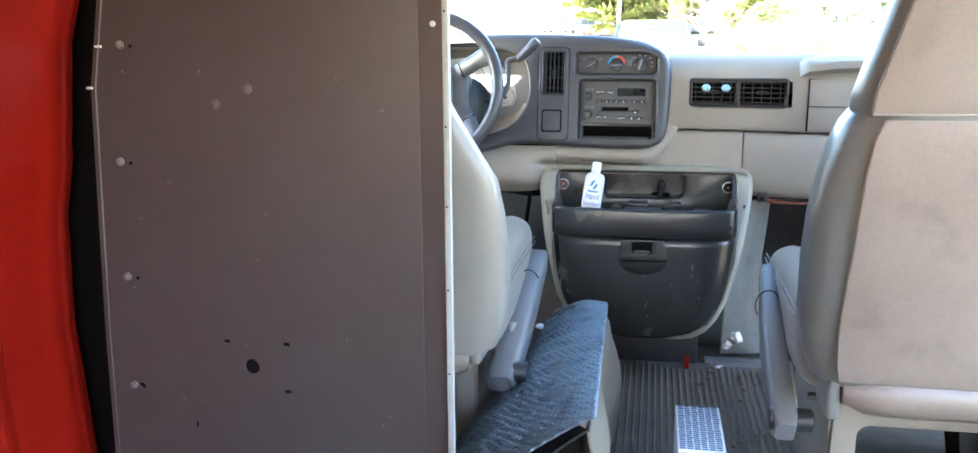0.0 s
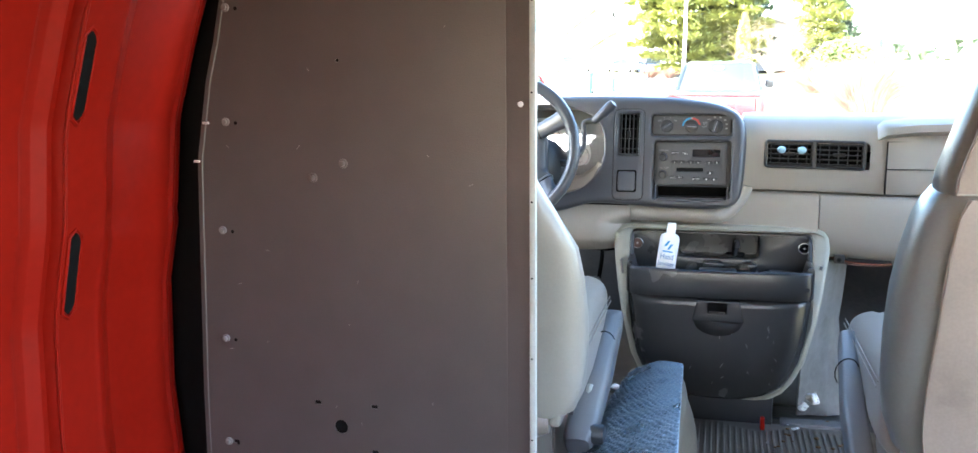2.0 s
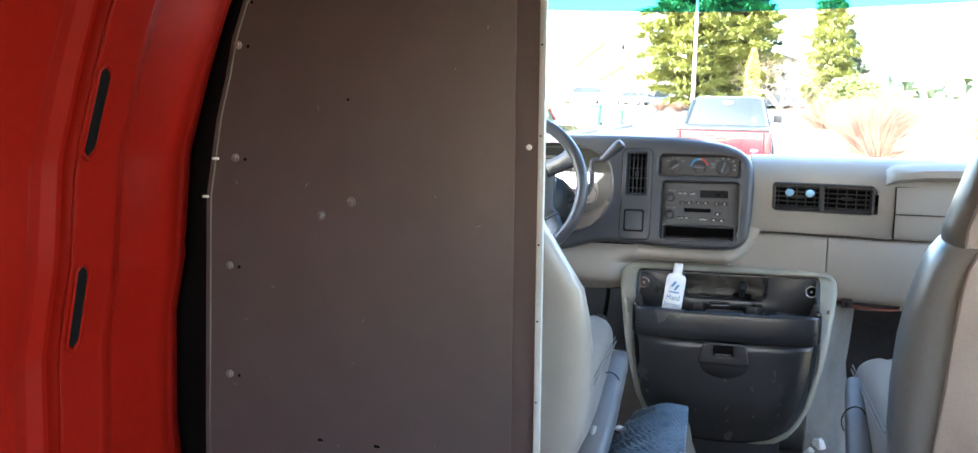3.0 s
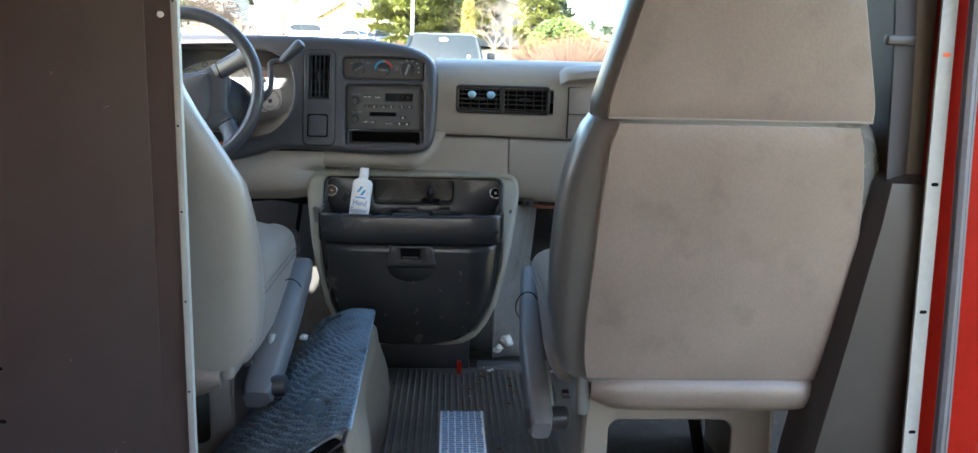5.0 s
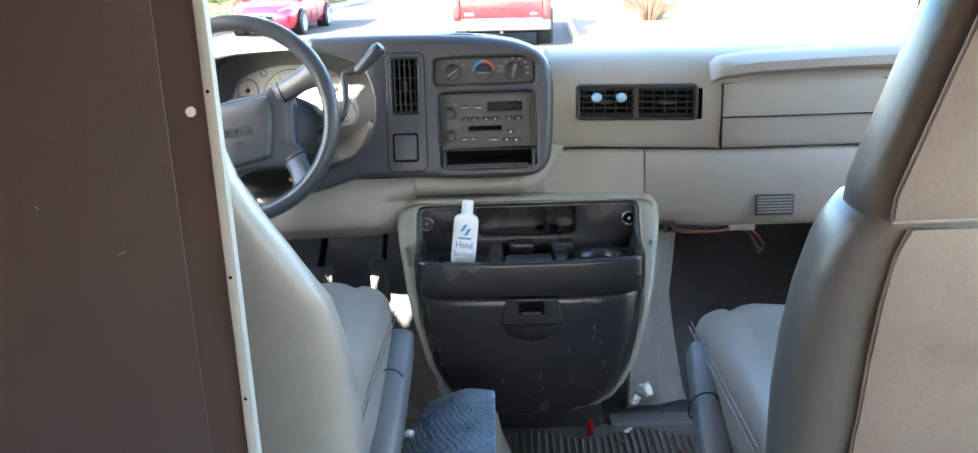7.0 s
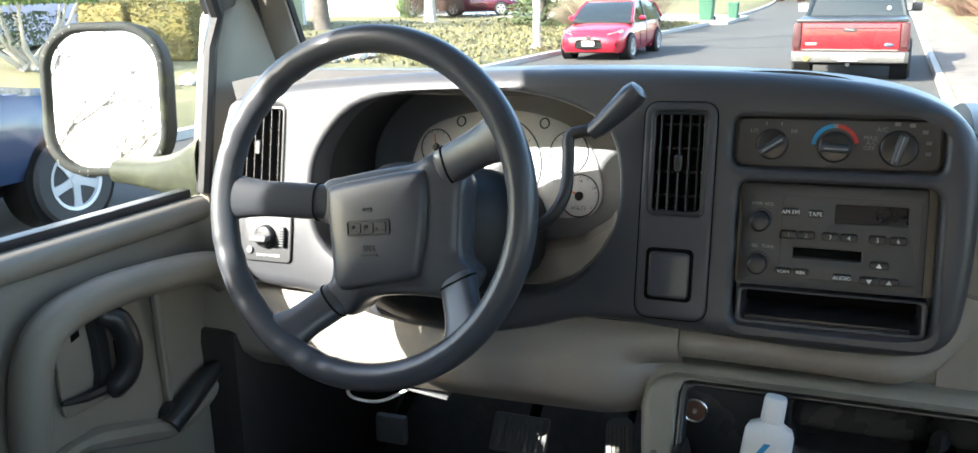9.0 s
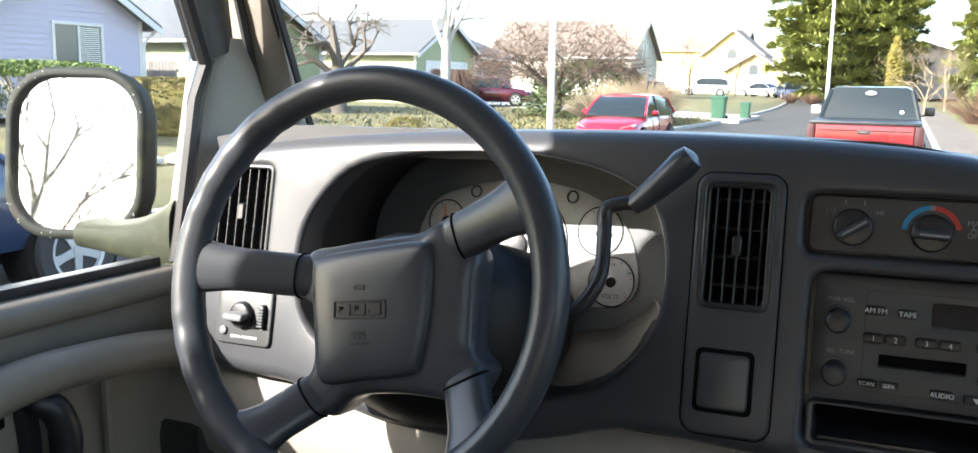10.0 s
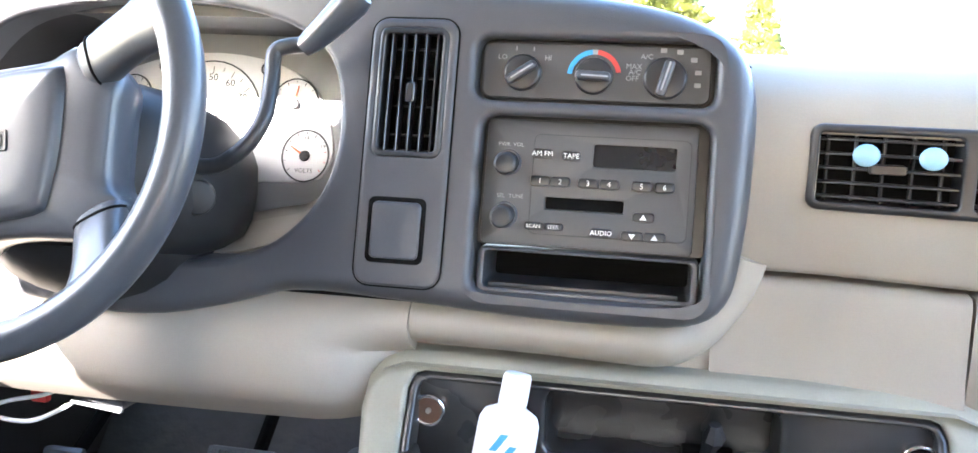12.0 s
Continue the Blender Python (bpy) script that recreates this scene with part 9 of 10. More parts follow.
def leafy(name, label, x, y, w, h, seed, material, shape, n=3000, leaf=0.12, z=None, trunk=0.0, cat="tree", group="evergreens", bottom=0.0, depth=None):
    """A crown of many small leaf sprays inside a shape; shape(k) gives the half width at height share k."""
    rs = random.Random(seed)
    z = lawn_z(x, y) - 0.02 if z is None else z
    t = thing(name, (x, y, z), label, cat, group)
    bm = B()
    dk = (depth or w) / w
    lobes = [(rs.uniform(0, 6.28), rs.uniform(0.05, 0.95), rs.uniform(0.75, 1.18)) for _ in range(40)]
    for i in range(n):
        k = rs.random() ** 0.9
        a = rs.uniform(0, 6.28)
        lob = 1.0
        for la, lk, lv in lobes:
            da = abs((a - la + math.pi) % (2 * math.pi) - math.pi)
            if da < 0.5 and abs(k - lk) < 0.10:
                lob = lv
        rr = shape(k) * w / 2 * lob * (1 - 0.35 * rs.random() ** 2)
        c = V(x + math.cos(a) * rr, y + math.sin(a) * rr * dk, z + bottom + (h - bottom) * k + rs.gauss(0, 0.02) * h)
        out = V(math.cos(a), math.sin(a), rs.gauss(-0.15, 0.4)).normalized()
        side = V(-math.sin(a), math.cos(a), rs.gauss(0, 0.5)).normalized()
        L, W_ = leaf * rs.uniform(0.6, 1.5), leaf * rs.uniform(0.3, 0.7)
        vs = [bm.verts.new(p) for p in (c - side * W_, c + out * L * 0.3 + V(0, 0, W_ * 0.5), c + side * W_, c + out * L)]
        bm.faces.new((vs[0], vs[1], vs[3])), bm.faces.new((vs[1], vs[2], vs[3]))
    cr = part("crown", bm, material, t, angle=10)
    if trunk:
        part("trunk", tube(B(), [V(x, y, z), V(x, y, z + h * 0.5), V(x, y, z + h * 0.95)], [trunk, trunk * 0.6, trunk * 0.1], 8), M_BARK, t)
    return t


def conifer(name, label, x, y, w, h, seed, material, shape, branches=90, sprays=85, leaf=0.42, bottom=1.0, group="evergreens"):
    """Tiers of drooping boughs, each a chain of needle sprays; gaps stay between them."""
    rs = random.Random(seed)
    z = lawn_z(x, y) - 0.02
    t = thing(name, (x, y, z), label, "tree", group)
    bm = B()
    wood = tube(B(), [V(x, y, z), V(x, y, z + h * 0.5), V(x, y, z + h * 0.97)], [h * 0.03, h * 0.02, h * 0.003], 8)
    for i in range(branches):
        k = ((i + rs.random()) / branches) ** 0.85
        a = i * 2.4 + rs.uniform(-0.4, 0.4)
        L = shape(k) * w / 2 * rs.uniform(0.62, 1.15)
        p0 = V(x, y, z + bottom + (h - bottom) * k)
        d = V(math.cos(a), math.sin(a), rs.uniform(0.0, 0.35))
        sag = rs.uniform(0.05, 0.2)
        tube(wood, [p0, p0 + d * L * 0.5, p0 + d * L * 0.9 - V(0, 0, sag * L)], [0.05, 0.035, 0.012], 4)
        for j in range(max(8, int(sprays * (0.3 + shape(k))))):
            s = rs.uniform(0.18, 1.0) ** 0.7
            c = p0 + d * (L * s) - V(0, 0, sag * L * s * s)
            wd = 0.30 * L * (1.1 - 0.8 * s) + 0.12
            c += V(-math.sin(a), math.cos(a), 0) * rs.gauss(0, wd * 0.6) + V(0, 0, rs.gauss(0, 0.16 * wd + 0.06))
            o = (d + V(rs.gauss(0, 0.6), rs.gauss(0, 0.6), rs.gauss(-0.1, 0.35))).normalized()
            q, u = frame_of(o)
            l2, w2 = leaf * rs.uniform(0.5, 1.3), leaf * rs.uniform(0.12, 0.3)
            vs = [bm.verts.new(p) for p in (c - q * w2, c + o * l2, c + q * w2, c - o * l2 * 0.3 + u * w2 * 0.6)]
            bm.faces.new((vs[0], vs[3], vs[1])), bm.faces.new((vs[3], vs[2], vs[1]))
    part("trunk", wood, M_BARK, t)
    part("crown", bm, material, t, angle=10)
    return t


def tangle_tree(name, label, x, y, w, dp, z0, h, seed, material, trunk):
    """A low broad tree, leafless: forked limbs under a dome of crossing twigs."""
    rs = random.Random(seed)
    z = lawn_z(x, y) - 0.02
    t = thing(name, (x, y, z), label, "tree", "street trees")
    wood, ends = B(), []
    for i in range(6):
        a = i * 1.05 + rs.uniform(-0.2, 0.2)
        p = [V(x, y, z), V(x + math.cos(a) * 0.15, y + math.sin(a) * 0.15, z + z0 * 0.6), V(x + math.cos(a) * w * 0.12, y + math.sin(a) * dp * 0.12, z + z0 * 1.1), V(x + math.cos(a) * w * 0.30, y + math.sin(a) * dp * 0.30, z + z0 * 1.35 + rs.uniform(0, 0.5))]
        tube(wood, spline(p, 3), [trunk * (1 - 0.085 * j) for j in range(10)], 7)
        for j in range(5):
            q = p[2].lerp(p[3], rs.random())
            limbs(rs, wood, q, V(math.cos(a) + rs.gauss(0, 0.5), math.sin(a) + rs.gauss(0, 0.5), rs.uniform(0.2, 1.2)).normalized(), h * 0.22, trunk * 0.22, 2, ends, 0.7, 0.1, 4)
    part("trunk", wood, M_BARK, t, angle=60)
    bm = B()
    for i in range(2600):
        a, k, u = rs.uniform(0, 6.28), rs.random() ** 0.5, rs.random()
        dome = math.sqrt(max(0.0, 1 - k * k))
        c = V(x + math.cos(a) * k * w / 2, y + math.sin(a) * k * dp / 2, z + z0 + 0.25 + (h - z0) * dome * u * 0.92 - 0.35 * k * k * rs.random())
        d = V(math.cos(a) * k + rs.gauss(0, 0.55), math.sin(a) * k + rs.gauss(0, 0.55), rs.gauss(0.12, 0.5)).normalized()
        L = rs.uniform(0.35, 1.0)
        b = V(rs.gauss(0, 0.13), rs.gauss(0, 0.13), rs.gauss(-0.03, 0.13))
        r = rs.uniform(0.006, 0.013)
        tube(bm, [c - d * L * 0.5, c + b, c + d * L * 0.5 + b * 0.4 - V(0, 0, 0.12 * L * k)], [r, r * 0.8, r * 0.3], 3)
    part("twigs", bm, material, t, angle=80)
    return t


def clipped(name, label, x, y, lx, ly, h, seed, material, turn=0.0):
    """A clipped hedge block: a solid heart under a skin of small leaves."""
    rs = random.Random(seed)
    z = lawn_z(x, y) - 0.02
    t = thing(name, (x, y, z), label, "hedge", "clipped hedges")
    M = Matrix.Translation((x, y, z)) @ Matrix.Rotation(radians(turn), 4, "Z")
    part("hedge_body", box(B(), (-lx / 2 + 0.04, -ly / 2 + 0.04, 0), (lx / 2 - 0.04, ly / 2 - 0.04, h - 0.04), 0.14, 3, M), material, t, angle=60)
    bm = B()
    for i in range(4200):
        f = rs.random()
        if f < 0.3:
            p, nn = V(rs.uniform(-lx, lx) / 2, rs.uniform(-ly, ly) / 2, h), V(0, 0, 1)
        elif f < 0.65:
            sg = rs.choice((-1, 1))
            p, nn = V(sg * lx / 2, rs.uniform(-ly, ly) / 2, rs.uniform(0.03, h)), V(sg, 0, 0)
        else:
            sg = rs.choice((-1, 1))
            p, nn = V(rs.uniform(-lx, lx) / 2, sg * ly / 2, rs.uniform(0.03, h)), V(0, sg, 0)
        # rounded shoulders
        e = V(max(-lx / 2 + 0.1, min(lx / 2 - 0.1, p.x)), max(-ly / 2 + 0.1, min(ly / 2 - 0.1, p.y)), min(h - 0.1, p.z))
        d = p - e
        if d.length > 0.1:
            p = e + d.normalized() * 0.1
        p = p - nn * rs.uniform(0.0, 0.05)
        s, u = frame_of((nn + V(rs.gauss(0, 0.5), rs.gauss(0, 0.5), rs.gauss(0, 0.5))).normalized())
        L = rs.uniform(0.02, 0.045)
        vs = [bm.verts.new(M @ q) for q in (p - s * L, p + u * L, p + s * L + nn * 0.02)]
        bm.faces.new(vs)
    part("leaves", bm, material, t, angle=10)
    return t


def build_street():
    build_ground()
    # vehicles
    car("red_hatchback", "bright red hatchback parked facing the van", (-7.0, 25.2), 180, M_CARRED, 4.46, 1.755, 1.46, "hatch", wheel_r=0.315)
    pickup("red_pickup", "deep red pickup with a black bed cover, seen from behind", (-0.78, 22.0), 0, M_TRUCKRED, 5.55, 2.02, 1.78, roof=M_CARGLASS)
    pickup("navy_pickup", "navy blue pickup parked across the street", (-7.15, 4.65), 0, M_NAVY, 5.5, 1.98, 1.70, cover=False, white_mirror=False)
    car("maroon_hatchback", "maroon hatchback in a driveway", (-19.4, 43.6), -72, M_MAROON, 4.1, 1.7, 1.47, "hatch", z=lawn_z(-19.4, 43.6) + 0.03)
    car("white_suv", "white sport utility car at the far bend", (-18.2, 91.5), 95, M_CARWHITE, 4.7, 1.85, 1.72, "suv", z=lawn_z(-18.2, 91.5), wheel_r=0.36)
    car("silver_sedan", "silver sedan at the far bend", (-14.2, 100.5), 60, M_CARSILVER, 4.6, 1.8, 1.45, "sedan", z=lawn_z(-14.2, 100.5))
    car("slate_suv", "slate blue sport utility car at the far bend", (-11.2, 98.7), 20, M_CARBLUE, 4.6, 1.85, 1.75, "suv", z=lawn_z(-11.2, 98.7) - 0.1, wheel_r=0.36)
    pickup("dark_red_pickup", "dark red pickup behind a green bush", (-16.9, 66.5), 20, M_TRUCKRED, 5.4, 1.95, 1.75, cover=False, white_mirror=False)
    # houses
    house("lilac_house", "lilac lap-sided house with a white framed window", -21.3, 16.4, 21.9, 9, 2.75, 1.55, M_LILAC, M_SHINGLE, z0=-0.35, items=(("window", 18.85, 20.4, 1.35, 2.5),))
    house("lilac_wing", "lilac side wing with grey shingles", -23.2, 8.0, 16.2, 9, 2.75, 1.8, M_LILAC, M_SHINGLE, gable=False, items=(("window", 12.0, 13.6, 0.95, 2.25),))
    house("sage_house", "sage green house with white corner boards", -23.0, 25.7, 33.5, 11, 2.7, 1.8, M_GREENSIDE, M_SHINGLE, items=(("window", 28.2, 29.7, 0.8, 2.2),))
    house("garage_house", "sage green house with a white garage door", -23.9, 43.3, 50.5, 13, 2.8, 1.75, M_GREENSIDE, M_SHINGLE, items=(("garage", 44.5, 49.3, 0.0, 2.2),))
    house("porch_house", "grey house with a shaded porch", -26.5, 50.6, 62.0, 10, 2.8, 1.9, M_GREYSIDE, M_SHINGLE, gable=False, items=(("door", 52.5, 53.5, 0.0, 2.1), ("window", 55.0, 57.0, 0.8, 2.1)))
    house("gable_house", "white two-storey house with a steep gable", -20.2, 71.5, 79.5, 12, 3.4, 2.8, M_CREAM, M_SHINGLEB, items=(("window", 74.7, 76.3, 3.3, 4.6), ("garage", 73.0, 77.5, 0.0, 2.3)))
    house("yellow_house", "yellow two-storey house with arched windows", -19.5, 120.0, 129.0, 12, 5.6, 2.6, M_YELLOW, M_SHINGLEB, items=(("window", 123.2, 125.2, 3.9, 5.5),))
    # street-facing gables turned to the bend
    for x0, x1, y, h, r, nm, it in ((-20.0, -13.4, 111.6, 2.8, 2.0, "yellow_garage", True), (-23.6, -16.4, 115.5, 4.8, 2.9, "yellow_gable", False)):
        t = thing(nm, ((x0 + x1) / 2, y, base_z(y)), "yellow gabled front with a small arched window" if it else "tall yellow gable with an arched window", "house", "houses along the street")
        z = base_z(y) + 0.3
        xm = (x0 + x1) / 2
        bm = B()
        loft(bm, [[V(x0, yy, z - 0.5), V(x1, yy, z - 0.5), V(x1, yy, z + h), V(xm, yy, z + h + r), V(x0, yy, z + h)] for yy in (y, y + 7)])
        part("front_wall", bm, M_YELLOW, t)
        for sg, xa in ((-1, x0 - 0.5), (1, x1 + 0.5)):
            k = r / ((x1 - x0) / 2)
            bm = B()
            loft(bm, [[V(xa, yy, z + h - 0.5 * k), V(xm, yy, z + h + r), V(xm, yy, z + h + r + 0.2), V(xa, yy, z + h - 0.5 * k + 0.2)] for yy in (y - 0.5, y + 7)])
            part("roof_slope", bm, M_SHINGLEB, t)
            bm = B()
            loft(bm, [[V(xa, yy, z + h - 0.5 * k - 0.15), V(xm, yy, z + h + r - 0.15), V(xm, yy, z + h + r + 0.1), V(xa, yy, z + h - 0.5 * k + 0.1)] for yy in (y - 0.55, y - 0.5)])
            part("barge_board", bm, M_TRIMW, t)
        wz = z + h + 0.1
        arch = [(xm - 0.55, wz - 0.7), (xm + 0.55, wz - 0.7)] + [(xm + 0.55 * math.cos(a), wz + 0.55 * math.sin(a)) for a in [math.pi * i / 10 for i in range(11)]]
        w = part("window", plate(B(), arch, [], 0.1, 0.02, lambda u, v, d: V(u, y - 0.04 + d, v), seg=1), M_PANE, t)
        part("window_frame", plate(B(), [((p - xm) * 1.2 + xm, (q - wz) * 1.2 + wz) for p, q in arch], [arch], 0.08, 0.01, lambda u, v, d: V(u, y - 0.08 + d, v), seg=1), M_TRIMW, w)
        if it:
            part("garage_door", box(B(), (x0 + 1.2, y - 0.05, z - 0.3), (x1 - 1.2, y + 0.05, z + 2.1), 0.02, 1), M_CARWHITE, t, "white garage door")
    t = house("far_house", "grey house behind the conifers", 8.0, 96.0, 108.0, 14, 3.0, 2.2, M_GREYSIDE, M_SHINGLEB, gable=False)
    # wooden fence between the houses
    fz = lawn_z(-22, 23)
    f = thing("fence", (-24.0, 24.4, fz), "weathered grey board fence between two houses", "fence")
    for i in range(26):
        xx = -22.2 - i * 0.15
        part("fence_board", box(B(), (xx - 0.07, 24.2, fz - 0.1), (xx + 0.07, 24.23, fz + 1.75 + 0.01 * math.sin(i * 7)), 0.006, 1), M_FENCE, f)
    for z_ in (0.4, 1.4):
        part("fence_rail", box(B(), (-26.1, 24.23, fz + z_), (-22.1, 24.28, fz + z_ + 0.09)), M_FENCE, f)
    # lamp posts, bins, post box
    for x, y, r, h in ((-9.38, 25.6, 0.105, 9.5), (-4.63, 61.9, 0.12, 10.5)):
        z = lawn_z(x, y) if x < -5 else base_z(y)
        p = thing("street_lamp", (x, y, z), "pale tapered street lamp post by the kerb", "street lamp", "street lamps")
        part("pole", tube(B(), [V(x, y, z - 0.1), V(x, y, z + h * 0.5), V(x, y, z + h)], [r, r * 0.85, r * 0.6], 14), M_POLE, p)
        part("pole_base", cyl(B(), (x, y, z - 0.05), (x, y, z + 0.12), r * 1.7, r * 1.4, 14, 0.02), M_CONCRETE, p)
        part("lamp_arm", tube(B(), [V(x, y, z + h), V(x + 0.6, y, z + h + 0.3), V(x + 1.8, y, z + h + 0.35)], 0.04, 8), M_POLE, p)
        part("lamp_head", box(B(), (x + 1.6, y - 0.14, z + h + 0.27), (x + 2.2, y + 0.14, z + h + 0.39), 0.04, 2), M_POLE, p)
    for x, y, k in ((-8.05, 44.2, 1.0), (-7.2, 46.5, 0.72)):
        z = lawn_z(x, y)
        b = thing("wheeled_bin", (x, y, z), "dark green wheeled waste bin at the kerb", "bin", "waste bins")
        rr = lambda w, d, q: [V(x + u, y + v, z + q * k) for u, v in rrect(0, 0, w * k, d * k, 0.05 * k, 3)]
        part("bin_body", loft(B(), [rr(0.56, 0.60, 0.06), rr(0.66, 0.72, 0.98)]), M_BINGREEN, b)
        part("bin_lid", loft(B(), [rr(0.70, 0.78, 0.985), rr(0.70, 0.78, 1.03), rr(0.60, 0.66, 1.09)]), M_BINGREEN, b)
        for s_ in (-1, 1):
            part("bin_wheel", cyl(B(), (x + s_ * 0.30 * k, y + 0.3 * k, z + 0.1), (x + s_ * 0.36 * k, y + 0.3 * k, z + 0.1), 0.11 * k, n=14), M_TYRE, b)
    # plants
    clipped("clipped_hedge", "boxy clipped golden hedge with one side in shade", -15.9, 18.2, 1.5, 1.5, 1.35, 1, M_HEDGE, 20)
    clipped("clipped_hedge", "low clipped golden hedge beside another", -17.7, 18.6, 1.6, 1.9, 1.35, 2, M_HEDGE, 0)
    rs = random.Random(77)
    x, y = -16.6, 14.6
    z = lawn_z(x, y)
    t = thing("topiary_juniper", (x, y, z), "flat-topped clipped juniper on bare twisted limbs", "shrub", "garden shrubs")
    bm = B()
    for i in range(15):
        a = rs.uniform(0, 6.28)
        k = rs.uniform(0.3, 1.3)
        tube(bm, [V(x + rs.gauss(0, 0.12), y + rs.gauss(0, 0.12), z), V(x + math.cos(a) * k * 0.5, y + math.sin(a) * k * 0.6, z + 0.5), V(x + math.cos(a) * k * 0.8 + rs.gauss(0, 0.1), y + math.sin(a) * k, z + 0.95), V(x + math.cos(a) * k, y + math.sin(a) * k * 1.2, z + 1.4)], [0.07, 0.05, 0.04, 0.02], 6)
    part("limbs", bm, M_BIRCH, t)
    bm = B()
    for i in range(5200):
        a, k = rs.uniform(0, 6.28), math.sqrt(rs.random())
        c = V(x + math.cos(a) * k * 1.25, y + math.sin(a) * k * 1.75, z + 1.38 + rs.uniform(0, 0.32) * (1 - 0.4 * k ** 4))
        s, u = frame_of(V(rs.gauss(0, 1), rs.gauss(0, 1), rs.gauss(0.5, 1)))
        L = rs.uniform(0.03, 0.07)
        bm.faces.new([bm.verts.new(q) for q in (c - s * L, c + s * L * 0.4, c + u * L * 1.3)])
    part("foliage_pad", bm, M_SHRUB, t, angle=10)
    bm = B()
    for i in range(1600):
        a, k = rs.uniform(0, 6.28), math.sqrt(rs.random())
        c = V(x - 0.4 + math.cos(a) * k * 0.9, y + math.sin(a) * k * 1.3, z + rs.uniform(0.5, 1.2))
        s, u = frame_of(V(rs.gauss(0, 1), rs.gauss(0, 1), rs.gauss(0.5, 1)))
        L = rs.uniform(0.03, 0.07)
        bm.faces.new([bm.verts.new(q) for q in (c - s * L, c + s * L * 0.4, c + u * L * 1.3)])
    part("inner_foliage", bm, M_CONIFERD, t, angle=10)
    bare_tree("street_tree", "pale-barked bare street tree", -18.75, 37.0, 9.5, 0.24, 3, M_BIRCH, 4)
    bare_tree("pollard_tree", "thick pollarded tree with thin reddish shoots", -19.85, 30.2, 5.2, 0.34, 8, M_BARK, 6, spread=0.9)
    bare_tree("bare_tree", "bare tree behind the van", -8.9, -31, 13.0, 0.24, 21, M_BARK, 8, spread=0.5, fork=0.18, taper=0.60)
    bare_tree("bare_tree", "small dense bare tree behind the van", -6.4, -30, 9.5, 0.18, 22, M_BARK, 7, spread=0.62, fork=0.12, taper=0.60)
    bare_tree("bare_tree", "slender bare tree by the white house", -18.2, 84, 6.0, 0.10, 31, M_TWIG, 4)
    bare_tree("bare_tree", "slender bare tree by the yellow house", -16.4, 98, 5.5, 0.10, 32, M_TWIG, 4)
    tangle_tree("cherry_tree", "broad bare cherry with a tangle of fine brown twigs", -13.3, 36.5, 7.6, 6.4, 1.45, 4.4, 5, M_TWIG, 0.2)
    twig_bush("weeping_maple", "low weeping bush with reddish brown twigs", -20.6, 41.0, 2.9, 1.75, 6, M_TWIG, 900, weep=True)
    twig_bush("dry_bush", "pale dry leafless bush", -9.6, 31.5, 3.0, 1.7, 7, M_TWIGPALE, 1100, depth=4.0)
    twig_bush("dry_bush", "pale dry leafless bush", -9.5, 36.0, 4.0, 2.0, 8, M_TWIGPALE, 800)
    leafy("green_shrub", "spreading dark green evergreen bush", -12.4, 38.5, 6.0, 2.4, 9, M_EVERGREEN, lambda k: math.sqrt(max(0, 1 - k ** 2.2)), 5200, 0.16, cat="bush", group="garden shrubs")
    leafy("round_shrub", "small round bright green shrub", -22.4, 41.8, 1.5, 1.25, 10, M_SHRUB, lambda k: math.sqrt(max(0, 1 - (2 * k - 1) ** 2)), 1500, 0.09, cat="bush", group="garden shrubs")
    leafy("low_shrub", "low golden shrub at the lawn's edge", -11.9, 21.6, 1.3, 0.6, 11, M_HEDGE, lambda k: math.sqrt(max(0, 1 - k * k)), 1200, 0.06, cat="bush", group="garden shrubs")
    cone = lambda k: max(0.02, (1 - k) ** 0.75) * (0.75 + 0.25 * min(1, k * 6))
    broad = lambda k: math.sin(math.pi * min(1, 0.12 + 0.88 * k)) ** 0.6
    conifer("big_conifer", "broad sunlit yellow-green conifer", -6.6, 87.5, 11.0, 14.5, 12, M_CONIFER, broad, 170, 200, 0.66, bottom=0.3)
    conifer("big_conifer", "broad green conifer with deep shade below", -2.2, 90, 7.5, 14.0, 13, M_CONIFER, broad, 110, 150, 0.6, bottom=0.9)
    conifer("dark_conifer", "dark ragged conifer behind the others", -0.6, 97, 6.0, 15, 14, M_CONIFERD, cone, 80, 80, 0.6, bottom=0.8)
    conifer("dark_conifer", "tall green conifer above the shrubs", 5.1, 82.4, 6.6, 12, 15, M_CONIFER, cone, 120, 140, 0.5, bottom=0.6)
    conifer("dark_conifer", "dark conifer behind the bare trees", 9.5, 118, 7.0, 9, 16, M_CONIFERD, cone, 75, 80, 0.6, bottom=0.8)
    leafy("golden_cypress", "narrow golden cypress beside conifers", -0.95, 70.1, 0.95, 4.9, 17, M_GOLDEN, lambda k: min(1, (1 - k) * 3.0) ** 0.7 * (0.8 + 0.2 * min(1, k * 5)), 3200, 0.16)
    bare_tree("bare_tree", "pale bare tree beside the cypress", 0.9, 58, 5.6, 0.07, 33, M_TWIGPALE, 6, spread=0.8, fork=0.15)
    bare_tree("bare_tree", "pale bare tree among the shrubs", 2.2, 66, 5.6, 0.07, 34, M_TWIGPALE, 6, spread=0.8, fork=0.15)
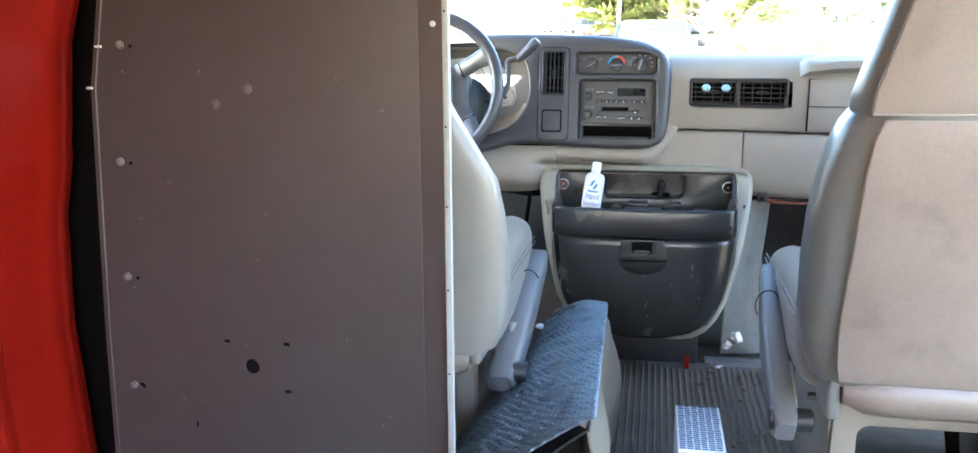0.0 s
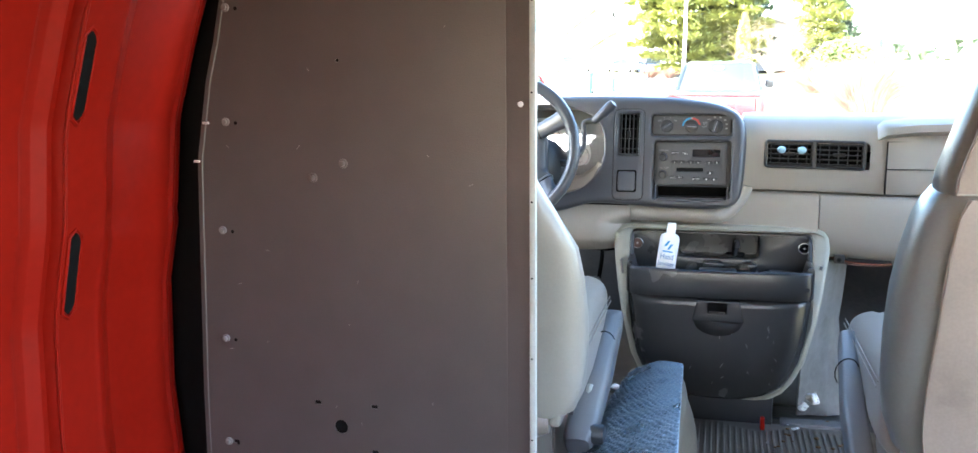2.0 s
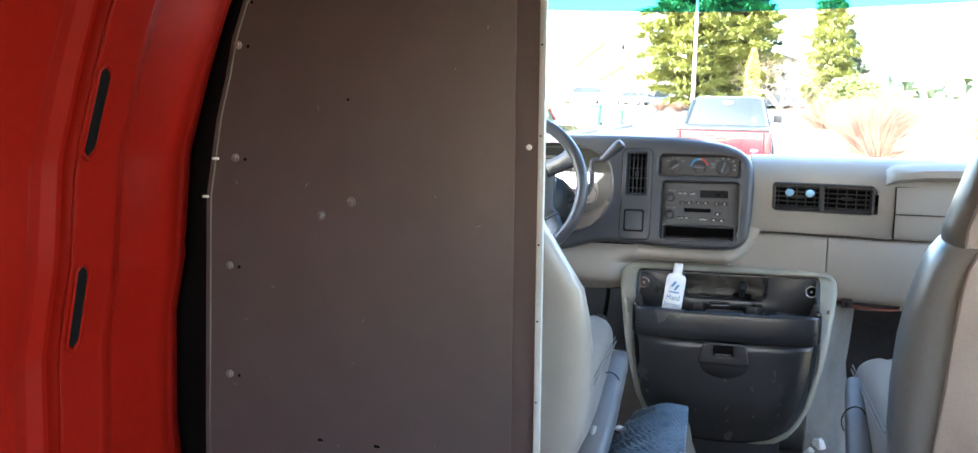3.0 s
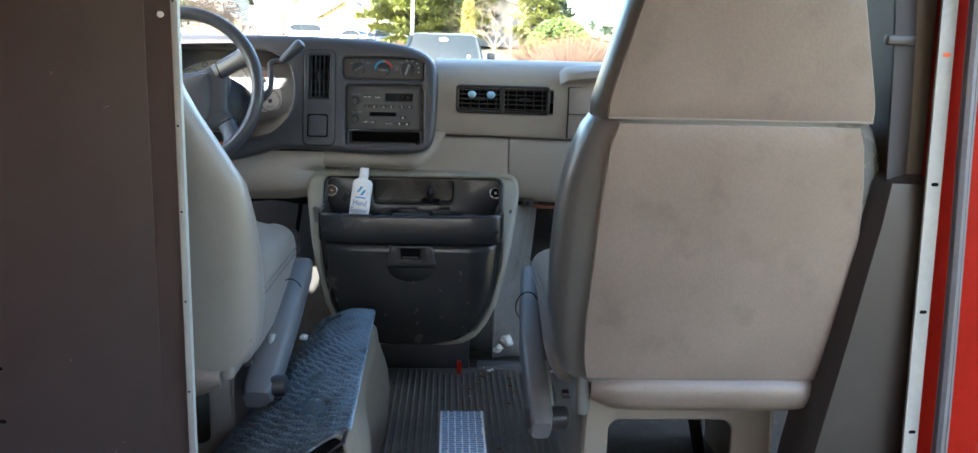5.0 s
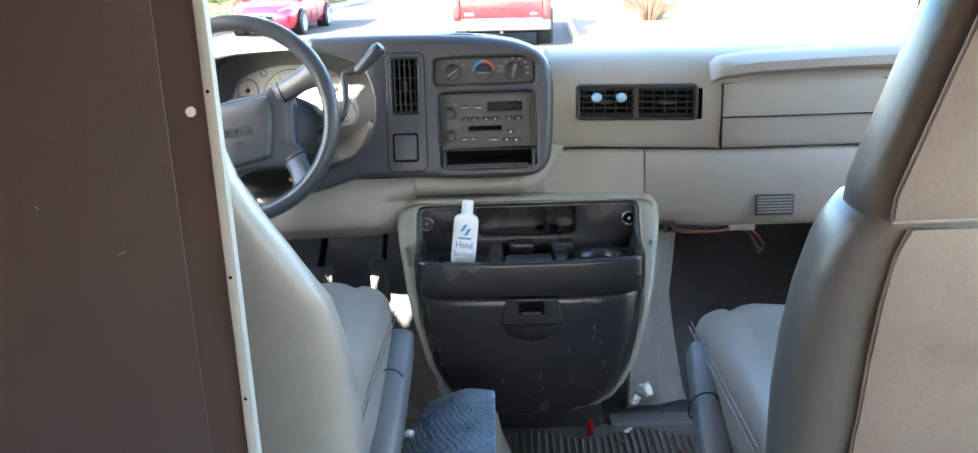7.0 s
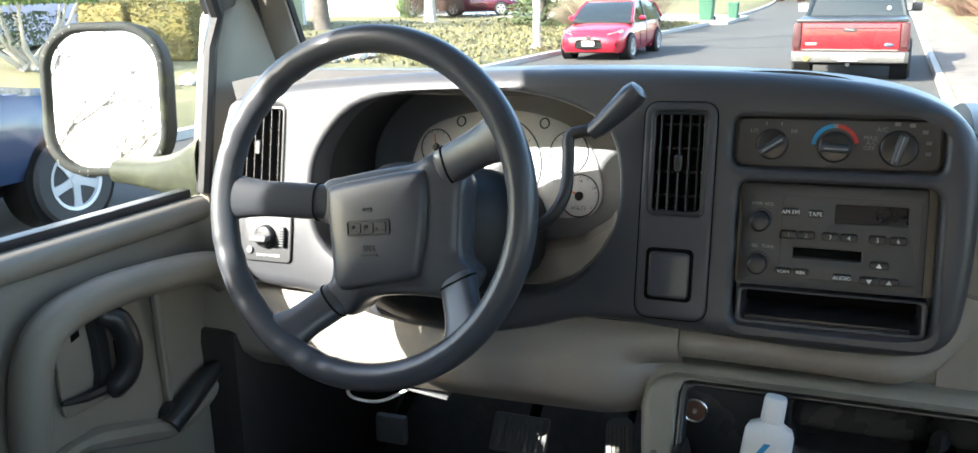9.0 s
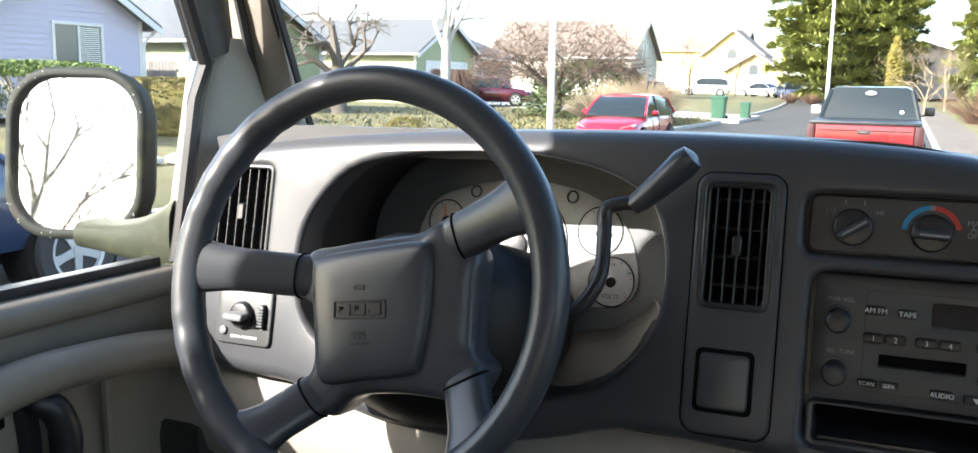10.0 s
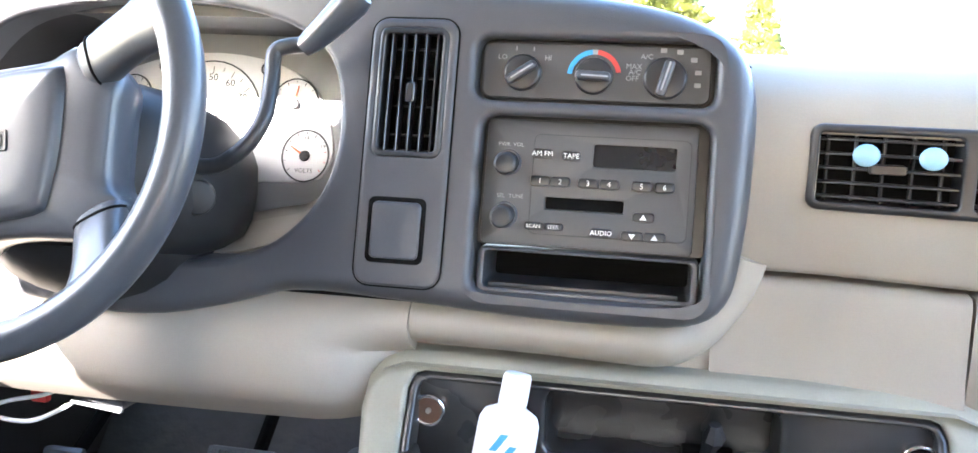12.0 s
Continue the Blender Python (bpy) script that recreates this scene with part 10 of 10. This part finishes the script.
    for i, (x, y, w, h) in enumerate(((3.0, 28.5, 3.2, 1.7), (3.6, 34.0, 3.6, 1.9), (4.8, 40.0, 4.5, 2.1), (3.0, 47.0, 4.0, 1.8), (7.2, 31.0, 4.5, 2.0), (2.8, 23.8, 1.8, 1.1))):
        twig_bush("dry_shrub", "orange-brown leafless shrub by the pavement", x, y, w, h, 50 + i, M_TWIGORANGE, 420 if i != 5 else 150, group="roadside shrubs")
    leafy("green_shrub", "round green shrub among dry bushes", 4.6, 52, 4.2, 2.6, 18, M_SHRUB, lambda k: math.sqrt(max(0, 1 - k ** 2.2)), 2600, 0.2, cat="bush", group="garden shrubs")
    leafy("golden_shrub", "low golden shrub near the bend", -4.0, 70, 1.7, 1.2, 19, M_GOLDEN, lambda k: math.sqrt(max(0, 1 - k * k)), 900, 0.12, cat="bush", group="garden shrubs")
    for i, (x, y) in enumerate(((-8.8, 80), (-7.0, 78))):
        twig_bush("dry_shrub", "small orange dry shrub near the bend", x, y, 2.0, 0.9, 60 + i, M_TWIGORANGE, 300, group="roadside shrubs")
    # far tree line
    bm = B()
    for i in range(1400):
        a = rs.uniform(-0.9, 0.75)
        d = rs.uniform(230, 270)
        c = V(math.sin(a) * d, math.cos(a) * d, rs.uniform(-1, 4.5) + 1.5 * math.sin(a * 9))
        s, u = frame_of(V(rs.gauss(0, 1), rs.gauss(0, 1), rs.gauss(0, 1)))
        L = rs.uniform(1.0, 2.6)
        bm.faces.new([bm.verts.new(q) for q in (c - s * L, c + s * L * 0.7, c + u * L * 1.4)])
    solid("far_trees", bm, M_CONIFERD, "distant line of dark trees", "trees", kind="stuff")


# the van stands askew in a street that climbs gently ahead of it
indoors = set(scene.objects)
build_street()
PIVOT = Vector((-0.1, 1.4, 0.87))
ASKEW = Matrix.Translation(PIVOT) @ Matrix.Rotation(radians(0.7), 4, "Y") @ Matrix.Rotation(radians(1.2), 4, "X") @ Matrix.Rotation(radians(-2.0), 4, "Z") @ Matrix.Translation(-PIVOT)
for ob in [o for o in scene.objects if o not in indoors and not o.parent]:
    ob.matrix_basis = ASKEW @ ob.matrix_basis
